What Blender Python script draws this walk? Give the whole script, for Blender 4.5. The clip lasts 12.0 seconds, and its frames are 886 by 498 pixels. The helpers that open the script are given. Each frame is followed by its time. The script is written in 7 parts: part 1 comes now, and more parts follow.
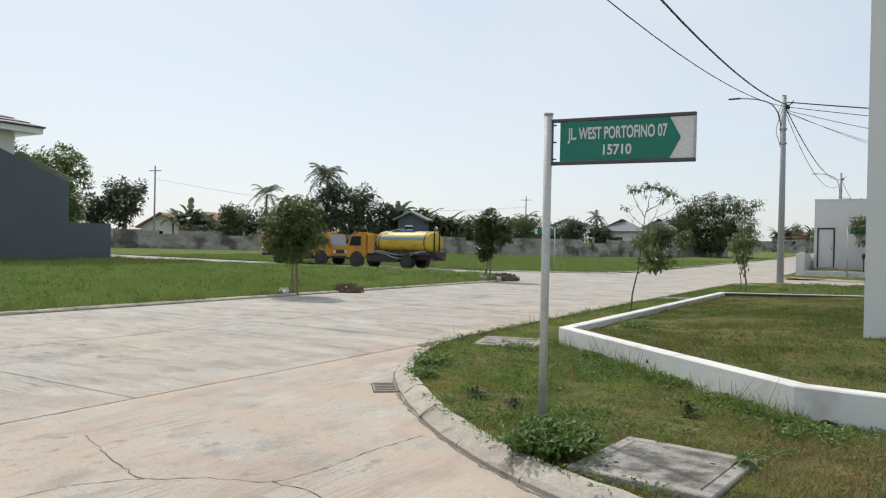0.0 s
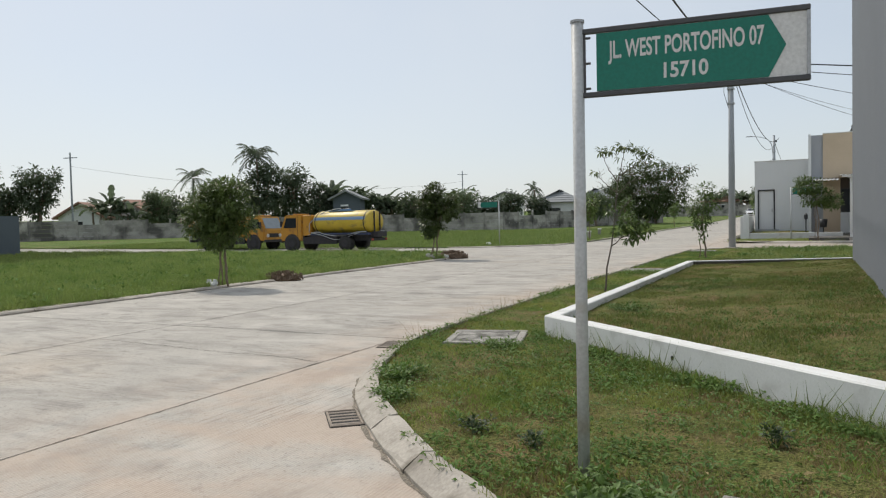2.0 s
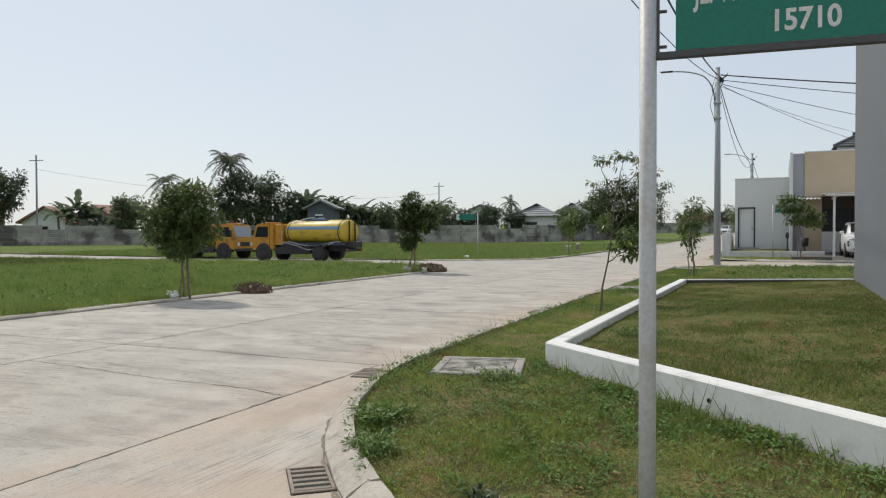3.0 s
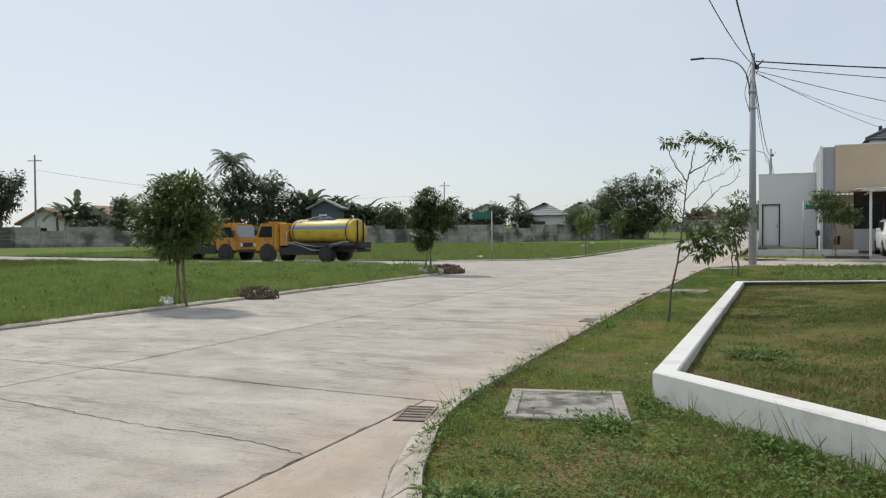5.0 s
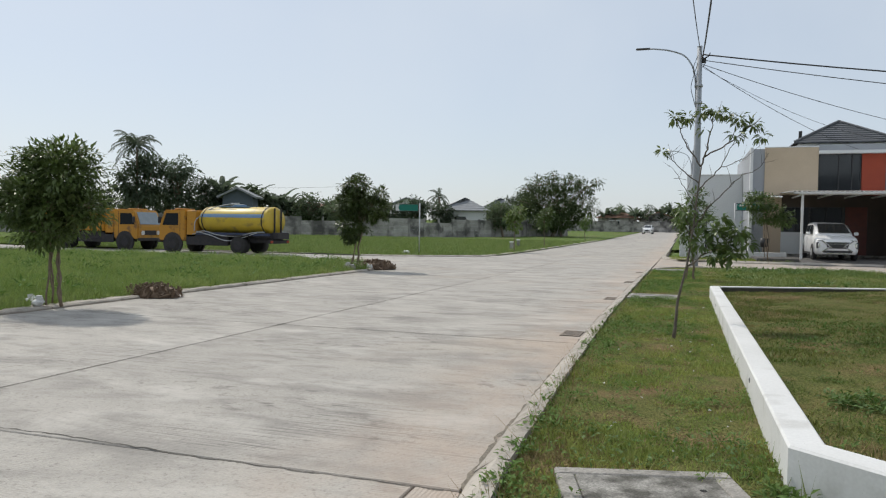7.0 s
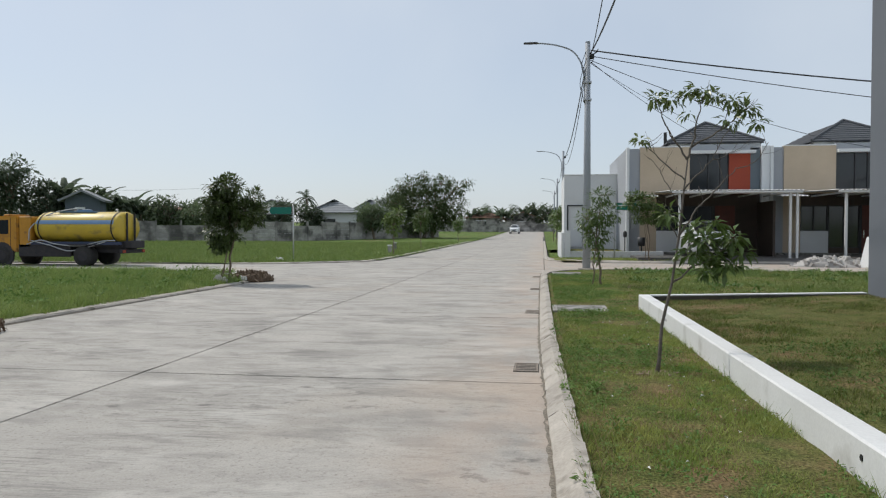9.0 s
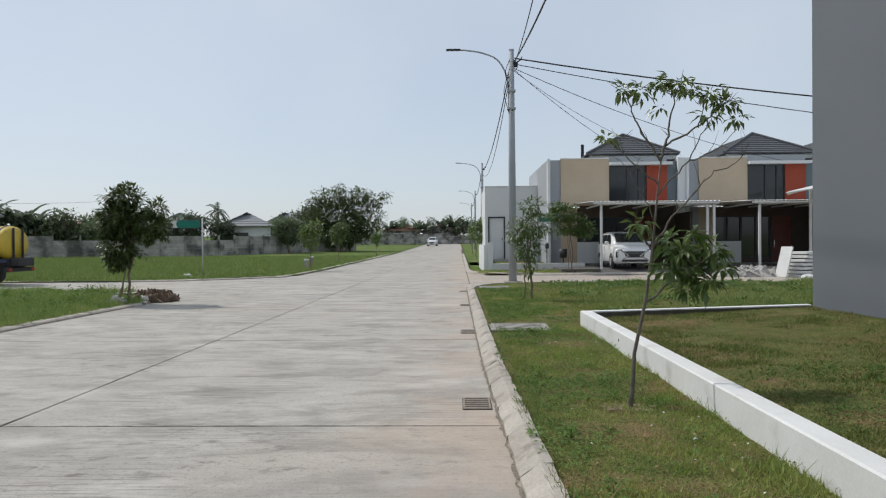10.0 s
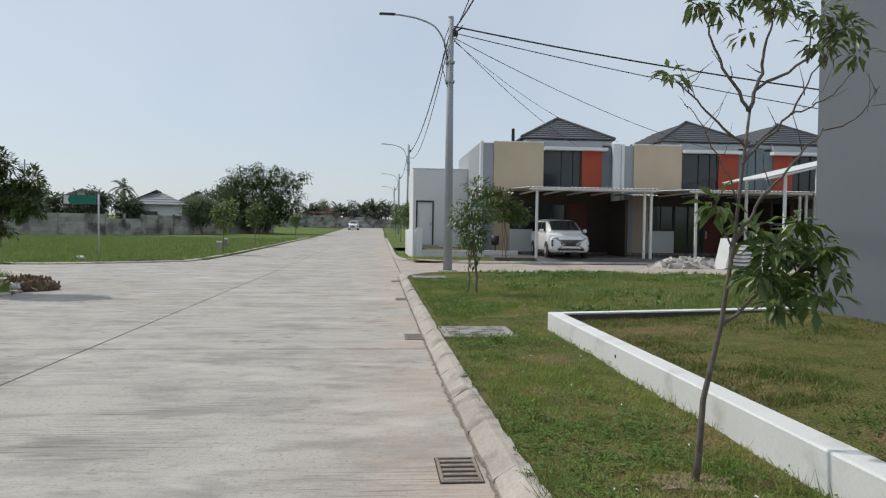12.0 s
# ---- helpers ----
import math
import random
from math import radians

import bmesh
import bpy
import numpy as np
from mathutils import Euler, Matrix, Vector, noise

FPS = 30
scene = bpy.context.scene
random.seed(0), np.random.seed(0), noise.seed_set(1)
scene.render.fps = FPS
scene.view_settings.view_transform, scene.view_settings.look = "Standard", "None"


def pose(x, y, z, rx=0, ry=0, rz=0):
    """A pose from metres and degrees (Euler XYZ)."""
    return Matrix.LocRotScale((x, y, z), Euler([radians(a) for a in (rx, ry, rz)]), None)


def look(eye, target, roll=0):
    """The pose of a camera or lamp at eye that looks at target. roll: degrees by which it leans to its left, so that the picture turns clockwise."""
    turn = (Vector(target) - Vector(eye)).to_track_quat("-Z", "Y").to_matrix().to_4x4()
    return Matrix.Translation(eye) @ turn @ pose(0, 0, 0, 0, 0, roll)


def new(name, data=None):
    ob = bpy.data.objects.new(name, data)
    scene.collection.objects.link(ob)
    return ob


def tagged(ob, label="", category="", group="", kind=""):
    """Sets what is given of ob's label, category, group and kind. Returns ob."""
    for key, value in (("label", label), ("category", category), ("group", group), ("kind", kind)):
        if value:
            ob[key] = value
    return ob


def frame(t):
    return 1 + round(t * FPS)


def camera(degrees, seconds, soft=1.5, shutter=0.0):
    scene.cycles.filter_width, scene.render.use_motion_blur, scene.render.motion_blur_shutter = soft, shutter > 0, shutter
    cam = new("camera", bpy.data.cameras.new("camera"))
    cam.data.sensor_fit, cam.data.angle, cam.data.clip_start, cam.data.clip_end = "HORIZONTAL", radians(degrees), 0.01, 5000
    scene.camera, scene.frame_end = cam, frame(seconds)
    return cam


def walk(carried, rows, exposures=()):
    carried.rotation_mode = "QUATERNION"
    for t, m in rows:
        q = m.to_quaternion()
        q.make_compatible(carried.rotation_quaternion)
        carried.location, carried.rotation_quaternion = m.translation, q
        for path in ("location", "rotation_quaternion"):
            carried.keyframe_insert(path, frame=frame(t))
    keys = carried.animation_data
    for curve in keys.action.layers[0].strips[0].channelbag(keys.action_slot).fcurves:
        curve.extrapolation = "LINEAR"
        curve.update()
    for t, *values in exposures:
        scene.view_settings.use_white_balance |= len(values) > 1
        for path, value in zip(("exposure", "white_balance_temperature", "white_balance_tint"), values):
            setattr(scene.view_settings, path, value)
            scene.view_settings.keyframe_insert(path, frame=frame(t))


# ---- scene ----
cam = camera(62.0, 12.0, soft=1.2)
PATH = [
    (0, (-0.385, 0.6, 1.41), (-1.427, 2.307, 1.399), 1.2),
    (0.5, (-0.698, 0.907, 1.413), (-1.703, 2.636, 1.378), -0.1),
    (1, (-0.965, 1.296, 1.391), (-2.015, 2.997, 1.327), -1.2),
    (1.5, (-1.261, 1.668, 1.39), (-2.294, 3.38, 1.33), -0.3),
    (2, (-1.562, 2.043, 1.412), (-2.453, 3.832, 1.339), -1.3),
    (2.5, (-1.823, 2.458, 1.387), (-2.753, 4.227, 1.324), -1.1),
    (3, (-2.178, 2.985, 1.4), (-3.006, 4.804, 1.359), -0.2),
    (3.5, (-2.495, 3.399, 1.394), (-3.316, 5.222, 1.356), -0.9),
    (5.3, (-3.654, 4.74, 1.337), (-4.49, 6.557, 1.298), -0.4),
    (5.5, (-3.81, 4.924, 1.332), (-4.582, 6.769, 1.316), -0.5),
    (6, (-4.133, 5.357, 1.33), (-4.836, 7.229, 1.291), -0.6),
    (6.5, (-4.455, 5.836, 1.345), (-5.204, 7.691, 1.324), 1.0),
    (7, (-4.8, 6.38, 1.295), (-5.42, 8.281, 1.241), 1.0),
    (7.2, (-4.935, 6.59, 1.298), (-5.548, 8.492, 1.237), 0.9),
    (8.8, (-5.872, 7.996, 1.39), (-6.169, 9.974, 1.354), 0.0),
    (9, (-5.956, 8.209, 1.383), (-6.223, 10.191, 1.336), 0.1),
    (9.5, (-6.143, 8.768, 1.379), (-6.197, 10.766, 1.326), -0.1),
    (10, (-6.261, 9.308, 1.393), (-6.303, 11.307, 1.38), -0.4),
    (10.5, (-6.349, 9.869, 1.372), (-6.27, 11.867, 1.368), 1.4),
    (11, (-6.46, 10.413, 1.378), (-6.347, 12.409, 1.33), 1.0),
    (11.5, (-6.521, 10.92, 1.39), (-6.457, 12.918, 1.335), 1.1),
    (12, (-6.59, 11.488, 1.403), (-6.415, 13.479, 1.349), 0.8),
]
walk(cam, [(t, look(eye, target, roll)) for t, eye, target, roll in PATH], [(0, 0.25, 6750, 10), (1.0, 0.13, 6700, 10), (2.5, 0.10, 6750, 10), (3.5, 0.12, 6750, 10), (5.5, 0.11, 6680, 10), (7.0, 0.06, 6520, 10), (9.0, 0.0, 6400, 10), (12.0, -0.02, 6400, 10)])

# ---- world, sun, exposure ----
SUN_TO = Vector((-0.56, 0.34, 0.80)).normalized()
world = bpy.data.worlds.new("hazy_sky")
scene.world = world
world.use_nodes = True
wn = world.node_tree
sky = wn.nodes.new("ShaderNodeTexSky")
sky.sky_type = "NISHITA"
sky.sun_disc = False
sky.sun_elevation = math.asin(SUN_TO.z)
sky.sun_rotation = math.atan2(SUN_TO.x, SUN_TO.y)
sky.air_density, sky.dust_density, sky.ozone_density = 1.0, 1.2, 2.0
haze = wn.nodes.new("ShaderNodeMix")
haze.data_type = "RGBA"
haze.inputs["Factor"].default_value = 0.68
cl = wn.nodes.new("ShaderNodeTexNoise")
cl.inputs["Scale"].default_value, cl.inputs["Detail"].default_value = 2.2, 5
thin_cloud = wn.nodes.new("ShaderNodeMapRange")
thin_cloud.inputs["From Min"].default_value, thin_cloud.inputs["From Max"].default_value = 0.35, 0.7
thin_cloud.inputs["To Min"].default_value, thin_cloud.inputs["To Max"].default_value = 0.60, 0.82
wn.links.new(wn.nodes.new("ShaderNodeTexCoord").outputs["Generated"], cl.inputs["Vector"])
wn.links.new(cl.outputs["Fac"], thin_cloud.inputs["Value"])
wn.links.new(thin_cloud.outputs["Result"], haze.inputs["Factor"])
haze.inputs["B"].default_value = (6.35, 6.95, 7.6, 1)
wn.links.new(sky.outputs["Color"], haze.inputs["A"])
wn.nodes["Background"].inputs["Strength"].default_value = 0.105
wn.links.new(haze.outputs["Result"], wn.nodes["Background"].inputs["Color"])
sun = new("sun", bpy.data.lights.new("sun", "SUN"))
sun.data.energy, sun.data.angle, sun.data.color = 2.5, radians(2.0), (1.0, 0.95, 0.86)
sun.matrix_world = look(SUN_TO * 50, (0, 0, 0))


# ---- materials ----
def mat(name, a, b, scale=4.0, rough=0.8, bump=0.2, fine=60.0, metal=0.0, spread=0.0, third=None, third_scale=0.6, third_at=(0.5, 0.62), spec=0.5, bump_dist=0.01, grain=(0.86, 1.14)):
    """Two colours mixed by coarse noise, a fine grain, a bump, and an optional third stain colour."""
    m = bpy.data.materials.new(name)
    m.use_nodes = True
    nt = m.node_tree
    N, L = nt.nodes.new, nt.links.new
    bsdf = nt.nodes["Principled BSDF"]
    co = N("ShaderNodeTexCoord").outputs["Object"]
    geo = N("ShaderNodeNewGeometry").outputs["Position"]
    n1 = N("ShaderNodeTexNoise")
    n1.inputs["Scale"].default_value, n1.inputs["Detail"].default_value, n1.inputs["Roughness"].default_value = scale, 5, 0.65
    L(geo, n1.inputs["Vector"])
    n2 = N("ShaderNodeTexNoise")
    n2.inputs["Scale"].default_value, n2.inputs["Detail"].default_value = fine, 3
    L(geo, n2.inputs["Vector"])
    ramp = N("ShaderNodeMapRange")
    ramp.inputs["From Min"].default_value, ramp.inputs["From Max"].default_value = 0.32, 0.68
    L(n1.outputs["Fac"], ramp.inputs["Value"])
    mix = N("ShaderNodeMix")
    mix.data_type = "RGBA"
    mix.inputs["A"].default_value, mix.inputs["B"].default_value = (*a, 1), (*b, 1)
    L(ramp.outputs["Result"], mix.inputs["Factor"])
    col = mix.outputs["Result"]
    if third:
        n3 = N("ShaderNodeTexNoise")
        n3.inputs["Scale"].default_value, n3.inputs["Detail"].default_value = third_scale, 6
        L(geo, n3.inputs["Vector"])
        r3 = N("ShaderNodeMapRange")
        r3.inputs["From Min"].default_value, r3.inputs["From Max"].default_value = third_at
        L(n3.outputs["Fac"], r3.inputs["Value"])
        m3 = N("ShaderNodeMix")
        m3.data_type = "RGBA"
        m3.inputs["B"].default_value = (*third, 1)
        L(r3.outputs["Result"], m3.inputs["Factor"])
        L(col, m3.inputs["A"])
        col = m3.outputs["Result"]
    hsv = N("ShaderNodeHueSaturation")
    L(col, hsv.inputs["Color"])
    val = N("ShaderNodeMapRange")
    val.inputs["From Min"].default_value, val.inputs["From Max"].default_value = 0.25, 0.75
    val.inputs["To Min"].default_value, val.inputs["To Max"].default_value = grain
    L(n2.outputs["Fac"], val.inputs["Value"])
    out = val.outputs["Result"]
    if spread:
        info = N("ShaderNodeObjectInfo")
        isl = N("ShaderNodeNewGeometry")
        add = N("ShaderNodeMath")
        add.operation = "ADD"
        L(info.outputs["Random"], add.inputs[0])
        L(isl.outputs["Random Per Island"], add.inputs[1])
        r = N("ShaderNodeMapRange")
        r.inputs["From Max"].default_value = 2.0
        r.inputs["To Min"].default_value, r.inputs["To Max"].default_value = 1 - spread, 1 + spread
        L(add.outputs[0], r.inputs["Value"])
        mul = N("ShaderNodeMath")
        mul.operation = "MULTIPLY"
        L(out, mul.inputs[0])
        L(r.outputs["Result"], mul.inputs[1])
        out = mul.outputs[0]
    L(out, hsv.inputs["Value"])
    L(hsv.outputs["Color"], bsdf.inputs["Base Color"])
    bsdf.inputs["Roughness"].default_value, bsdf.inputs["Metallic"].default_value = rough, metal
    bsdf.inputs["Specular IOR Level"].default_value = spec
    if bump:
        bp = N("ShaderNodeBump")
        bp.inputs["Strength"].default_value, bp.inputs["Distance"].default_value = bump, bump_dist
        L(n2.outputs["Fac"], bp.inputs["Height"])
        L(bp.outputs["Normal"], bsdf.inputs["Normal"])
    return m


def leafy(name, a, b, rough=0.5, spread=0.35, through_light=0.25):
    """A leaf: colour varied leaf by leaf, some light passing through."""
    m = mat(name, a, b, scale=1.6, rough=rough, bump=0, fine=30, spread=spread)
    nt = m.node_tree
    bsdf = nt.nodes["Principled BSDF"]
    tr = nt.nodes.new("ShaderNodeBsdfTranslucent")
    sh = nt.nodes.new("ShaderNodeMixShader")
    sh.inputs["Fac"].default_value = through_light
    src = bsdf.inputs["Base Color"].links[0].from_socket
    nt.links.new(src, tr.inputs["Color"])
    nt.links.new(bsdf.outputs["BSDF"], sh.inputs[1])
    nt.links.new(tr.outputs["BSDF"], sh.inputs[2])
    nt.links.new(sh.outputs["Shader"], nt.nodes["Material Output"].inputs["Surface"])
    return m


def road_concrete(name="road_concrete", across="Y"):
    """Tined concrete: grooves across the road, smeared dark wear, pinkish silt by the kerb."""
    m = mat(name, (0.425, 0.398, 0.357), (0.36, 0.337, 0.303), scale=1.3, rough=0.88, bump=0, fine=70, spread=0.09, third=(0.43, 0.365, 0.295), third_scale=0.25, third_at=(0.56, 0.76))
    nt = m.node_tree
    N, L = nt.nodes.new, nt.links.new
    bsdf = nt.nodes["Principled BSDF"]
    src = bsdf.inputs["Base Color"].links[0].from_socket
    geo = N("ShaderNodeNewGeometry").outputs["Position"]

    def stretched(sx, sy, detail, lo, hi, distort=0.0):
        mp = N("ShaderNodeMapping")
        mp.inputs["Scale"].default_value = (sx, sy, 1) if across == "Y" else (sy, sx, 1)
        mp.inputs["Rotation"].default_value = (0, 0, 0.06)
        L(geo, mp.inputs["Vector"])
        n = N("ShaderNodeTexNoise")
        n.inputs["Scale"].default_value, n.inputs["Detail"].default_value, n.inputs["Distortion"].default_value = 1.0, detail, distort
        n.inputs["Roughness"].default_value = 0.62
        L(mp.outputs["Vector"], n.inputs["Vector"])
        r = N("ShaderNodeMapRange")
        r.inputs["From Min"].default_value, r.inputs["From Max"].default_value = lo, hi
        L(n.outputs["Fac"], r.inputs["Value"])
        return r.outputs["Result"], n.outputs["Fac"]

    def tint(col, fac, colour, amount):
        mul = N("ShaderNodeMath")
        mul.operation = "MULTIPLY"
        mul.inputs[1].default_value = amount
        L(fac, mul.inputs[0])
        x = N("ShaderNodeMix")
        x.data_type = "RGBA"
        x.inputs["B"].default_value = (*colour, 1)
        L(mul.outputs[0], x.inputs["Factor"])
        L(col, x.inputs["A"])
        return x.outputs["Result"]

    smear, _ = stretched(1.1, 3.0, 10, 0.50, 0.66, 0.6)
    blotch, _ = stretched(0.9, 1.1, 10, 0.52, 0.66)
    grit, gritfac = stretched(28, 28, 5, 0.55, 0.68)
    col = tint(src, smear, (0.20, 0.188, 0.17), 0.55)
    col = tint(col, blotch, (0.225, 0.21, 0.19), 0.55)
    col = tint(col, grit, (0.19, 0.175, 0.155), 0.65)
    pits, _ = stretched(4.5, 8.0, 8, 0.56, 0.66, 0.4)
    where, _ = stretched(0.45, 0.6, 4, 0.46, 0.60)
    pm = N("ShaderNodeMath")
    pm.operation = "MULTIPLY"
    L(pits, pm.inputs[0])
    L(where, pm.inputs[1])
    col = tint(col, pm.outputs[0], (0.15, 0.14, 0.125), 0.8)
    combed, _ = stretched(1.6, 46.0, 4, 0.50, 0.62, 0.3)
    worn, _ = stretched(0.55, 0.8, 6, 0.48, 0.62)
    cm = N("ShaderNodeMath")
    cm.operation = "MULTIPLY"
    L(combed, cm.inputs[0])
    L(worn, cm.inputs[1])
    col = tint(col, cm.outputs[0], (0.13, 0.122, 0.11), 0.75)
    pale, _ = stretched(0.9, 1.6, 7, 0.54, 0.68)
    col = tint(col, pale, (0.60, 0.57, 0.52), 0.45)
    # silt towards the right-hand kerb
    sep = N("ShaderNodeSeparateXYZ")
    L(geo, sep.inputs["Vector"])
    silt = N("ShaderNodeMapRange")
    silt.inputs["From Min"].default_value, silt.inputs["From Max"].default_value = -7.3, -5.9
    L(sep.outputs["X"], silt.inputs["Value"])
    cloud_, _ = stretched(1.4, 0.8, 6, 0.36, 0.60)
    sm = N("ShaderNodeMath")
    sm.operation = "MULTIPLY"
    L(silt.outputs["Result"], sm.inputs[0])
    L(cloud_, sm.inputs[1])
    col = tint(col, sm.outputs[0], (0.46, 0.35, 0.27), 0.6)
    L(col, bsdf.inputs["Base Color"])
    # tined grooves and grit
    wave = N("ShaderNodeTexWave")
    wave.wave_type, wave.bands_direction = "BANDS", across
    wave.inputs["Scale"].default_value, wave.inputs["Distortion"].default_value, wave.inputs["Detail"].default_value, wave.inputs["Detail Scale"].default_value = 13.0, 1.6, 2, 0.7
    L(geo, wave.inputs["Vector"])
    h = N("ShaderNodeMath")
    h.operation = "ADD"
    L(wave.outputs["Fac"], h.inputs[0])
    L(gritfac, h.inputs[1])
    bp = N("ShaderNodeBump")
    bp.inputs["Strength"].default_value, bp.inputs["Distance"].default_value = 0.38, 0.006
    L(h.outputs[0], bp.inputs["Height"])
    L(bp.outputs["Normal"], bsdf.inputs["Normal"])
    return m


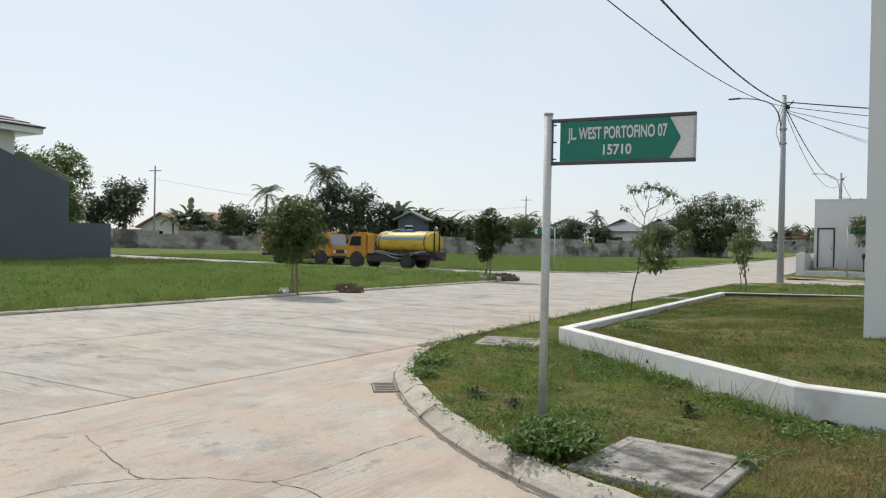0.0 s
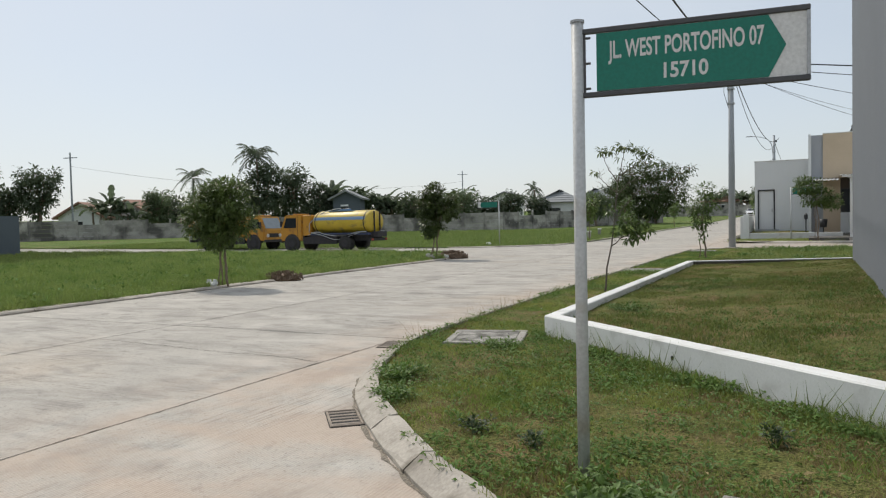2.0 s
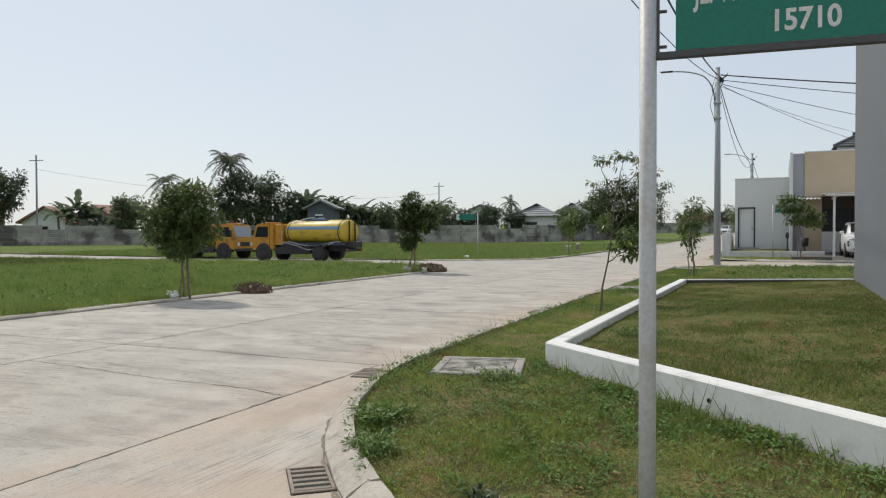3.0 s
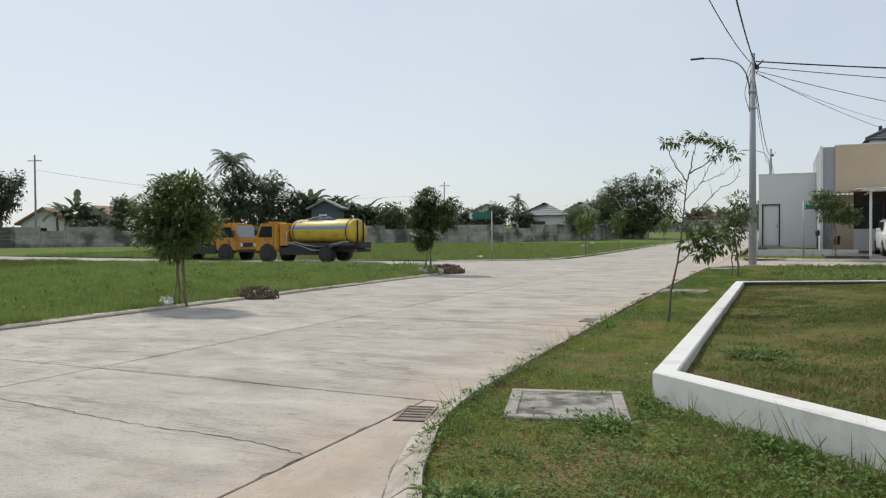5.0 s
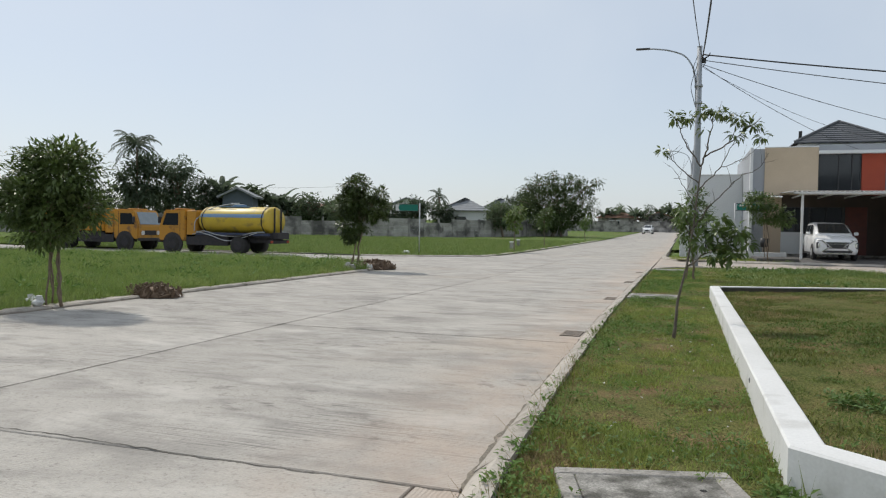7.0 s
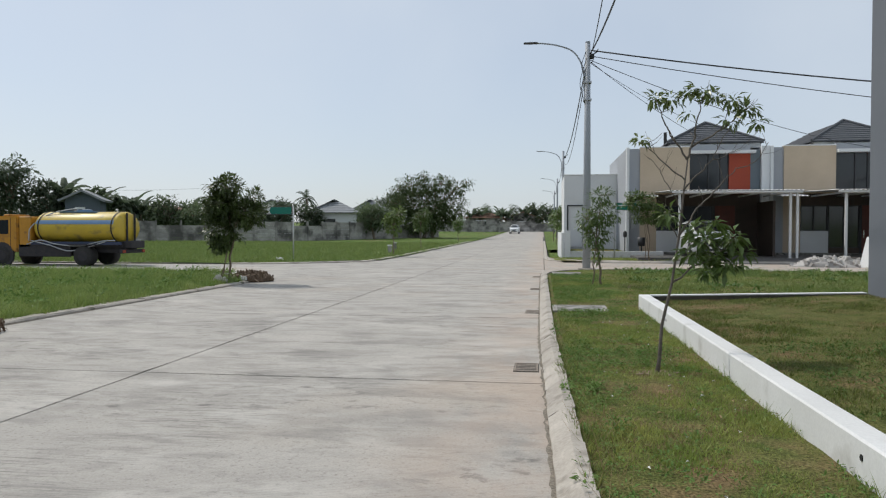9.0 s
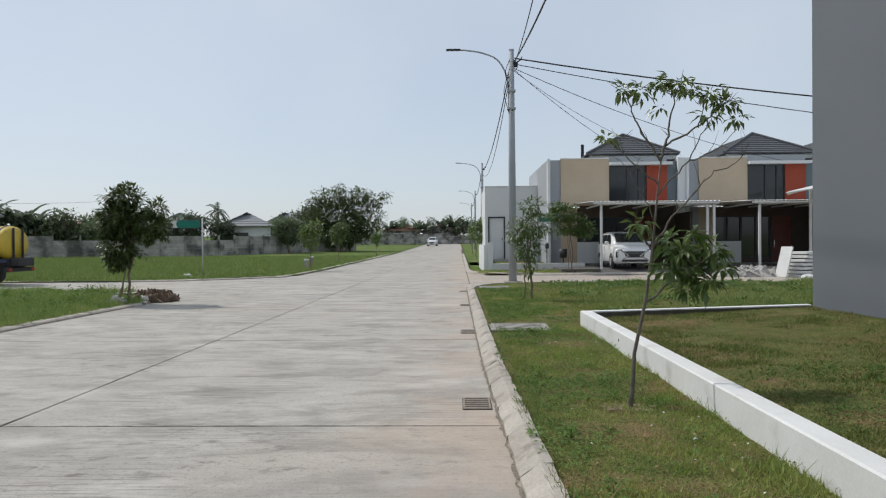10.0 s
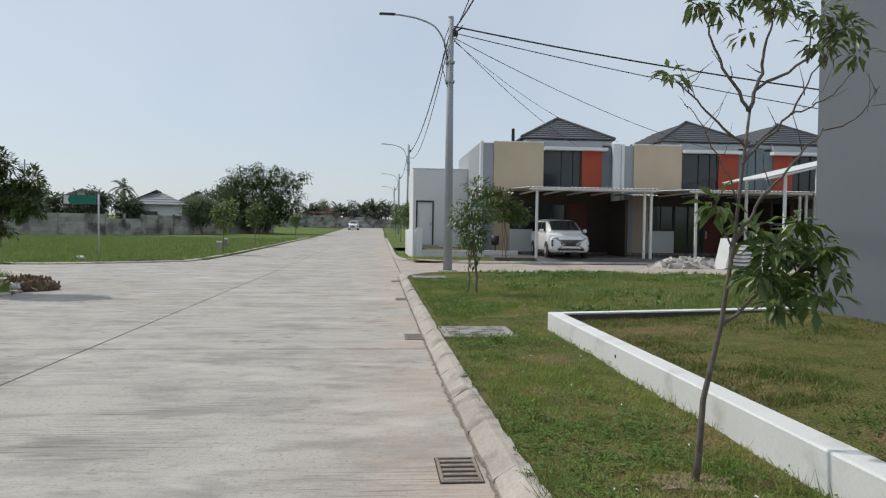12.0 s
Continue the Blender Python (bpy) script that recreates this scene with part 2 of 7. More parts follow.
M = {
    "concrete": road_concrete(),
    "concrete_side": road_concrete("side_street_concrete", "X"),
    "joint": mat("joint_dirt", (0.06, 0.055, 0.045), (0.11, 0.10, 0.08), scale=8),
    "kerb": mat("kerb_concrete", (0.45, 0.41, 0.355), (0.34, 0.305, 0.26), scale=2.6, bump=0.35, fine=45, third=(0.20, 0.175, 0.14), third_scale=3.5, third_at=(0.56, 0.70), spread=0.16, grain=(0.82, 1.14)),
    "slab": mat("drain_slab_concrete", (0.37, 0.355, 0.32), (0.24, 0.23, 0.21), scale=5, bump=0.6, fine=90, third=(0.085, 0.08, 0.065), third_scale=6, third_at=(0.46, 0.64), grain=(0.5, 1.35)),
    "earth": mat("earth", (0.16, 0.12, 0.08), (0.22, 0.17, 0.11), scale=2, bump=0.6, fine=30),
    "grass_ground": mat("grass_ground", (0.088, 0.115, 0.029), (0.17, 0.16, 0.058), scale=3.2, rough=0.95, bump=1.0, fine=60, third=(0.22, 0.155, 0.08), third_scale=1.7, third_at=(0.50, 0.70), spec=0.1, bump_dist=0.03, grain=(0.25, 1.7)),
    "field_ground": mat("field_ground", (0.085, 0.145, 0.03), (0.15, 0.20, 0.06), scale=0.5, rough=0.95, bump=1.0, fine=14, third=(0.18, 0.17, 0.075), third_scale=0.3, third_at=(0.52, 0.70), spec=0.1, bump_dist=0.08, grain=(0.4, 1.5)),
    "white": mat("white_paint", (0.71, 0.71, 0.70), (0.63, 0.63, 0.615), scale=1.2, rough=0.75, bump=0.03, fine=60, third=(0.42, 0.41, 0.38), third_scale=2.6, third_at=(0.56, 0.78), grain=(0.94, 1.05)),
    "wallwhite": mat("house_white_render", (0.70, 0.71, 0.71), (0.66, 0.67, 0.67), scale=0.8, rough=0.85, bump=0.15, fine=60),
    "greywall": mat("grey_render", (0.14, 0.153, 0.174), (0.128, 0.141, 0.162), scale=0.5, rough=0.8, bump=0.2, fine=70),
    "darkgrey": mat("dark_grey_render", (0.085, 0.105, 0.125), (0.10, 0.12, 0.14), scale=0.5, rough=0.85, bump=0.2, fine=40),
    "midgrey": mat("mid_grey_render", (0.36, 0.375, 0.40), (0.33, 0.345, 0.37), scale=0.6, rough=0.85, bump=0.2, fine=40),
    "tan": mat("tan_render", (0.56, 0.45, 0.33), (0.50, 0.40, 0.29), scale=0.9, rough=0.85, bump=0.2, fine=40),
    "red": mat("rust_red_panel", (0.36, 0.055, 0.02), (0.31, 0.045, 0.018), scale=1.0, rough=0.6, bump=0.1),
    "slate": mat("slate_grey_render", (0.155, 0.185, 0.205), (0.135, 0.165, 0.185), scale=0.8, rough=0.85, bump=0.2, fine=40),
    "reddoor": mat("red_brown_door", (0.15, 0.032, 0.02), (0.11, 0.026, 0.018), scale=3, rough=0.5, bump=0.1),
    "glass": mat("dark_window_glass", (0.02, 0.023, 0.026), (0.025, 0.028, 0.03), rough=0.08, bump=0, spec=0.6),
    "frame": mat("dark_frame", (0.03, 0.03, 0.032), (0.035, 0.035, 0.038), rough=0.5, bump=0),
    "rooftile": mat("charcoal_roof_tile", (0.085, 0.09, 0.10), (0.11, 0.115, 0.125), scale=1.2, rough=0.7, bump=0.3, fine=20, spread=0.12),
    "galv": mat("galvanised_steel", (0.42, 0.43, 0.45), (0.36, 0.37, 0.39), scale=3, rough=0.5, metal=0.35, bump=0.1),
    "postgrey": mat("dusty_painted_steel", (0.52, 0.525, 0.53), (0.45, 0.455, 0.46), scale=2.5, rough=0.55, metal=0.0, bump=0.08, third=(0.40, 0.37, 0.33), third_scale=5, third_at=(0.58, 0.75)),
    "concpole": mat("pole_grey", (0.36, 0.38, 0.41), (0.31, 0.33, 0.36), scale=1.2, rough=0.6, bump=0.15, fine=50),
    "cable": mat("black_cable", (0.02, 0.02, 0.022), (0.03, 0.03, 0.03), rough=0.6, bump=0),
    "signgreen": mat("sign_green", (0.0, 0.16, 0.115), (0.0, 0.145, 0.105), scale=2, rough=0.45, bump=0.05),
    "signwhite": mat("sign_white", (0.62, 0.62, 0.62), (0.58, 0.58, 0.58), rough=0.5, bump=0.05),
    "signframe": mat("sign_frame", (0.05, 0.05, 0.055), (0.07, 0.07, 0.075), rough=0.5, bump=0.1),
    # the dark third colour paints both stains and tree shadows
    "precast": mat("precast_panel", (0.40, 0.38, 0.355), (0.25, 0.24, 0.225), scale=0.9, rough=0.9, bump=0.4, fine=12, third=(0.10, 0.095, 0.09), third_scale=0.6, third_at=(0.46, 0.62), spread=0.28),
    "gutter_dirt": mat("gutter_dirt", (0.17, 0.15, 0.12), (0.27, 0.23, 0.18), scale=9, rough=0.95, bump=0.8, fine=50, grain=(0.4, 1.4)),
    # near-black colour for the shaded side of the back garden wall
    "darkened": mat("wall_shade_colour", (0.06, 0.055, 0.045), (0.10, 0.09, 0.07), scale=7, rough=0.95, bump=0.5),
    "leaf_field": leafy("leaf_field", (0.09, 0.17, 0.035), (0.14, 0.22, 0.05), rough=0.85),
    "black": mat("drain_dark", (0.012, 0.012, 0.012), (0.02, 0.02, 0.02), rough=0.95, bump=0),
    "bark": mat("bark", (0.16, 0.12, 0.085), (0.24, 0.19, 0.14), scale=18, rough=0.9, bump=0.6, fine=120),
    "leaf": leafy("leaf_green", (0.085, 0.135, 0.035), (0.13, 0.19, 0.05), rough=0.38, through_light=0.3),
    "leaf_dark": leafy("leaf_dark", (0.030, 0.052, 0.018), (0.052, 0.082, 0.026)),
    # far leaves: distance haze mixed into these two paler, greyer greens
    "leaf_far_haze": leafy("leaf_far_haze", (0.10, 0.14, 0.075), (0.15, 0.19, 0.10), rough=0.8, through_light=0.5),
    "leaf_far_haze_dark": leafy("leaf_far_haze_dark", (0.07, 0.095, 0.06), (0.105, 0.135, 0.08), rough=0.8, through_light=0.45),
    "leaf_bamboo": leafy("leaf_bamboo", (0.058, 0.092, 0.028), (0.105, 0.142, 0.046), rough=0.8, through_light=0.35),
    # dark brown with the carport roof's shade put into the colour
    "shade_brown": mat("shaded_brown_wall", (0.075, 0.052, 0.04), (0.055, 0.04, 0.032), scale=1.5, rough=0.7, bump=0.1),
    "bark_pale": mat("bark_pale", (0.09, 0.076, 0.062), (0.17, 0.145, 0.12), scale=25, rough=0.9, bump=0.5, fine=150),
    "leaf_light": leafy("leaf_light", (0.11, 0.17, 0.04), (0.16, 0.21, 0.06)),
    "grate": mat("dusty_grate", (0.30, 0.25, 0.20), (0.20, 0.165, 0.135), scale=12, bump=0.4, rough=0.85),
    "carport": mat("carport_floor", (0.14, 0.13, 0.12), (0.10, 0.095, 0.09), scale=3, rough=0.7, bump=0.2, grain=(0.7, 1.2)),
    "leaf_top": leafy("leaf_top", (0.11, 0.155, 0.05), (0.17, 0.215, 0.075), rough=0.34, through_light=0.35),
    "soil": mat("red_soil", (0.20, 0.135, 0.09), (0.27, 0.20, 0.14), scale=14, bump=0.8, fine=60, grain=(0.5, 1.4)),
    "leaf_mid": leafy("leaf_mid", (0.075, 0.11, 0.03), (0.115, 0.16, 0.045), rough=0.36, spread=0.5, through_light=0.3),
    "leaf_weed": leafy("leaf_weed", (0.09, 0.17, 0.034), (0.14, 0.225, 0.05), rough=0.6, through_light=0.3),
    "rim": mat("cover_rim", (0.40, 0.375, 0.335), (0.25, 0.235, 0.21), scale=6, bump=0.6, fine=70, third=(0.15, 0.145, 0.125), third_scale=8, third_at=(0.55, 0.7), grain=(0.65, 1.25)),
    "blade": leafy("grass_blade", (0.14, 0.212, 0.041), (0.285, 0.30, 0.088), rough=0.55, spread=0.6, through_light=0.45),
    "blade_field": leafy("field_grass_blade", (0.12, 0.195, 0.04), (0.24, 0.285, 0.085), rough=0.6, spread=0.6),
    "blade_dry": leafy("dry_grass_blade", (0.34, 0.265, 0.13), (0.25, 0.185, 0.085), rough=0.8, spread=0.4),
    "truck": mat("truck_yellow", (0.52, 0.25, 0.025), (0.44, 0.21, 0.025), scale=2, rough=0.5, bump=0.05, third=(0.22, 0.11, 0.035), third_scale=3, third_at=(0.55, 0.7)),
    "tank": mat("tank_yellow", (0.56, 0.40, 0.035), (0.48, 0.34, 0.035), scale=2, rough=0.45, bump=0.03, third=(0.22, 0.17, 0.06), third_scale=2.5, third_at=(0.55, 0.72)),
    "tankblue": mat("tank_blue_band", (0.16, 0.27, 0.42), (0.14, 0.24, 0.38), rough=0.5, bump=0.03),
    "chassis": mat("chassis_black", (0.025, 0.025, 0.03), (0.045, 0.04, 0.04), scale=6, rough=0.8, bump=0.1),
    "tyre": mat("tyre_rubber", (0.022, 0.022, 0.022), (0.04, 0.038, 0.035), scale=8, rough=0.9, bump=0.2),
    "carwhite": mat("car_white", (0.78, 0.78, 0.78), (0.76, 0.76, 0.76), rough=0.25, bump=0),
    "chrome": mat("chrome", (0.7, 0.7, 0.7), (0.65, 0.65, 0.65), rough=0.2, metal=1.0, bump=0),
    "hose": mat("grey_hose", (0.42, 0.44, 0.45), (0.35, 0.37, 0.38), rough=0.6, bump=0),
    "corrug": mat("white_corrugated", (0.72, 0.72, 0.71), (0.66, 0.66, 0.65), scale=2, rough=0.5, bump=0.05),
    "rooffar": mat("far_roof_tile", (0.30, 0.16, 0.11), (0.24, 0.14, 0.10), scale=2, bump=0.2),
    "roofgrey": mat("far_grey_roof", (0.26, 0.27, 0.28), (0.22, 0.23, 0.24), scale=2, bump=0.2),
    "dry": mat("dry_cuttings", (0.13, 0.085, 0.055), (0.20, 0.14, 0.09), scale=10, bump=0.3, spread=0.35),
    "rubble": mat("rubble", (0.46, 0.44, 0.41), (0.34, 0.32, 0.30), scale=5, bump=0.5, fine=40, spread=0.2),
}


# ---- building helpers ----
def thing(name, loc=(0, 0, 0), rz=0.0, label="", category="", group="", kind=""):
    ob = new(name)
    ob.matrix_basis = pose(*loc, 0, 0, rz)
    return tagged(ob, label, category, group, kind)


def mesh_of(bm, name, material, smooth=False):
    me = bpy.data.meshes.new(name)
    bm.normal_update()
    bm.to_mesh(me)
    bm.free()
    me.materials.append(material)
    if smooth:
        me.shade_smooth()
    return me


def part(name, bm, material, parent=None, label="", smooth=False, kind="", category=""):
    ob = new(name, mesh_of(bm, name, material, smooth))
    if parent:
        ob.parent = parent
    return tagged(ob, label, category, "", kind)


def array_part(name, verts, faces, material, parent=None, label="", kind="", smooth=False, category=""):
    me = bpy.data.meshes.new(name)
    me.from_pydata(verts, [], faces)
    me.materials.append(material)
    if smooth:
        me.shade_smooth()
    ob = new(name, me)
    if parent:
        ob.parent = parent
    return tagged(ob, label, category, "", kind)


def box(x0, x1, y0, y1, z0, z1, bevel=0.0, bm=None, m=None):
    b = bmesh.new()
    vs = [b.verts.new((x, y, z)) for z in (z0, z1) for y in (y0, y1) for x in (x0, x1)]
    for f in ((0, 2, 3, 1), (4, 5, 7, 6), (0, 1, 5, 4), (2, 6, 7, 3), (0, 4, 6, 2), (1, 3, 7, 5)):
        b.faces.new([vs[i] for i in f])
    if bevel:
        bmesh.ops.bevel(b, geom=b.edges[:], offset=bevel, segments=1, affect="EDGES")
    if m:
        b.transform(m)
    return join(bm, b)


def join(bm, b):
    """Adds b to bm, or gives b itself."""
    if bm is None:
        return b
    made = {v: bm.verts.new(v.co) for v in b.verts}
    for f in b.faces:
        bm.faces.new([made[v] for v in f.verts])
    b.free()
    return bm


def prism(poly, z0, z1, bm=None, m=None, bevel=0.0):
    """A flat outline in x, y made thick from z0 to z1."""
    b = bmesh.new()
    lo = [b.verts.new((x, y, z0)) for x, y in poly]
    hi = [b.verts.new((x, y, z1)) for x, y in poly]
    b.faces.new(lo[::-1])
    top = b.faces.new(hi)
    n = len(poly)
    for i in range(n):
        b.faces.new((lo[i], lo[(i + 1) % n], hi[(i + 1) % n], hi[i]))
    bmesh.ops.recalc_face_normals(b, faces=b.faces[:])
    if bevel:
        bmesh.ops.bevel(b, geom=list(top.edges), offset=bevel, segments=1, affect="EDGES")
    if m:
        b.transform(m)
    return join(bm, b)


def tube(path, radii, sides=8, bm=None, caps=True):
    """A round tube along points, with a radius at each."""
    b = bmesh.new()
    pts = [Vector(p) for p in path]
    if not hasattr(radii, "__len__"):
        radii = [radii] * len(pts)
    rings = []
    side = None
    for i, p in enumerate(pts):
        d = (pts[min(i + 1, len(pts) - 1)] - pts[max(i - 1, 0)]).normalized()
        if side is None:
            side = d.orthogonal().normalized()
        side = (side - d * side.dot(d)).normalized()
        up = d.cross(side)
        rings.append([b.verts.new(p + (side * math.cos(a) + up * math.sin(a)) * radii[i]) for a in [2 * math.pi * k / sides for k in range(sides)]])
    for r, s in zip(rings, rings[1:]):
        for k in range(sides):
            b.faces.new((r[k], r[(k + 1) % sides], s[(k + 1) % sides], s[k]))
    if caps:
        b.faces.new(rings[0][::-1])
        b.faces.new(rings[-1])
    return join(bm, b)


def rise(x, y):
    """The land climbs gently far off."""
    r = math.hypot(x + 6, y - 5)
    return 0.007 * max(0.0, r - 45) + 0.006 * max(0.0, r - 90)


def patch(name, inside, x0, x1, y0, y1, step, z, material, label, bumpy=0.0, kind="structure", category="grass"):
    """A grid sheet over the cells whose middle lies inside, following the land."""
    nx, ny = round((x1 - x0) / step), round((y1 - y0) / step)
    X, Y = np.meshgrid(x0 + np.arange(nx + 1) * step, y0 + np.arange(ny + 1) * step, indexing="ij")
    Z = (z(X, Y) if callable(z) else z) + rises(X, Y) + bumpy * (drift(X, Y, 1.1) + 0.5 * drift(X, Y, 3.0, 1))
    cell = inside(X[:-1, :-1] + step / 2, Y[:-1, :-1] + step / 2) & np.ones((nx, ny), bool)
    I, J = np.nonzero(cell)
    k = lambda i, j: i * (ny + 1) + j
    F = np.stack([k(I, J), k(I + 1, J), k(I + 1, J + 1), k(I, J + 1)], 1)
    used, F = np.unique(F, return_inverse=True)
    V = np.stack([X.ravel(), Y.ravel(), Z.ravel()], 1)[used]
    return array_part(name, V.tolist(), F.reshape(-1, 4).tolist(), material, None, label, kind, True, category)


def spline(pts, step):
    """Points every step metres along a smooth curve through pts."""
    P = [Vector((*p, 0)) for p in pts]
    P = [2 * P[0] - P[1]] + P + [2 * P[-1] - P[-2]]
    fine = []
    for i in range(1, len(P) - 2):
        a, b, c, d = P[i - 1:i + 3]
        for k in range(40):
            t = k / 40
            fine.append(0.5 * (2 * b + (c - a) * t + (2 * a - 5 * b + 4 * c - d) * t * t + (3 * b - a - 3 * c + d) * t ** 3))
    fine.append(P[-2])
    out, gone = [fine[0]], 0.0
    for p, q in zip(fine, fine[1:]):
        gone += (q - p).length
        if gone >= step:
            out.append(q)
            gone = 0.0
    return out


def inside_poly(poly):
    """A test for arrays of places: inside the outline or not."""
    def test(x, y):
        hit = np.zeros(np.shape(x), bool)
        for (ax, ay), (bx, by) in zip(poly, poly[1:] + poly[:1]):
            if ay != by:
                hit ^= ((ay > y) != (by > y)) & (x < (bx - ax) * (y - ay) / (by - ay) + ax)
        return hit
    return test


LATTICE = np.random.RandomState(3).uniform(-1, 1, (256, 256))


def drift(x, y, scale, shift=0):
    """Smooth noise from -1 to 1 for arrays of places."""
    u, v = np.asarray(x) * scale + shift * 17.3, np.asarray(y) * scale + shift * 5.7
    i, j = np.floor(u).astype(int), np.floor(v).astype(int)
    fu, fv = u - i, v - j
    fu, fv = fu * fu * (3 - 2 * fu), fv * fv * (3 - 2 * fv)
    g = lambda p, q: LATTICE[p % 256, q % 256]
    return (g(i, j) * (1 - fu) + g(i + 1, j) * fu) * (1 - fv) + (g(i, j + 1) * (1 - fu) + g(i + 1, j + 1) * fu) * fv


def rises(x, y):
    r = np.hypot(np.asarray(x) + 6, np.asarray(y) - 5)
    return 0.007 * np.maximum(0, r - 45) + 0.006 * np.maximum(0, r - 90)


# ---- ground and roads ----
KERB_R = [(-6.0, 33.0), (-6.0, 25.0), (-5.98, 18.0), (-5.93, 15.0), (-5.87, 12.0), (-5.77, 9.5), (-5.48, 8.3), (-5.03, 7.28), (-4.40, 6.43), (-3.55, 5.54), (-2.71, 4.86), (-1.95, 4.44), (-1.1, 4.15), (0.2, 4.0), (6.0, 4.0), (20.0, 4.0)]
KERB_PTS = spline(KERB_R, 0.2)

ground = patch("ground", lambda x, y: True, -2000, 2000, -1600, 2400, 50, -0.16, M["field_ground"], "far grassy land reaching the horizon", category="ground")

joint_bed = patch("road_bed", lambda x, y: True, -14.0, -5.6, -40, 160, 0.4 * 7, -0.03, M["joint"], "dark dirt in the joints under the concrete road", category="road")

road = thing("road", (0, 0, 0), 0, "pale grey concrete road of cast slabs with dark joints", "road", "", "structure")


def slab(poly, parent, name="concrete_slab", gap=0.008, thick=0.10, material="concrete"):
    cx, cy = sum(p[0] for p in poly) / len(poly), sum(p[1] for p in poly) / len(poly)
    b = bmesh.new()
    lo, hi, n = [], [], len(poly)
    for x, y in poly:
        dx, dy = cx - x, cy - y
        d = math.hypot(dx, dy)
        k = gap * 1.4 / d
        x, y = x + dx * k, y + dy * k
        lo.append(b.verts.new((x, y, rise(x, y) - thick)))
        hi.append(b.verts.new((x, y, rise(x, y))))
    top = b.faces.new(hi)
    for i in range(n):
        b.faces.new((lo[i], lo[(i + 1) % n], hi[(i + 1) % n], hi[i]))
    bmesh.ops.recalc_face_normals(b, faces=b.faces[:])
    bmesh.ops.bevel(b, geom=list(top.edges), offset=0.006, segments=1, affect="EDGES")
    return part(name, b, M[material], parent)


XL, XC, XR = -13.75, -9.83, -6.06
for k in range(-8, 22):
    y0, y1 = 4.75 + 5.1 * k, 4.75 + 5.1 * (k + 1)
    slab([(XL, y0), (XC, y0), (XC, y1), (XL, y1)], road)
    xr = -5.885 if y0 > 9 else XR
    slab([(XC, y0), (-5.82 if 9 < y0 < 10 else xr, y0), (xr, y1), (XC, y1)], road)
patch("road_far", lambda x, y: True, XL, XL + 8, 116.9, 260.9, 4, 0.0, M["concrete"], "pale concrete road running on far away", category="road")

# the side street that the walk begins on
side_street = thing("side_street", (0, 0, 0), 0, "pale concrete side street with cracked cast slabs", "road", "", "structure")
patch("side_street_bed", lambda x, y: True, -6.4, 24.0, -4.6, 11.4, 0.4, -0.028, M["joint"], "dark dirt under the side street", category="road")
edge = [(p.x, p.y) for p in KERB_PTS if p.y < 9.95]
for x0, x1 in ((XR, -1.0), (-1.0, 4.1), (4.1, 9.2), (9.2, 14.3), (14.3, 19.4)):
    e = [p for p in edge if x0 < p[0] < x1]
    if x0 == XR:
        poly = [(x0, -0.2), (x1, -0.2), (x1, 4.17)] + [p for p in e[::-1] if p[1] < 9.7] + [(-5.82, 9.845), (x0, 9.845)]
    else:
        poly = [(x0, -0.2), (x1, -0.2), (x1, 4.0), (x0, 4.0 if x0 > 0 else 4.17)]
    slab(poly, side_street, material="concrete_side")
    slab([(x0, -4.2), (x1, -4.2), (x1, -0.2), (x0, -0.2)], side_street, material="concrete_side")

# the cross street further on
cross_street = thing("cross_street", (0, 0, 0), 0, "pale concrete cross street by the new houses", "road", "", "structure")
for k in range(6):
    x0, x1 = -5.87 + 5.1 * k, -5.87 + 5.1 * (k + 1)
    slab([(x0, 34.2), (x1, 34.2), (x1, 41.6), (x0, 41.6)], cross_street)
for k in range(13):
    x1, x0 = -13.75 - 5.1 * k, -13.75 - 5.1 * (k + 1)
    slab([(x0, 30.6), (x1, 30.6), (x1, 37.6), (x0, 37.6)], cross_street)
for poly in ([(-5.87, 41.6), (-3.2, 41.6), (-4.6, 42.4), (-5.3, 43.4), (-5.87, 45.6)], [(-5.87, 34.2), (-5.87, 31.6), (-5.5, 32.9), (-4.9, 33.7), (-3.6, 34.2)],
             [(-13.75, 37.6), (-13.75, 42.5), (-14.6, 40.2), (-16.4, 38.7), (-19.0, 37.6)], [(-13.75, 30.6), (-13.75, 27.4), (-14.1, 29.0), (-15.0, 30.1), (-17.0, 30.6)]):
    slab(poly, cross_street, "corner_slab")

# grass areas
VERGE = [(-5.84, 31.0), (-5.84, 18.0), (-5.72, 11.0)] + [(p.x + (0.09 if p.y < 9.5 else 0.12), p.y + (0.10 if p.y < 9.5 else 0)) for p in KERB_PTS if p.y < 11 and p.x < 5] + [(5.0, 6.9), (-1.0, 7.02), (-4.3, 10.15), (-4.3, 21.2), (-0.7, 21.3), (14.0, 21.3), (14.0, 34.0), (-3.6, 34.0), (-4.9, 33.5), (-5.45, 32.7)]
in_verge = inside_poly(VERGE)
verge = patch("verge", in_verge, -5.8, 14.0, 3.9, 34.1, 0.1, 0.075, M["grass_ground"], "short grassy verge with bare and mossy patches", 0.02)
GARDEN = [(-4.15, 21.1), (-4.15, 10.2), (-0.95, 7.2), (6.0, 7.1), (6.0, 12.0), (-0.6, 12.0), (-0.6, 21.1)]
in_garden = inside_poly(GARDEN)


def lawn_height(x, y):
    return 0.215 + 0.15 * np.clip((x + 4.1) / 3.4, 0, 1) * np.clip((y - 9.0) / 6.0, 0, 1)


garden = patch("garden_lawn", in_garden, -4.3, 6.1, 6.9, 21.3, 0.1, lawn_height, M["grass_ground"], "raised front lawn of short patchy grass", 0.02)


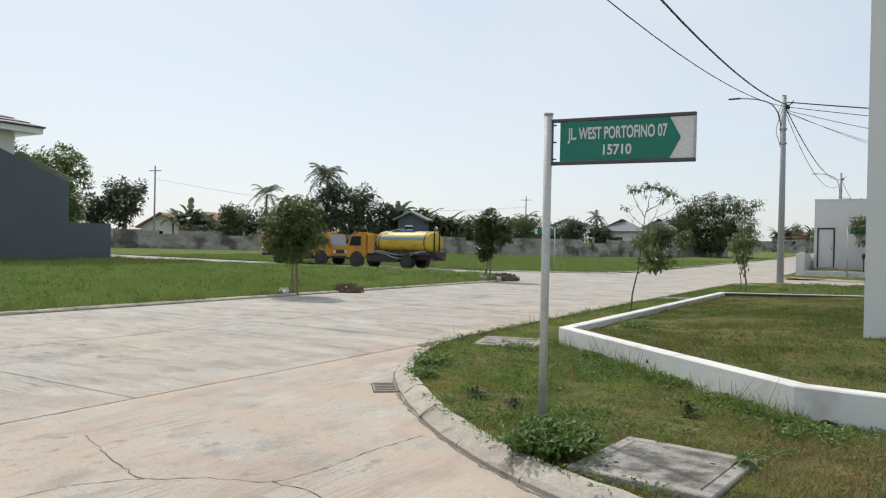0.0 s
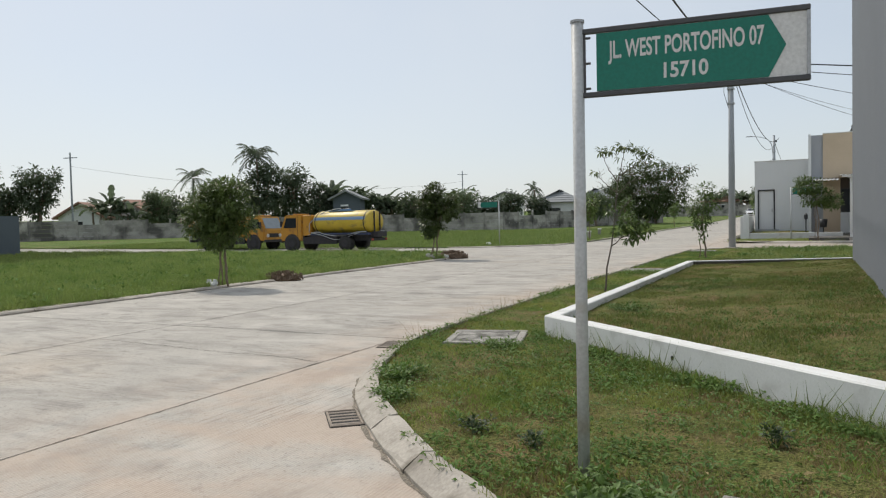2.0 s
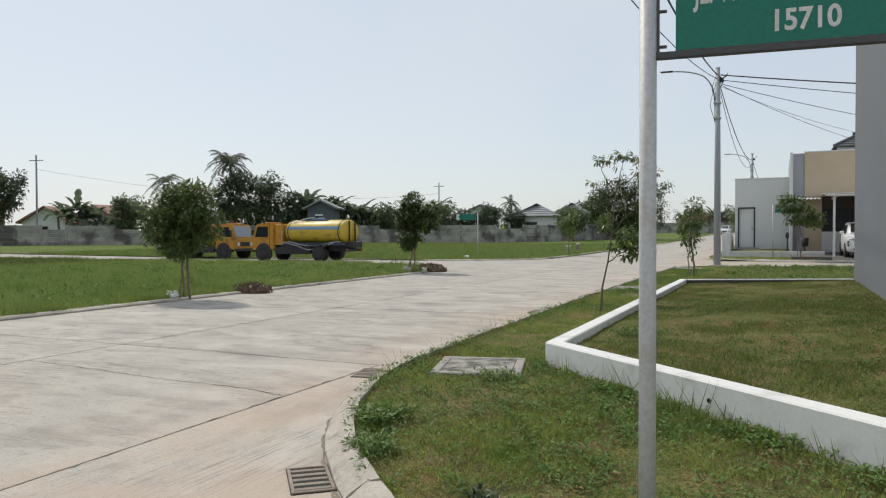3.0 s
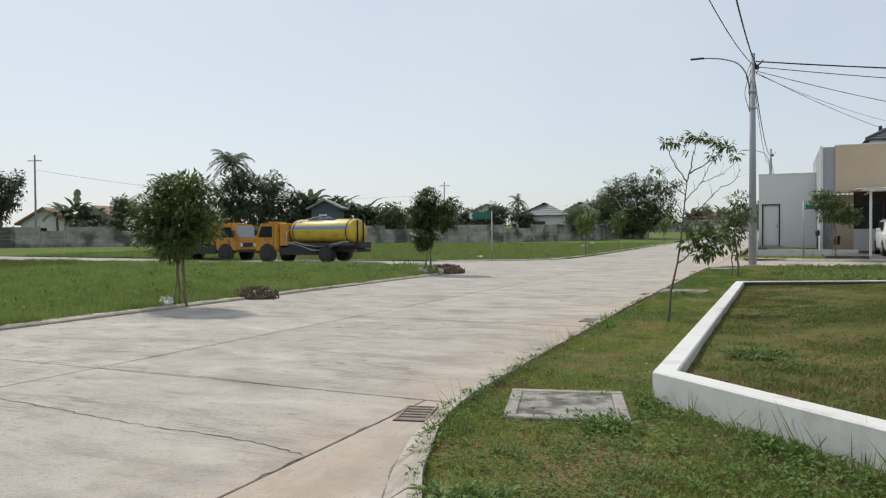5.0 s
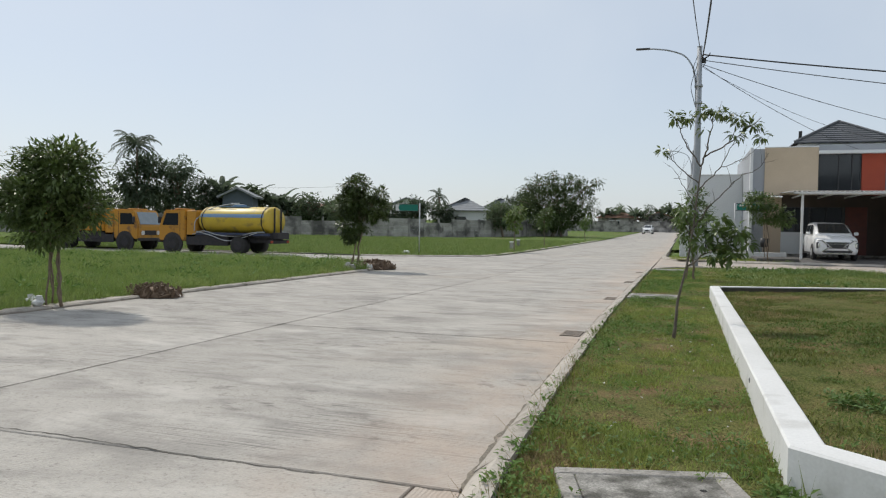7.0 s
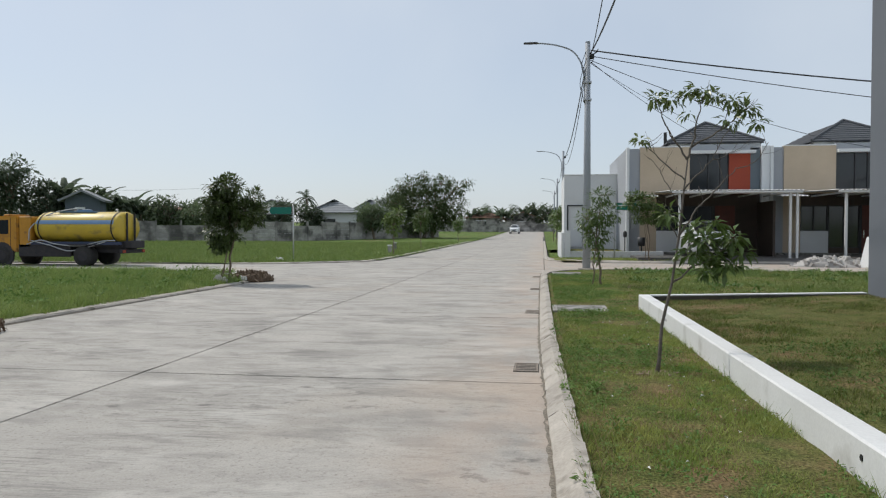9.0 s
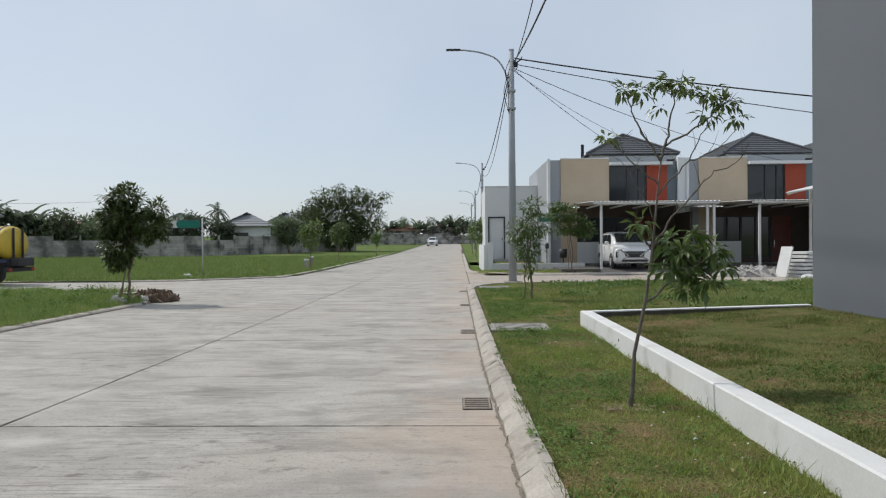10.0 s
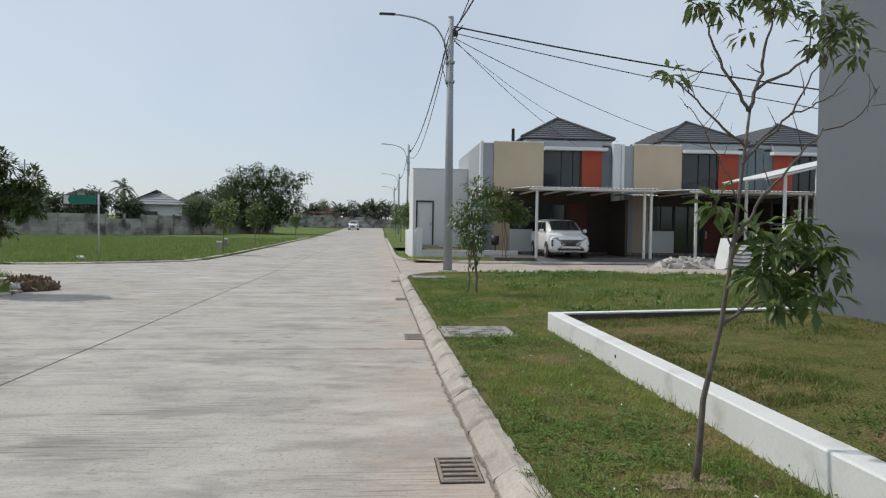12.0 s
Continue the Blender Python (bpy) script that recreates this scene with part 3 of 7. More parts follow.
def in_field(x, y):
    beside = x < -13.9 - 0.9 * ((y > 27) & (y < 30))
    south = (y < 30.5) & ~((x > -17) & (y > 28.6) & (x - y > -46.0))
    north = (y > 37.7) & ~((y < 42.5) & (x > -19) & ((x + 19) / 5.2 > (y - 37.7) / 4.6))
    return beside & (south | north)


def field_height(x, y):
    return 0.035 + 0.055 * np.clip((-13.95 - x) / 0.8, 0, 1)


field_near = patch("field_near", lambda x, y: in_field(x, y) & (y < 30.6), -60.0, -13.8, -30, 30.6, 0.3, field_height, M["field_ground"], "open field of bright green grass beside the road", 0.015)
field_far = patch("field_far", lambda x, y: in_field(x, y) & (y > 37), -110.2, -13.8, 37.6, 160, 0.6, 0.05, M["field_ground"], "wide open green field inside the boundary wall", 0.02)
patch("field_right", lambda x, y: True, -5.6, 0.0, 60, 200, 1.4, 0.09, M["field_ground"], "grass strip along the far roadside", 0.04)


def kerb(name, pts, side, label, piece=0.6, h=0.11, w=0.2):
    """Sloping kerb stones along a line; side: +1 when the grass lies to the line's left."""
    k = thing(name, (0, 0, 0), 0, label, "kerb", "", "structure")
    step = 0.2
    per = max(2, round(piece / step))
    for s in range(0, len(pts) - per, per):
        seg = pts[s:s + per + 1]
        b = bmesh.new()
        rings = []
        for i, p in enumerate(seg):
            a, c = seg[max(i - 1, 0)], seg[min(i + 1, len(seg) - 1)]
            d = (c - a).normalized()
            n = Vector((-d.y, d.x, 0)) * side
            q = p + (d * 0.006 if i == 0 else -d * 0.006 if i == len(seg) - 1 else Vector())
            lift = random.uniform(-0.008, 0.004) if i in (0, len(seg) - 1) else 0
            rings.append([b.verts.new(q + n * (o + random.uniform(-0.006, 0.006)) + Vector((0, 0, z + rise(p.x, p.y) + (lift + random.uniform(-0.007, 0.006) if z > 0.03 else 0)))) for o, z in ((0, -0.1), (0, 0.025), (0.03, 0.05), (w * 0.62, h), (w, h), (w, -0.1))])
        for r, t in zip(rings, rings[1:]):
            for j in range(5):
                b.faces.new((r[j], t[j], t[j + 1], r[j + 1]))
        b.faces.new(rings[0])
        b.faces.new(rings[-1][::-1])
        bmesh.ops.recalc_face_normals(b, faces=b.faces[:])
        part("kerb_stone", b, M["kerb"], k)
    return k


kerb("kerb_right", KERB_PTS, 1, "worn sloping concrete kerb stones along the verge", 0.8, 0.11, 0.19)
kerb("kerb_corner", spline([(-1.0, 34.25), (-3.6, 34.2), (-4.9, 33.7), (-5.55, 32.9), (-5.98, 31.6)], 0.2), 1, "worn concrete kerb round the pole's corner", 0.6)
kerb("kerb_left", spline([(-13.75, 26.6), (-13.75, 20.0), (-13.75, 10.0), (-13.75, -12.0)], 0.2), -1, "pale concrete kerb along the open field", 1.0, 0.055, 0.26)
kerb("kerb_left_corner", spline([(-22.0, 30.6), (-17.0, 30.55), (-15.0, 30.0), (-14.1, 28.8), (-13.75, 26.8)], 0.2), -1, "pale concrete kerb turning into the cross street", 1.0, 0.055, 0.26)
kerb("kerb_left_far", spline([(-13.75, 90.0), (-13.75, 60.0), (-13.75, 43.0), (-14.5, 40.4), (-16.4, 38.8), (-19.0, 37.75), (-30.0, 37.7)], 0.2), -1, "pale concrete kerb round the far corner", 2.0, 0.06, 0.28)
kerb("kerb_right_far", spline([(6.0, 41.65), (-3.0, 41.7), (-4.6, 42.5), (-5.3, 43.5), (-5.85, 46.0), (-5.87, 60.0), (-5.87, 90.0)], 0.2), -1, "pale concrete kerb past the corner house", 2.0)


# ---- low white wall and the grey house ----
def run_wall(name, line, w, z0, z1, material, label):
    """A mitred low wall along a line; the line is its outer edge, the wall lies to its left."""
    P = [Vector((*p, 0)) for p in line]
    outer, inner = [], []
    for i, p in enumerate(P):
        a = (p - P[i - 1]).normalized() if i else (P[1] - p).normalized()
        b = (P[i + 1] - p).normalized() if i < len(P) - 1 else a
        n = Vector((-(a + b).y, (a + b).x, 0)).normalized()
        k = w / max(0.3, n.dot(Vector((-a.y, a.x, 0))))
        outer.append((p.x, p.y))
        inner.append((p.x + n.x * k, p.y + n.y * k))
    b = prism(outer + inner[::-1], z0, z1, bevel=0.012)
    return part(name, b, material, None, label, kind="structure", category="wall")


low_wall = run_wall("low_wall", [(-4.31, 21.2), (-4.31, 10.15), (-1.03, 7.04), (0.6, 6.86), (7.0, 6.8)], 0.175, -0.05, 0.31, M["white"], "low white painted garden wall with faint stains")
for v in low_wall.data.vertices:
    if v.co.z > 0.2:
        v.co.z += 0.045 * min(1.0, max(0.0, (v.co.x + 4.31) / 3.28))
b = bmesh.new()
A, B = [[b.verts.new((x, y, z)) for y, z in ((21.025, -0.05), (21.2, -0.05), (21.2, top), (21.025, top))] for x, top in ((-4.133, 0.312), (-0.703, 0.40))]
b.faces.new(A)
b.faces.new(B[::-1])
for i in range(4):
    b.faces.new((A[i - 1], A[i], B[i], B[i - 1]))
bmesh.ops.recalc_face_normals(b, faces=b.faces[:])
part("low_wall_back", b, M["white"], None, "low white garden wall running back to the house", kind="structure", category="wall")
# thin added strip, its dark colour standing for shade below the wall top
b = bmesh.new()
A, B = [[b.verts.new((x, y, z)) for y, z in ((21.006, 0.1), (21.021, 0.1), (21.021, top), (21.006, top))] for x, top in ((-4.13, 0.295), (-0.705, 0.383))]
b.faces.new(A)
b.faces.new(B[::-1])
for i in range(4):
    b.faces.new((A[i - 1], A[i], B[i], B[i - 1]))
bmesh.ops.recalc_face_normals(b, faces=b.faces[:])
part("wall_shade_strip", b, M["darkened"], None, "added dark strip for the shade on the low wall's inner face", kind="structure", category="wall")
for x, y, z, rz in ((-4.31, 12.26, 0.215, 90), (-4.31, 18.36, 0.205, 90), (-2.625, 8.55, 0.20, 136.5)):
    hole = part("weep_hole", tube([(0, -0.004, 0), (0, 0.004, 0)], 0.018, 12), M["black"], None, "small dark weep hole in the low wall", kind="structure", category="hole")
    hole.matrix_basis = pose(x, y, z, 0, 0, rz)
wall_house = part("wall_house", box(-0.70, 9.0, 12.0, 21.0, -0.1, 6.4), M["greywall"], None, "tall plain grey rendered house wall", kind="structure", category="wall")
part("wall_house_side", box(-0.70, 9.0, 11.9, 11.997, -0.1, 6.4), M["wallwhite"], None, "pale rendered side of the grey house", kind="structure", category="wall")


# ---- terraced houses across the cross street ----
def hip_roof(parent, x0, x1, y0, y1, z0, z1, material, label="", rows=10):
    """A boarded hip roof that carries overlapping tile courses on its four slopes."""
    d = (x1 - x0) / 2

    def ring(t, up):
        return [(x, y, z0 + (z1 - z0) * t + up) for x, y in ((x0 + d * t, y0 + d * t), (x1 - d * t, y0 + d * t), (x1 - d * t, y1 - d * t), (x0 + d * t, y1 - d * t))]

    b = bmesh.new()
    A, B = [b.verts.new(p) for p in ring(0, -0.04)], [b.verts.new(p) for p in ring(0.999, -0.04)]
    b.faces.new(A)
    b.faces.new(B)
    for i in range(4):
        b.faces.new((A[i - 1], A[i], B[i], B[i - 1]))
    bmesh.ops.recalc_face_normals(b, faces=b.faces[:])
    roof = part("roof", b, M[material], parent, label)
    for k in range(rows):
        b = bmesh.new()
        lift = 0.05
        U = [b.verts.new(p) for p in ring(k / rows, -0.01)]
        A = [b.verts.new(p) for p in ring(k / rows, lift)]
        B = [b.verts.new(p) for p in ring((k + 1) / rows - 0.001, 0.0)]
        for i in range(4):
            b.faces.new((U[i - 1], U[i], A[i], A[i - 1]))
            b.faces.new((A[i - 1], A[i], B[i], B[i - 1]))
        bmesh.ops.recalc_face_normals(b, faces=b.faces[:])
        part("tile_course", b, M[material], roof)
    return roof


def corrugated(x0, x1, y0, y1, z0, z1, pitch=0.19):
    """A thin wavy roof sheet, waves running along y."""
    b = bmesh.new()
    n = round((x1 - x0) / pitch * 6)
    top, bot = [], []
    for i in range(n + 1):
        x = x0 + (x1 - x0) * i / n
        w = 0.022 * math.sin(2 * math.pi * (x - x0) / pitch)
        top.append([b.verts.new((x, y, z + w)) for y, z in ((y0, z0), (y1, z1))])
        bot.append([b.verts.new((x, y, z + w - 0.012)) for y, z in ((y0, z0), (y1, z1))])
    for i in range(n):
        b.faces.new((top[i][0], top[i + 1][0], top[i + 1][1], top[i][1]))
        b.faces.new((bot[i][0], bot[i][1], bot[i + 1][1], bot[i + 1][0]))
        b.faces.new((top[i][0], bot[i][0], bot[i + 1][0], top[i + 1][0]))
    return b


def side_wedge(x0, x1, y0, y1, z0, z1):
    b = bmesh.new()
    A, B = [[b.verts.new((x, y, z)) for y, z in ((y0, z0 - 0.1), (y0, z0 + 0.01), (y1, z1), (y1, z0 - 0.1))] for x in (x0, x1)]
    b.faces.new(A)
    b.faces.new(B[::-1])
    for i in range(4):
        b.faces.new((A[i - 1], A[i], B[i], B[i - 1]))
    bmesh.ops.recalc_face_normals(b, faces=b.faces[:])
    return b


def terraced_house(x, label, flip=False, fin="wallwhite"):
    """One house of the row; local x = 0 at its left edge (right edge when flipped), y = 0 at the facade, z = 0 on the street."""
    W = 7.15
    h = thing("terraced_house", (x, 48.0, 0.0), 0, label, "house", "row of houses")

    def mx(b):
        """Mirrors a mesh across the house's middle for the flipped plan."""
        if flip:
            b.transform(Matrix.Translation((W, 0, 0)) @ Matrix.Diagonal((-1, 1, 1, 1)))
            bmesh.ops.reverse_faces(b, faces=b.faces[:])
        return b

    P = lambda n, b, m, l="", parent=None: part(n, mx(b), M[m], parent or h, l)

    def glazing(x0, x1, z0, z1, mull):
        w = P("window", box(x0, x1, 0.06, 0.075, z0, z1), "glass", "dark reflecting window")
        t = 0.05
        for a in ((x0, x1, z0, z0 + t), (x0, x1, z1 - t, z1), (x0, x0 + t, z0 + t, z1 - t), (x1 - t, x1, z0 + t, z1 - t)) + tuple((m - t / 2, m + t / 2, z0 + t, z1 - t) for m in mull):
            P("window_frame", box(a[0], a[1], 0.0, 0.058, a[2], a[3]), "frame", "", w)
        P("room", box(x0 + 0.02, x1 - 0.02, 0.076, 0.19, z0 + 0.02, z1 - 0.02), "shade_brown", "", w)

    P("plinth", box(0, W, 0.0, 9.9, -0.2, 0.34), "slab", "concrete house base")
    P("carport_floor", box(0, W, -5.2, -0.003, -0.2, 0.22), "carport", "dark tiled carport floor")
    P("ramp", side_wedge(1.75, W, -6.5, -5.203, 0.0, 0.215), "carport", "sloping concrete driveway")
    # side and back walls, upper front
    P("side_wall", box(0, 0.14, 0.0, 9.8, 0.34, 5.75), "midgrey", "pale grey side wall")
    P("side_wall", box(W - 0.45, W - 0.3, 0.0, 9.8, 0.34, 5.75), "midgrey", "pale grey side wall")
    P("back_wall", box(0.14, W - 0.45, 9.6, 9.8, 0.34, 5.75), "midgrey")
    P("fin_wall", box(-0.02, 0.12, -0.35, -0.003, 0.22, 5.78), "wallwhite", "white upright fin")
    P("fin_wall", box(W - 0.42, W - 0.03, -0.25 if fin == "wallwhite" else -0.003, 0.6, 0.22, 5.80), fin, "broad white upright fin" if fin == "wallwhite" else "slate grey wall strip")
    P("grey_panel", box(0.14, 0.70, 0.0, 0.2, 0.34, 5.74), "midgrey", "grey wall strip")
    P("tan_panel", box(0.70, 3.20, -0.1, 0.2, 3.35, 5.78), "tan", "tan rendered upper wall")
    P("parapet_cap", box(0.68, 3.22, -0.12, 0.2, 5.783, 5.83, 0.01), "wallwhite", "pale parapet cap")
    P("tan_panel", box(0.70, 1.55, 0.0, 0.2, 0.34, 3.345), "tan", "tan rendered lower wall")
    # walls by the canopy, shade painted in as dark brown
    P("wall_under_window", box(3.20, 6.70, 0.0, 0.2, 2.9, 3.35), "shade_brown")
    P("wall_under_panel", box(1.55, 3.20, 0.0, 0.2, 2.9, 3.35), "shade_brown")
    glazing(3.20, 5.15, 3.35, 5.43, (4.15, 4.75))
    P("red_panel", box(5.17, 6.22, -0.04, 0.2, 3.35, 5.43), "red", "rust-red wall panel")
    P("dark_panel", box(6.22, 6.73, 0.0, 0.2, 3.35, 5.62), "slate", "slate grey wall panel")
    P("lintel", box(3.20, 6.40, -0.45, 0.2, 5.43, 5.58), "wallwhite", "white concrete sunshade")
    P("upper_band", box(3.20, 6.22, 0.0, 0.2, 5.58, 5.92), "midgrey")
    P("fascia", box(2.3, 6.85, 0.42, 9.2, 5.78, 6.02), "wallwhite", "white roof fascia")
    P("soffit", box(2.15, 6.94, 0.32, 9.3, 6.021, 6.05), "wallwhite", "white eaves board")
    roof = hip_roof(h, 2.12, 6.97, 0.25, 9.4, 6.06, 7.40, "rooftile", "charcoal tiled hip roof") if not flip else hip_roof(h, 0.18, 5.03, 0.25, 9.4, 6.06, 7.40, "rooftile", "charcoal tiled hip roof")
    for sx, dx in ((2.12, 1), (6.97, -1)):
        P("roof_ridge", tube([(sx, 0.25, 6.12), (sx + dx * 2.42, 2.68, 7.45)], 0.07, 6), "rooftile", "", roof)
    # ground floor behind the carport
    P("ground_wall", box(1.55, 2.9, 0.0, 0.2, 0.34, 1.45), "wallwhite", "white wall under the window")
    # brown walls here are darkened in colour for the shade under the canopy
    P("ground_wall", box(2.9, 4.4, 0.0, 0.2, 0.34, 0.6), "shade_brown")
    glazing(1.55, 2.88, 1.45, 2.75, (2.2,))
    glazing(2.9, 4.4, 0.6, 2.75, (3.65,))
    P("ground_wall", box(1.55, 6.7, 0.0, 0.2, 2.75, 2.9), "shade_brown")
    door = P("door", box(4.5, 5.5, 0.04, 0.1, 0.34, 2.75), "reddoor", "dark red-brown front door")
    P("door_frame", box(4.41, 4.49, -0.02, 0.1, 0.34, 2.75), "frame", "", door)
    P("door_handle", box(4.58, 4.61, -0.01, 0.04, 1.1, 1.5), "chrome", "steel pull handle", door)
    P("ground_wall", box(5.5, 6.7, 0.0, 0.2, 0.34, 2.75), "shade_brown")
    P("party_wall", box(W - 0.55, W - 0.43, -2.6, -0.003, 0.22, 2.9), "shade_brown", "carport side wall, coloured dark for the canopy's shade")
    P("meter_box", box(0.24, 0.52, -0.10, -0.003, 1.55, 2.0, 0.01), "midgrey", "small grey meter box")
    P("canopy", corrugated(1.45, W + 0.02, -5.2, -0.12, 3.28, 3.46), "corrug", "white corrugated carport roof")
    P("side_canopy", corrugated(0.05, 1.43, -1.6, 0.0, 3.18, 3.32), "corrug", "narrow white sheet over the passage")
    P("canopy_gutter", box(1.46, W - 0.02, -5.19, -5.12, 3.16, 3.24, 0.01), "corrug", "white gutter")
    P("canopy_beam", box(1.7, W, -5.0, -4.9, 3.13, 3.23), "corrug", "white steel beam")
    for bx in (2.0, 3.2, 4.4, 5.6, 6.8):
        P("canopy_rafter", box(bx, bx + 0.06, -4.88, -0.12, 3.17, 3.24), "corrug")
    for px in (1.8, 6.6, 6.9):
        P("canopy_post", box(px, px + 0.1, -5.0, -4.9, 0.22, 3.13), "corrug", "white steel post")
    return h


for k, l in enumerate(("tan and grey terraced house, white car under its carport", "tan and grey new terraced house with an empty carport", "tan and grey new terraced house half hidden in the row")):
    terraced_house(-1.6 + 7.15 * k, l, k == 2, "wallwhite" if k == 0 else "slate")

annex = thing("annex", (-4.68, 52.8, 0), 0, "small flat-roofed white annex with a white steel door", "annex")
part("wall_body", box(0, 0.18, 0, 6.5, -0.1, 4.74), M["wallwhite"], annex)
part("wall_body", box(1.16, 3.07, 0, 6.5, -0.1, 4.74), M["wallwhite"], annex)
part("wall_body", box(0.18, 1.16, 0, 6.5, 2.98, 4.74), M["wallwhite"], annex)
part("wall_body", box(0.18, 1.16, 0.3, 6.5, -0.1, 2.98), M["wallwhite"], annex)
part("coping", box(-0.03, 3.07, -0.03, 0.2, 4.741, 4.80, 0.01), M["white"], annex, "pale parapet coping")
door = part("door", box(0.25, 1.09, 0.05, 0.1, 0.52, 2.91), M["wallwhite"], annex, "plain white steel door")
part("door_handle", box(0.98, 1.02, 0.02, 0.05, 1.6, 1.75), M["frame"], door)
for a in ((0.17, 0.25, 0.50, 2.99), (1.09, 1.17, 0.50, 2.99), (0.25, 1.09, 2.91, 2.99)):
    part("door_frame", box(a[0], a[1], -0.03, 0.05, a[2], a[3]), M["frame"], annex, "dark door frame")
part("door_step", box(0.05, 1.4, -0.8, -0.001, 0.05, 0.5), M["midgrey"], annex)
plot_wall = thing("plot_wall", (0, 0, 0), 0, "low white wall round the raised plot of the annex", "wall", "", "structure")
part("front_wall", box(-4.75, 0.0, 45.9, 46.05, -0.05, 0.42, 0.01), M["white"], plot_wall)
part("side_wall", box(-5.0, -4.85, 45.9, 55.0, -0.05, 1.35, 0.01), M["wallwhite"], plot_wall)
part("pier", box(-4.84, -4.55, 45.8, 46.1, -0.05, 1.45, 0.01), M["wallwhite"], plot_wall)
patch("annex_plot", lambda x, y: True, -4.8, -1.7, 46.06, 52.8, 0.4, 0.36, M["grass_ground"], "raised grassy plot in front of the annex", 0.02)
patch("annex_verge", lambda x, y: (x > -5.1) | (y > 44.5), -5.7, 0.0, 41.8, 46.0, 0.3, 0.085, M["grass_ground"], "grass verge by the annex", 0.02)

# ---- grey-walled house on the field's side ----
end_house = thing("end_house", (-40.6, 0, 0), 0, "white house behind a tall dark grey side wall", "house")
b = bmesh.new()
pts = [(8, 0), (25.4, 0), (25.4, 4.5), (21.5, 6.05), (16, 8.2), (8, 8.2)]
A = [b.verts.new((0, y, z)) for y, z in pts]
B = [b.verts.new((-0.2, y, z)) for y, z in pts]
b.faces.new(A)
b.faces.new(B[::-1])
for i in range(6):
    b.faces.new((A[i], A[i - 1], B[i - 1], B[i]))
bmesh.ops.recalc_face_normals(b, faces=b.faces[:])
part("side_wall", b, M["darkgrey"], end_house, "tall dark grey wall with a sloping top")
part("yard_wall", box(-0.2, -0.002, 25.4, 28.07, 0, 2.27), M["darkgrey"], end_house, "lower dark grey yard wall")
part("house_wall", box(-11, -0.6, 6, 22.6, 0, 7.0), M["wallwhite"], end_house, "white upper wall")
hip_roof(end_house, -13.0, 0.5, 5.0, 23.7, 7.35, 9.9, "rooftile", "charcoal tiled roof", 12)
part("fascia", box(-12.9, 0.4, 5.1, 23.6, 7.0, 7.35), M["wallwhite"], end_house, "white eaves board")
b = corrugated(-6.0, -0.22, 22.7, 26.0, 6.0, 4.7)
part("lean_to_roof", b, M["corrug"], end_house, "white sheet lean-to roof")

# ---- boundary wall of precast panels ----
def boundary_wall(name, a, b, height, label, post_step=2.4, tone="precast"):
    a, b = Vector((*a, 0)), Vector((*b, 0))
    d = (b - a).normalized()
    ang = math.degrees(math.atan2(d.y, d.x))
    w = thing(name, (a.x, a.y, 0), ang, label, "wall", "", "structure")
    n = round((b - a).length / post_step)
    pm = mesh_of(box(-0.09, 0.09, -0.09, 0.09, -0.3, height + 0.08), "post", M[tone])
    rows = 5
    pan = mesh_of(box(0.0, post_step - 0.19, -0.03, 0.03, 0.0, height / rows - 0.012, 0.008), "panel", M[tone])
    rng = random.Random(7)
    for i in range(n + 1):
        p = a + d * (post_step * i)
        z = rise(p.x, p.y) + 0.05
        o = new("post", pm)
        o.parent = w
        o.location = (post_step * i, 0, z)
        if i < n:
            for r in range(rows - (1 if rng.random() < 0.12 else 0)):
                q = new("panel", pan)
                q.parent = w
                q.location = (post_step * i + 0.095, rng.uniform(-0.012, 0.012), z + height / rows * r)
    return w


boundary_wall("boundary_wall_west", (-84.0, 47.0), (-47.0, 77.5), 2.1, "weathered grey precast panel wall across the field, tree shade in its colour")
boundary_wall("boundary_wall_north", (-47.0, 77.5), (-34.0, 83.5), 2.1, "weathered grey precast panel wall across the field, tree shade in its colour")
boundary_wall("boundary_wall_corner", (-34.0, 83.5), (-20.5, 112.0), 2.1, "weathered grey precast panel wall running away, tree shade in its colour")
boundary_wall("boundary_wall_far", (-40.0, 175.0), (30.0, 175.0), 2.3, "pale precast wall closing the road far off", 3.5)


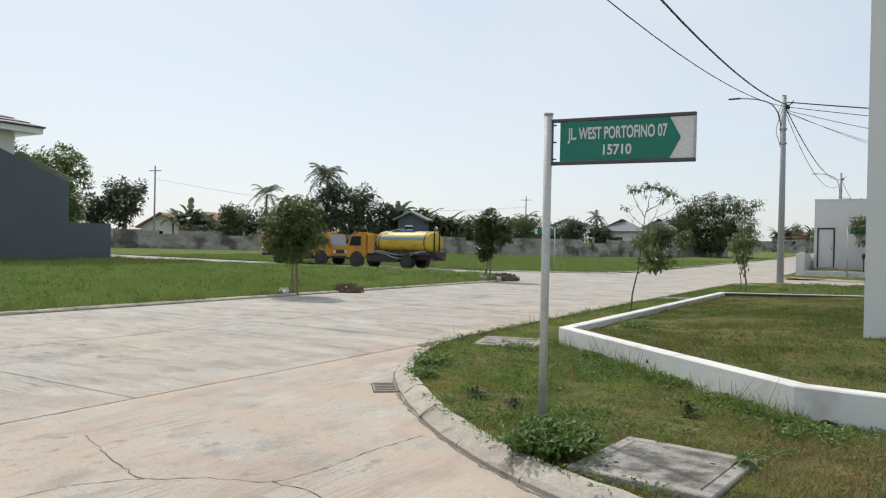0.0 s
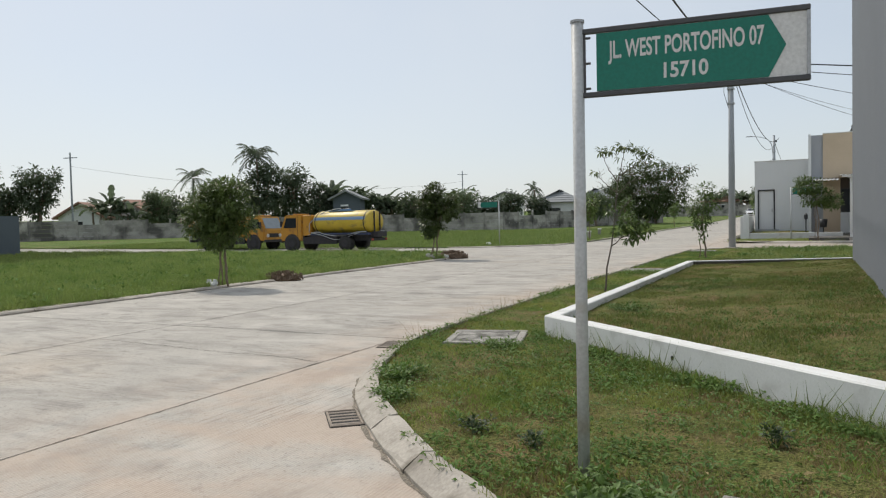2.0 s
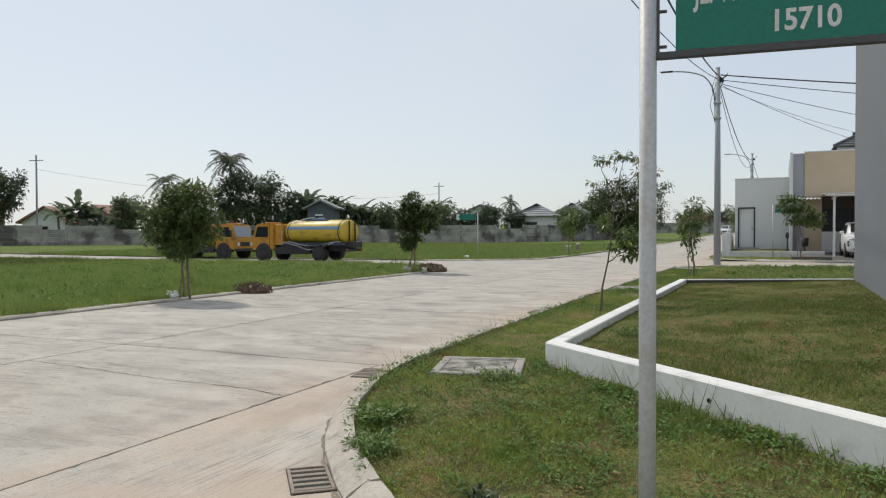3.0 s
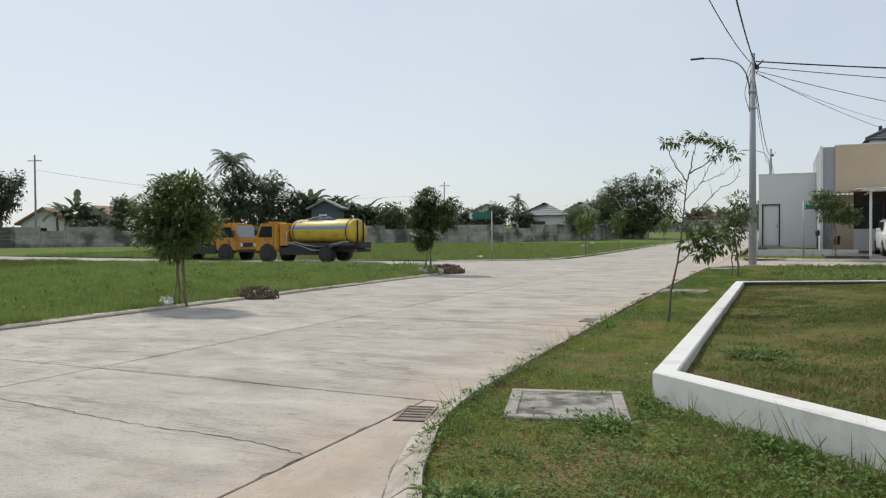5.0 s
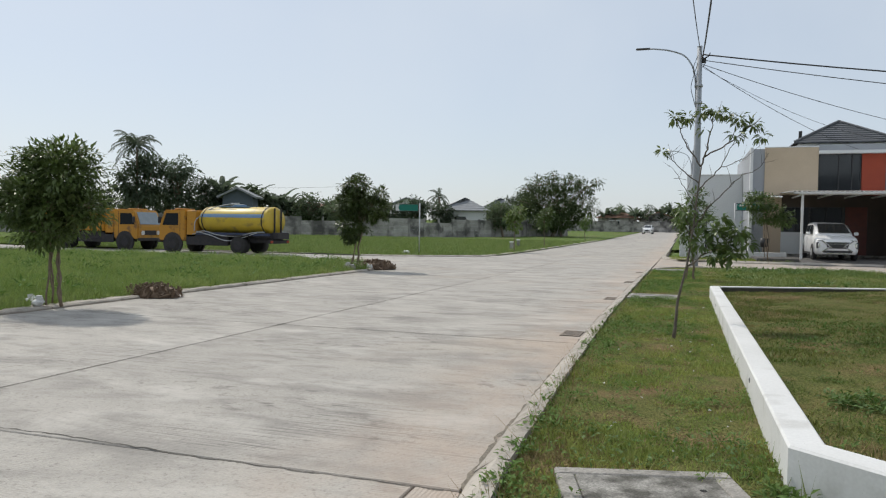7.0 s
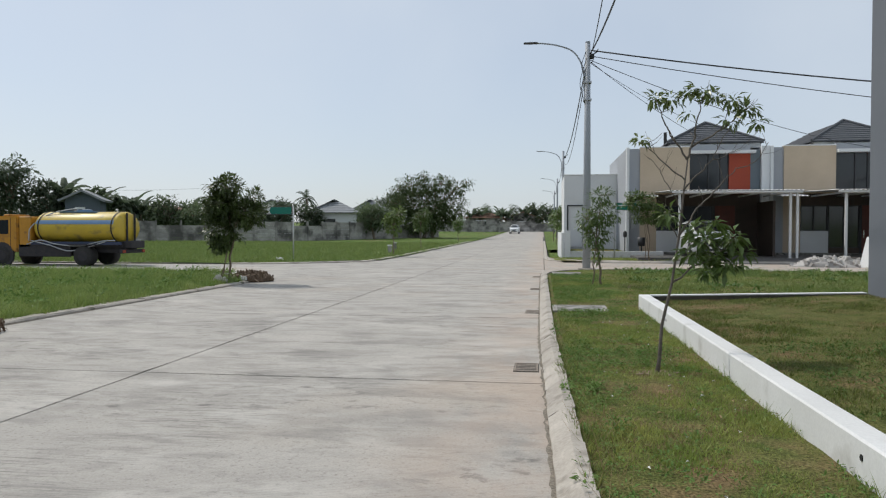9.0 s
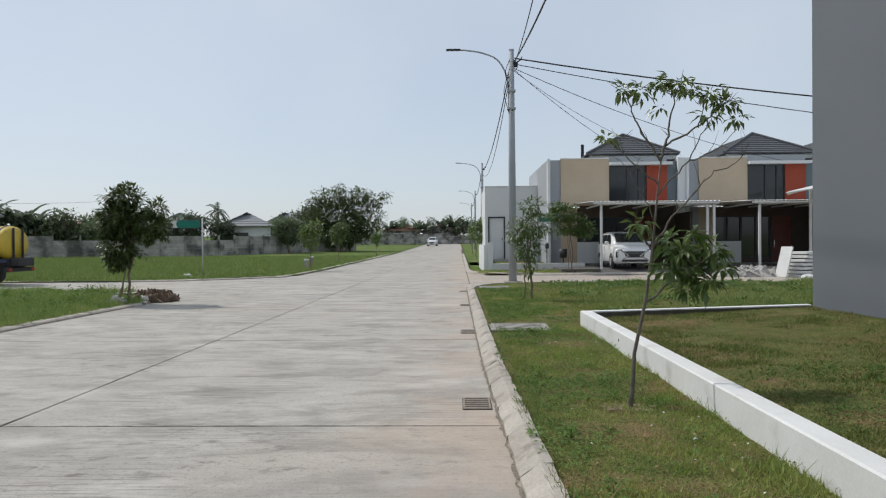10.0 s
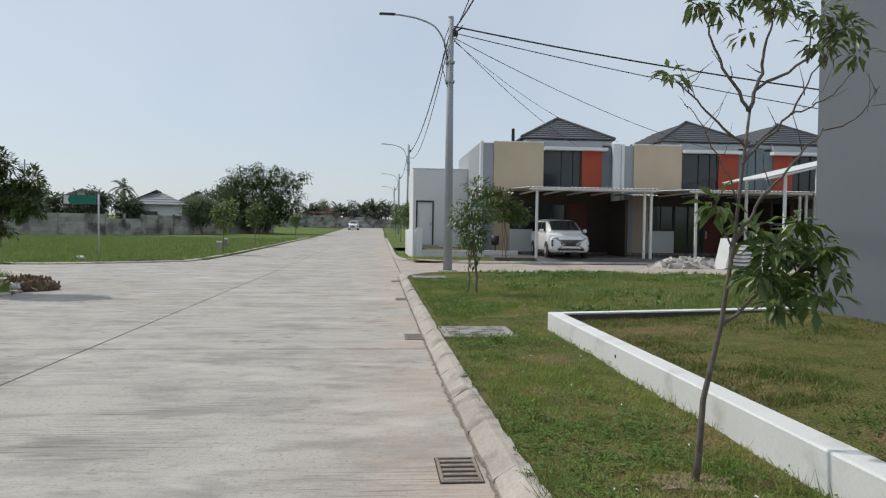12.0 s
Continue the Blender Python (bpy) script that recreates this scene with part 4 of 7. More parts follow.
# ---- street furniture ----
def street_sign(loc, rz, label, height, w, hgt, words, number, arrow=True):
    """Post at loc; the plate runs along local +x, its face to local -y."""
    s = thing("street_sign", loc, rz, label, "street sign")
    part("post", tube([(0, 0, 0), (0, 0, height)], 0.031, 14), M["postgrey"], s, "grey steel post", True)
    part("post_cap", tube([(0, 0, height), (0, 0, height + 0.012)], 0.036, 14), M["galv"], s)
    z1 = height - 0.05
    z0 = z1 - hgt
    f = part("rail", box(0.025, w + 0.03, -0.014, 0.014, z1 - 0.012, z1 + 0.014, 0.004), M["signframe"], s, "dark steel rail")
    part("rail", box(0.025, w + 0.03, -0.014, 0.014, z0 - 0.014, z0 + 0.012, 0.004), M["signframe"], s, "dark steel rail")
    part("rail", box(w + 0.015, w + 0.03, -0.012, 0.012, z0 + 0.013, z1 - 0.013), M["galv"], s)
    part("rail", box(0.03, 0.04, -0.008, 0.008, z0 + 0.013, z1 - 0.013), M["signframe"], s)
    for k in (0.1, 0.5, 0.9):
        part("bolt", tube([(0.03, 0, z0 + hgt * k), (0.065, 0, z0 + hgt * k)], 0.006, 6), M["signframe"], s)
    plate = part("plate", box(0.10, w + 0.014, -0.004, 0.004, z0 + 0.013, z1 - 0.013), M["signwhite"], s, "white plate")
    e = 0.80 * w
    b = bmesh.new()
    pg = [(0.095, z0 + 0.015), (e + 0.06, z0 + 0.015), (e + 0.135, (z0 + z1) / 2), (e + 0.06, z1 - 0.015), (0.095, z1 - 0.015)] if arrow else [(0.10, z0 + 0.015), (w + 0.01, z0 + 0.015), (w + 0.01, z1 - 0.015), (0.10, z1 - 0.015)]
    F = [b.verts.new((x, -0.0075, z)) for x, z in pg]
    G = [b.verts.new((x, 0.0075, z)) for x, z in pg]
    b.faces.new(F)
    b.faces.new(G[::-1])
    for i in range(len(pg)):
        b.faces.new((F[i - 1], F[i], G[i], G[i - 1]))
    bmesh.ops.recalc_face_normals(b, faces=b.faces[:])
    part("green_field", b, M["signgreen"], s, "green arrow-shaped field")
    for text, size, cx, cz in ((words, 0.105, 0.50 * (0.1 + e + 0.1), z0 + hgt * 0.66), (number, 0.088, 0.50 * (0.1 + e + 0.1), z0 + hgt * 0.27)):
        if text is None:
            continue
        if text == "":
            part("lettering", box(0.18, e, -0.010, -0.0085, cz - 0.02, cz + 0.02), M["signwhite"], s, "pale lettering too small to read")
            continue
        cu = bpy.data.curves.new("lettering", "FONT")
        cu.body, cu.size, cu.align_x, cu.align_y, cu.extrude, cu.offset = text, size, "CENTER", "CENTER", 0.0006, 0.0022
        tmp = bpy.data.objects.new("tmp", cu)
        scene.collection.objects.link(tmp)
        bpy.context.view_layer.update()
        me = bpy.data.meshes.new_from_object(tmp.evaluated_get(bpy.context.evaluated_depsgraph_get()))
        bpy.data.objects.remove(tmp)
        me.name = "lettering"
        me.materials.clear()
        me.materials.append(M["signwhite"])
        xs = [v.co.x for v in me.vertices]
        span = max(xs) - min(xs)
        want = (e - 0.11) if text == words else span
        me.transform(Matrix.Diagonal((want / span, 1.15, 1, 1)))
        o = new("lettering", me)
        o.parent = s
        o.matrix_basis = pose(cx, -0.0088, cz, 90, 0, 0)
        tagged(o, "white lettering on green")
    return s


street_sign((-2.61, 5.725, 0.08), 5.5, "green street name sign on a grey steel post in the grass", 2.32, 1.03, 0.315, "JL. WEST PORTOFINO 07", "15710")
street_sign((-17.2, 40.6, 0.1), 180, "far green street name sign on a white post in the field", 2.45, 1.25, 0.34, "", None)
street_sign((-2.45, 45.2, 0.1), 0, "green street name sign on a grey post by the annex plot", 2.75, 1.2, 0.34, "", None)


def lamp_post(x, y, label, height=7.95, base=0.12):
    z = rise(x, y)
    s = thing("street_lamp", (x, y, z), 0, label, "street lamp", "lamp poles along the road")
    part("pole", tube([(0, 0, -0.1), (0, 0, height * 0.5), (0, 0, height)], [base * 1.18, base, base * 0.72], 20), M["concpole"], s, "tapered grey pole", True)
    part("base_pad", tube([(0, 0, 0.02), (0, 0, 0.12)], 0.30, 14), M["kerb"], s, "concrete footing")
    arm = [(-0.10, 0, height - 2.05), (-0.11, 0, height - 1.35), (-0.20, 0, height - 0.75), (-0.50, 0, height - 0.28), (-1.0, 0, height - 0.06), (-1.5, 0, height + 0.03), (-1.75, 0, height + 0.05)]
    part("lamp_arm", tube([Vector((p.x, 0, p.y)) for p in spline([(a[0], a[2]) for a in arm], 0.12)], 0.028, 8), M["concpole"], s, "curved lamp arm", True)
    part("lamp_head", box(-2.22, -1.72, -0.08, 0.08, height + 0.03, height + 0.085, 0.02), M["frame"], s, "flat dark lamp head")
    part("arm_clamp", box(-0.15, 0.13, -0.14, 0.14, height - 2.0, height - 1.94), M["galv"], s)
    part("arm_clamp", box(-0.15, 0.13, -0.14, 0.14, height - 1.4, height - 1.34), M["galv"], s)
    part("pole_cap", tube([(0, 0, height), (0, 0, height + 0.05)], 0.09, 12), M["galv"], s)
    part("cable_clamp", box(0.08, 0.22, -0.08, 0.08, height - 0.55, height - 0.38, 0.02), M["cable"], s, "black cable clamp")
    part("cable_bracket", tube([(0.06, 0, height - 0.45), (0.3, 0, height - 0.32), (0.36, 0, height - 0.2)], [0.02, 0.025, 0.015], 6), M["cable"], s, "black bracket")
    return s


POLES = [(-4.42, 34.47), (-4.25, 71.0), (-4.0, 108.0), (-3.8, 146.0)]
for p in POLES:
    lamp_post(*p, "tapered grey lamp pole with a curved arm and cables", 7.95)


def cable(a, b, sag, r, label):
    a, b = Vector(a), Vector(b)
    pts = [a.lerp(b, i / 24) - Vector((0, 0, 4 * sag * (i / 24) * (1 - i / 24))) for i in range(25)]
    return part("cable", tube(pts, r, 6), M["cable"], None, label, True, category="cable")


px, py = POLES[0]
TOP = 7.6
for k, (dx, drop, dz) in enumerate(((0.16, 0.5, 7.7), (-0.16, 1.0, 7.7), (-0.2, 1.6, 7.4))):
    pts = spline([(0.05 * dx / abs(dx), dz), (dx * 1.3, dz - drop * 0.5), (dx * 0.9, dz - drop * 0.8), (0.09 * dx / abs(dx), dz - drop)], 0.05)
    part("cable_loop", tube([(px + p.x, py - 0.05 * k, p.y) for p in pts], 0.011, 6), M["cable"], None, "black cable loop hanging at the pole's top", True, category="cable")
cable((px + 0.1, py, TOP), (-4.4, -8.0, 8.0), 1.5, 0.022, "thick black overhead cable along the verge")
cable((px + 0.1, py, TOP - 0.1), (-5.9, -8.0, 8.0), 1.65, 0.012, "thin black overhead cable along the verge")
cable((px, py, TOP), (POLES[1][0], POLES[1][1], TOP), 0.9, 0.022, "thick overhead cable between lamp poles")
cable((px, py, TOP - 0.15), (POLES[1][0], POLES[1][1], TOP - 0.3), 1.5, 0.014, "slack thin cable between lamp poles")
for i in (1, 2):
    cable((*POLES[i], TOP + rise(*POLES[i])), (*POLES[i + 1], TOP + rise(*POLES[i + 1])), 0.9, 0.022, "overhead cable between far lamp poles")
cable((px + 0.1, py, TOP + 0.1), (30.0, 33.0, 5.1), 0.9, 0.024, "thick black overhead cable crossing towards the houses")
cable((px + 0.1, py, TOP - 0.1), (30.0, 33.0, 3.7), 0.9, 0.014, "thin overhead cable crossing towards the houses")
cable((px + 0.1, py, TOP - 0.3), (3.4, 48.0, 5.65), 0.25, 0.010, "thin service cable to a house front")
cable((px + 0.1, py, TOP - 0.25), (10.5, 48.0, 5.65), 0.35, 0.012, "service cable to a house front")
cable((px + 0.1, py, TOP - 0.35), (5.3, 47.62, 5.9), 0.5, 0.008, "thin service cable to the corner house")


# ---- plants ----
def leaves(rng, spots, size, slim=0.32, droop=0.5, fold=0.12):
    """Folded leaves of six corners at each spot (place, outward way)."""
    verts, faces = [], []
    for p, way in spots:
        L = size * rng.uniform(0.65, 1.2)
        d = Vector((way.x, way.y, way.z - droop * rng.uniform(0.2, 1.2))).normalized()
        s = d.cross(Vector((rng.uniform(-0.5, 0.5), rng.uniform(-0.5, 0.5), 1))).normalized()
        n = s.cross(d)
        w = L * slim
        i = len(verts)
        bend = -n * (L * 0.15)
        verts += [p, p + d * L * 0.45 + s * w * 0.5 + n * w * fold, p + d * L + bend, p + d * L * 0.45 - s * w * 0.5 + n * w * fold, p + d * L * 0.45]
        faces += [(i, i + 1, i + 4), (i + 1, i + 2, i + 4), (i + 2, i + 3, i + 4), (i + 3, i, i + 4)]
    return verts, faces


def cloud(rng, blobs, count):
    """Spots in the outer part of uneven blobs (centre, radii)."""
    spots = []
    total = sum(r[0] * r[1] * r[2] for _, r in blobs) ** 1.0
    for c, r in blobs:
        n = int(count * r[0] * r[1] * r[2] / total)
        for _ in range(n):
            d = Vector((rng.gauss(0, 1), rng.gauss(0, 1), rng.gauss(0, 1))).normalized()
            k = rng.uniform(0.25, 1.0) ** 0.5 * (0.80 + 0.55 * noise.noise(d * 2.3 + Vector(c)))
            spots.append((Vector(c) + Vector((d.x * r[0], d.y * r[1], d.z * r[2])) * k, (d + Vector((rng.gauss(0, 0.5), rng.gauss(0, 0.5), rng.gauss(0, 0.4)))).normalized()))
    return spots


def limb(rng, a, b, r0, r1, bm=None, wob=0.06, n=6):
    a, b = Vector(a), Vector(b)
    L = (b - a).length
    pts = [a.lerp(b, i / n) + (Vector((rng.gauss(0, 1), rng.gauss(0, 1), rng.gauss(0, 0.4))) * L * wob * (0 if i in (0, n) else 0.5)) for i in range(n + 1)]
    return tube(pts, [r0 + (r1 - r0) * i / n for i in range(n + 1)], 7, bm)


def tree(loc, seed, label, blobs, count, size, leaf, trunk_r=0.04, stems=1, slim=0.32, droop=0.5, category="tree", group="", twig=True):
    """A trunk with limbs to each blob of the crown, and a crown of single leaves."""
    rng = random.Random(seed)
    t = thing("tree", loc, 0, label, category, group)
    lo = min(c[2] - r[2] for c, r in blobs)
    mid = Vector((sum(c[0] for c, _ in blobs) / len(blobs), sum(c[1] for c, _ in blobs) / len(blobs), lo + 0.35 * (max(c[2] for c, _ in blobs) - lo)))
    b = None
    for k in range(stems):
        a = 2.1 * k + 0.4
        foot = Vector((math.cos(a), math.sin(a), 0)) * (trunk_r * 5.5 if stems > 1 else 0)
        b = limb(rng, foot - Vector((0, 0, 0.08)), mid + foot * 0.2, trunk_r * (1.25 if k == 0 else 0.7), trunk_r * (0.8 if k == 0 else 0.5), b, 0.03)
    for c, r in blobs:
        b = limb(rng, mid, Vector(c) + Vector((0, 0, 0.3 * r[2])), trunk_r * 0.7, trunk_r * 0.15, b)
        if twig:
            for _ in range(5):
                d = Vector((rng.gauss(0, 1), rng.gauss(0, 1), rng.uniform(-0.3, 1))).normalized()
                b = limb(rng, Vector(c), Vector(c) + Vector((d.x * r[0], d.y * r[1], d.z * r[2])) * 0.85, trunk_r * 0.3, trunk_r * 0.08, b, 0.06, 4)
    part("trunk", b, M["bark"], t, "brown trunk and limbs", True)
    v, f = leaves(rng, cloud(rng, blobs, count), size, slim, droop)
    array_part("crown", v, f, M[leaf], t, "leafy crown", "stuff")
    return t


# young roadside trees
tree((-13.86, 15.15, 0.1), 11, "young dense round tree on several thin stems by the kerb",
     [((c[0], c[1], 0.06 + c[2] * 0.93), (r[0] * 1.12, r[1] * 1.12, r[2] * 0.95)) for c, r in [((-0.05, 0.0, 1.50), (0.72, 0.72, 0.55)), ((0.28, -0.1, 1.95), (0.56, 0.55, 0.50)), ((-0.36, 0.1, 1.85), (0.55, 0.55, 0.52)), ((0.05, 0.0, 2.28), (0.52, 0.5, 0.32)), ((-0.66, -0.1, 1.42), (0.36, 0.4, 0.34)), ((0.55, 0.1, 1.45), (0.36, 0.4, 0.36)), ((0.05, -0.2, 1.05), (0.46, 0.46, 0.30)), ((-0.42, 0.0, 2.25), (0.3, 0.3, 0.2)), ((0.5, 0.0, 2.3), (0.28, 0.3, 0.2))]],
     11500, 0.115, "leaf_mid", 0.022, 5, 0.36, 0.15)
tree((-14.4, 26.9, 0.1), 12, "young upright tree with a lopsided crown by the corner",
     [((0.0, 0.0, 1.25), (0.5, 0.5, 0.5)), ((-0.05, 0.0, 1.95), (0.55, 0.5, 0.55)), ((0.1, 0.0, 2.45), (0.5, 0.5, 0.36)), ((0.65, 0.1, 1.75), (0.55, 0.5, 0.42)), ((0.9, 0.0, 2.15), (0.26, 0.3, 0.3)), ((-0.1, 0, 0.9), (0.3, 0.3, 0.22))],
     5600, 0.15, "leaf_mid", 0.028, 3, 0.38, 0.25)
tree((-4.63, 26.7, 0.08), 13, "small bushy roadside tree beside the grey pole",
     [((0.0, 0.0, 1.25), (0.42, 0.42, 0.42)), ((0.15, 0.0, 1.75), (0.5, 0.45, 0.36)), ((-0.25, 0.0, 1.6), (0.3, 0.3, 0.34)), ((0.1, 0.0, 2.2), (0.36, 0.34, 0.2)), ((0.0, 0.0, 0.75), (0.2, 0.2, 0.25))],
     1150, 0.13, "leaf", 0.026, 2, 0.38)
tree((-1.25, 42.35, 0.09), 14, "small garden tree with a dense crown by the annex plot",
     [((0.1, 0.0, 2.1), (0.95, 0.6, 0.48)), ((-0.35, 0.0, 2.65), (0.8, 0.6, 0.42)), ((0.65, 0, 1.85), (0.55, 0.5, 0.38)), ((-0.6, 0.1, 2.95), (0.45, 0.4, 0.25))],
     2600, 0.17, "leaf", 0.024, 3, 0.40, 0.2)
for k, (x, y, h, l) in enumerate(((-14.1, 48.2, 2.7, "thin young tree with pale leaves at the field's edge"), (-14.7, 61.0, 3.0, "small bushy tree at the field's edge"), (-14.6, 84.0, 2.6, "small tree far along the field's edge"), (-4.7, 58.0, 3.2, "thin roadside tree past the annex"), (-4.7, 74.0, 3.4, "roadside tree past the second pole"), (-4.7, 90.0, 3.4, "roadside tree far along the road"))):
    tree((x, y, rise(x, y) + 0.09), 30 + k, l, [((0, 0, h * 0.62), (h * 0.2, h * 0.2, h * 0.24)), ((0.2, 0, h * 0.82), (h * 0.19, h * 0.18, h * 0.16)), ((-0.25, 0, h * 0.74), (h * 0.15, h * 0.15, h * 0.14))], 620, 0.24, "leaf_light" if k == 0 else "leaf", 0.03, 1, 0.4)

# the thin young tree on the verge
rng = random.Random(5)
sapling = thing("tree", (-4.90, 15.27, 0.06), 0, "thin leaning young tree with bare twigs and drooping leaf clusters", "tree")
b = tube([(0, 0, -0.08), (0.03, 0, 0.12), (0.05, 0, 0.45), (0.14, 0, 0.86), (0.20, 0, 1.3), (0.24, 0.0, 1.72), (0.27, 0, 2.0)], [0.026, 0.019, 0.0155, 0.013, 0.0105, 0.0085, 0.007], 10)
part("trunk", b, M["bark_pale"], sapling, "thin leaning grey-brown trunk", True)
forks = [((0.27, 0, 2.02), (0.10, 0.02, 2.30), (-0.02, 0.0, 2.62), 0.010), ((0.27, 0, 2.02), (0.34, 0.05, 2.32), (0.40, 0.0, 2.66), 0.011), ((0.30, 0.02, 2.15), (0.55, -0.05, 2.30), (0.78, 0.0, 2.52), 0.010),
         ((0.25, 0, 1.80), (0.05, 0.08, 2.0), (-0.16, 0.02, 2.22), 0.008), ((0.20, 0, 1.30), (0.42, 0.06, 1.60), (0.72, 0.05, 1.92), 0.010), ((0.72, 0.05, 1.92), (0.88, 0.0, 2.0), (0.98, -0.05, 2.2), 0.005),
         ((0.24, 0, 1.72), (0.45, -0.1, 1.98), (0.60, -0.1, 2.3), 0.008), ((0.14, 0, 0.86), (0.28, 0.02, 0.96), (0.42, 0.0, 1.22), 0.012), ((0.28, 0.02, 0.98), (0.50, 0.04, 1.08), (0.68, 0.0, 1.25), 0.008),
         ((0.20, 0, 1.25), (0.12, 0, 1.40), (0.06, 0.0, 1.52), 0.006), ((0.22, 0, 1.50), (0.02, -0.05, 1.9), (-0.10, 0.0, 2.05), 0.005), ((0.45, -0.08, 1.98), (0.70, 0.1, 2.1), (0.95, 0.1, 2.35), 0.005), ((0.55, -0.05, 2.30), (0.62, 0.1, 2.5), (0.55, 0.15, 2.68), 0.005)]
for p, q, r, w in forks:
    pts = spline([(p[0], p[2]), (q[0], q[2]), (r[0], r[2])], 0.04)
    n = len(pts)
    pts = [Vector((v.x, v.y if v.y < 1.8 else 1.8 + (v.y - 1.8) * 0.9, 0)) for v in pts]
    b = tube([Vector((v.x + rng.gauss(0, 0.006), p[1] + (r[1] - p[1]) * i / n, v.y + rng.gauss(0, 0.006))) for i, v in enumerate(pts)], [w * (1 - 0.65 * i / n) for i in range(n)], 6)
    for _ in range(4):
        v = pts[rng.randrange(n // 3, n)]
        o = Vector((v.x, r[1], v.y))
        e = o + Vector((rng.uniform(-0.16, 0.16), rng.uniform(-0.12, 0.12), rng.uniform(0.03, 0.22)))
        b = tube([o, o.lerp(e, 0.5) + Vector((0.01, 0, -0.01)), e], [w * 0.4, w * 0.3, w * 0.15], 5, b)
    part("branch", b, M["bark_pale"], sapling, "thin bare branch", True)
spots = []
for cx, cy, cz, n, r in ((-0.02, 0, 2.64, 34, 0.10), (0.12, 0.05, 2.64, 30, 0.10), (0.26, 0.0, 2.70, 26, 0.1), (0.40, 0.0, 2.70, 50, 0.13), (0.55, 0.12, 2.66, 40, 0.12), (0.66, 0.0, 2.6, 34, 0.12), (0.78, 0, 2.52, 56, 0.13), (0.62, -0.05, 2.40, 26, 0.10), (0.9, 0.05, 2.38, 22, 0.1), (-0.16, 0.02, 2.22, 18, 0.07), (0.30, 0.1, 2.5, 10, 0.1),
                          (0.42, 0, 1.24, 60, 0.14), (0.68, 0, 1.26, 70, 0.15), (0.52, 0.06, 1.10, 60, 0.14), (0.35, 0.1, 1.35, 34, 0.12), (0.10, 0, 1.48, 30, 0.09), (0.30, -0.08, 1.12, 34, 0.12), (0.62, -0.08, 1.02, 46, 0.13), (0.78, 0.05, 1.12, 30, 0.12), (0.5, -0.1, 1.40, 26, 0.1), (0.44, 0.0, 0.96, 26, 0.1)):
    for _ in range(n):
        d = Vector((rng.gauss(0, 1), rng.gauss(0, 1), rng.gauss(0.1, 0.6))).normalized()
        spots.append((Vector((cx, cy, cz)) + d * r * rng.uniform(0.1, 0.8), d))
spots = [(Vector((p.x, p.y, p.z if p.z < 1.8 else 1.8 + (p.z - 1.8) * 0.9)), d) for p, d in spots]
v, f = leaves(rng, [q for q in spots if q[0].z < 1.9], 0.125, 0.40, 0.7, 0.25)
array_part("lower_leaves", v, f, M["leaf"], sapling, "drooping long green leaves", "stuff")
v, f = leaves(rng, [q for q in spots if q[0].z >= 1.9], 0.098, 0.34, 0.6, 0.25)
array_part("top_leaves", v, f, M["leaf_top"], sapling, "pale green leaves at the twig ends", "stuff")


def far_at(bearing, d):
    """A place d metres off, by the bearing to the left of the road."""
    a = radians(bearing)
    return -4 - d * math.sin(a), 5 + d * math.cos(a)


def far_tree(bearing, d, h, w, seed, label, leaf="leaf_far_haze", count=1500, small=1.0):
    x, y = far_at(bearing, d)
    rng = random.Random(seed)
    blobs = [((0, 0, h * 0.55), (w * 0.36, w * 0.36, h * 0.36))]
    for _ in range(8):
        a, k = rng.uniform(0, 6.28), rng.uniform(0.15, 0.36)
        blobs.append(((math.cos(a) * w * k, math.sin(a) * w * k, h * rng.uniform(0.36, 0.86)), (w * rng.uniform(0.12, 0.22), w * rng.uniform(0.12, 0.22), h * rng.uniform(0.1, 0.17))))
    return tree((x, y, rise(x, y)), seed, label, blobs, int(count * 2.4 / small), max(0.42, w * 0.062) * small, leaf, 0.012 * h + 0.08, 1, 0.5, 0.4, group="trees beyond the wall", twig=False)


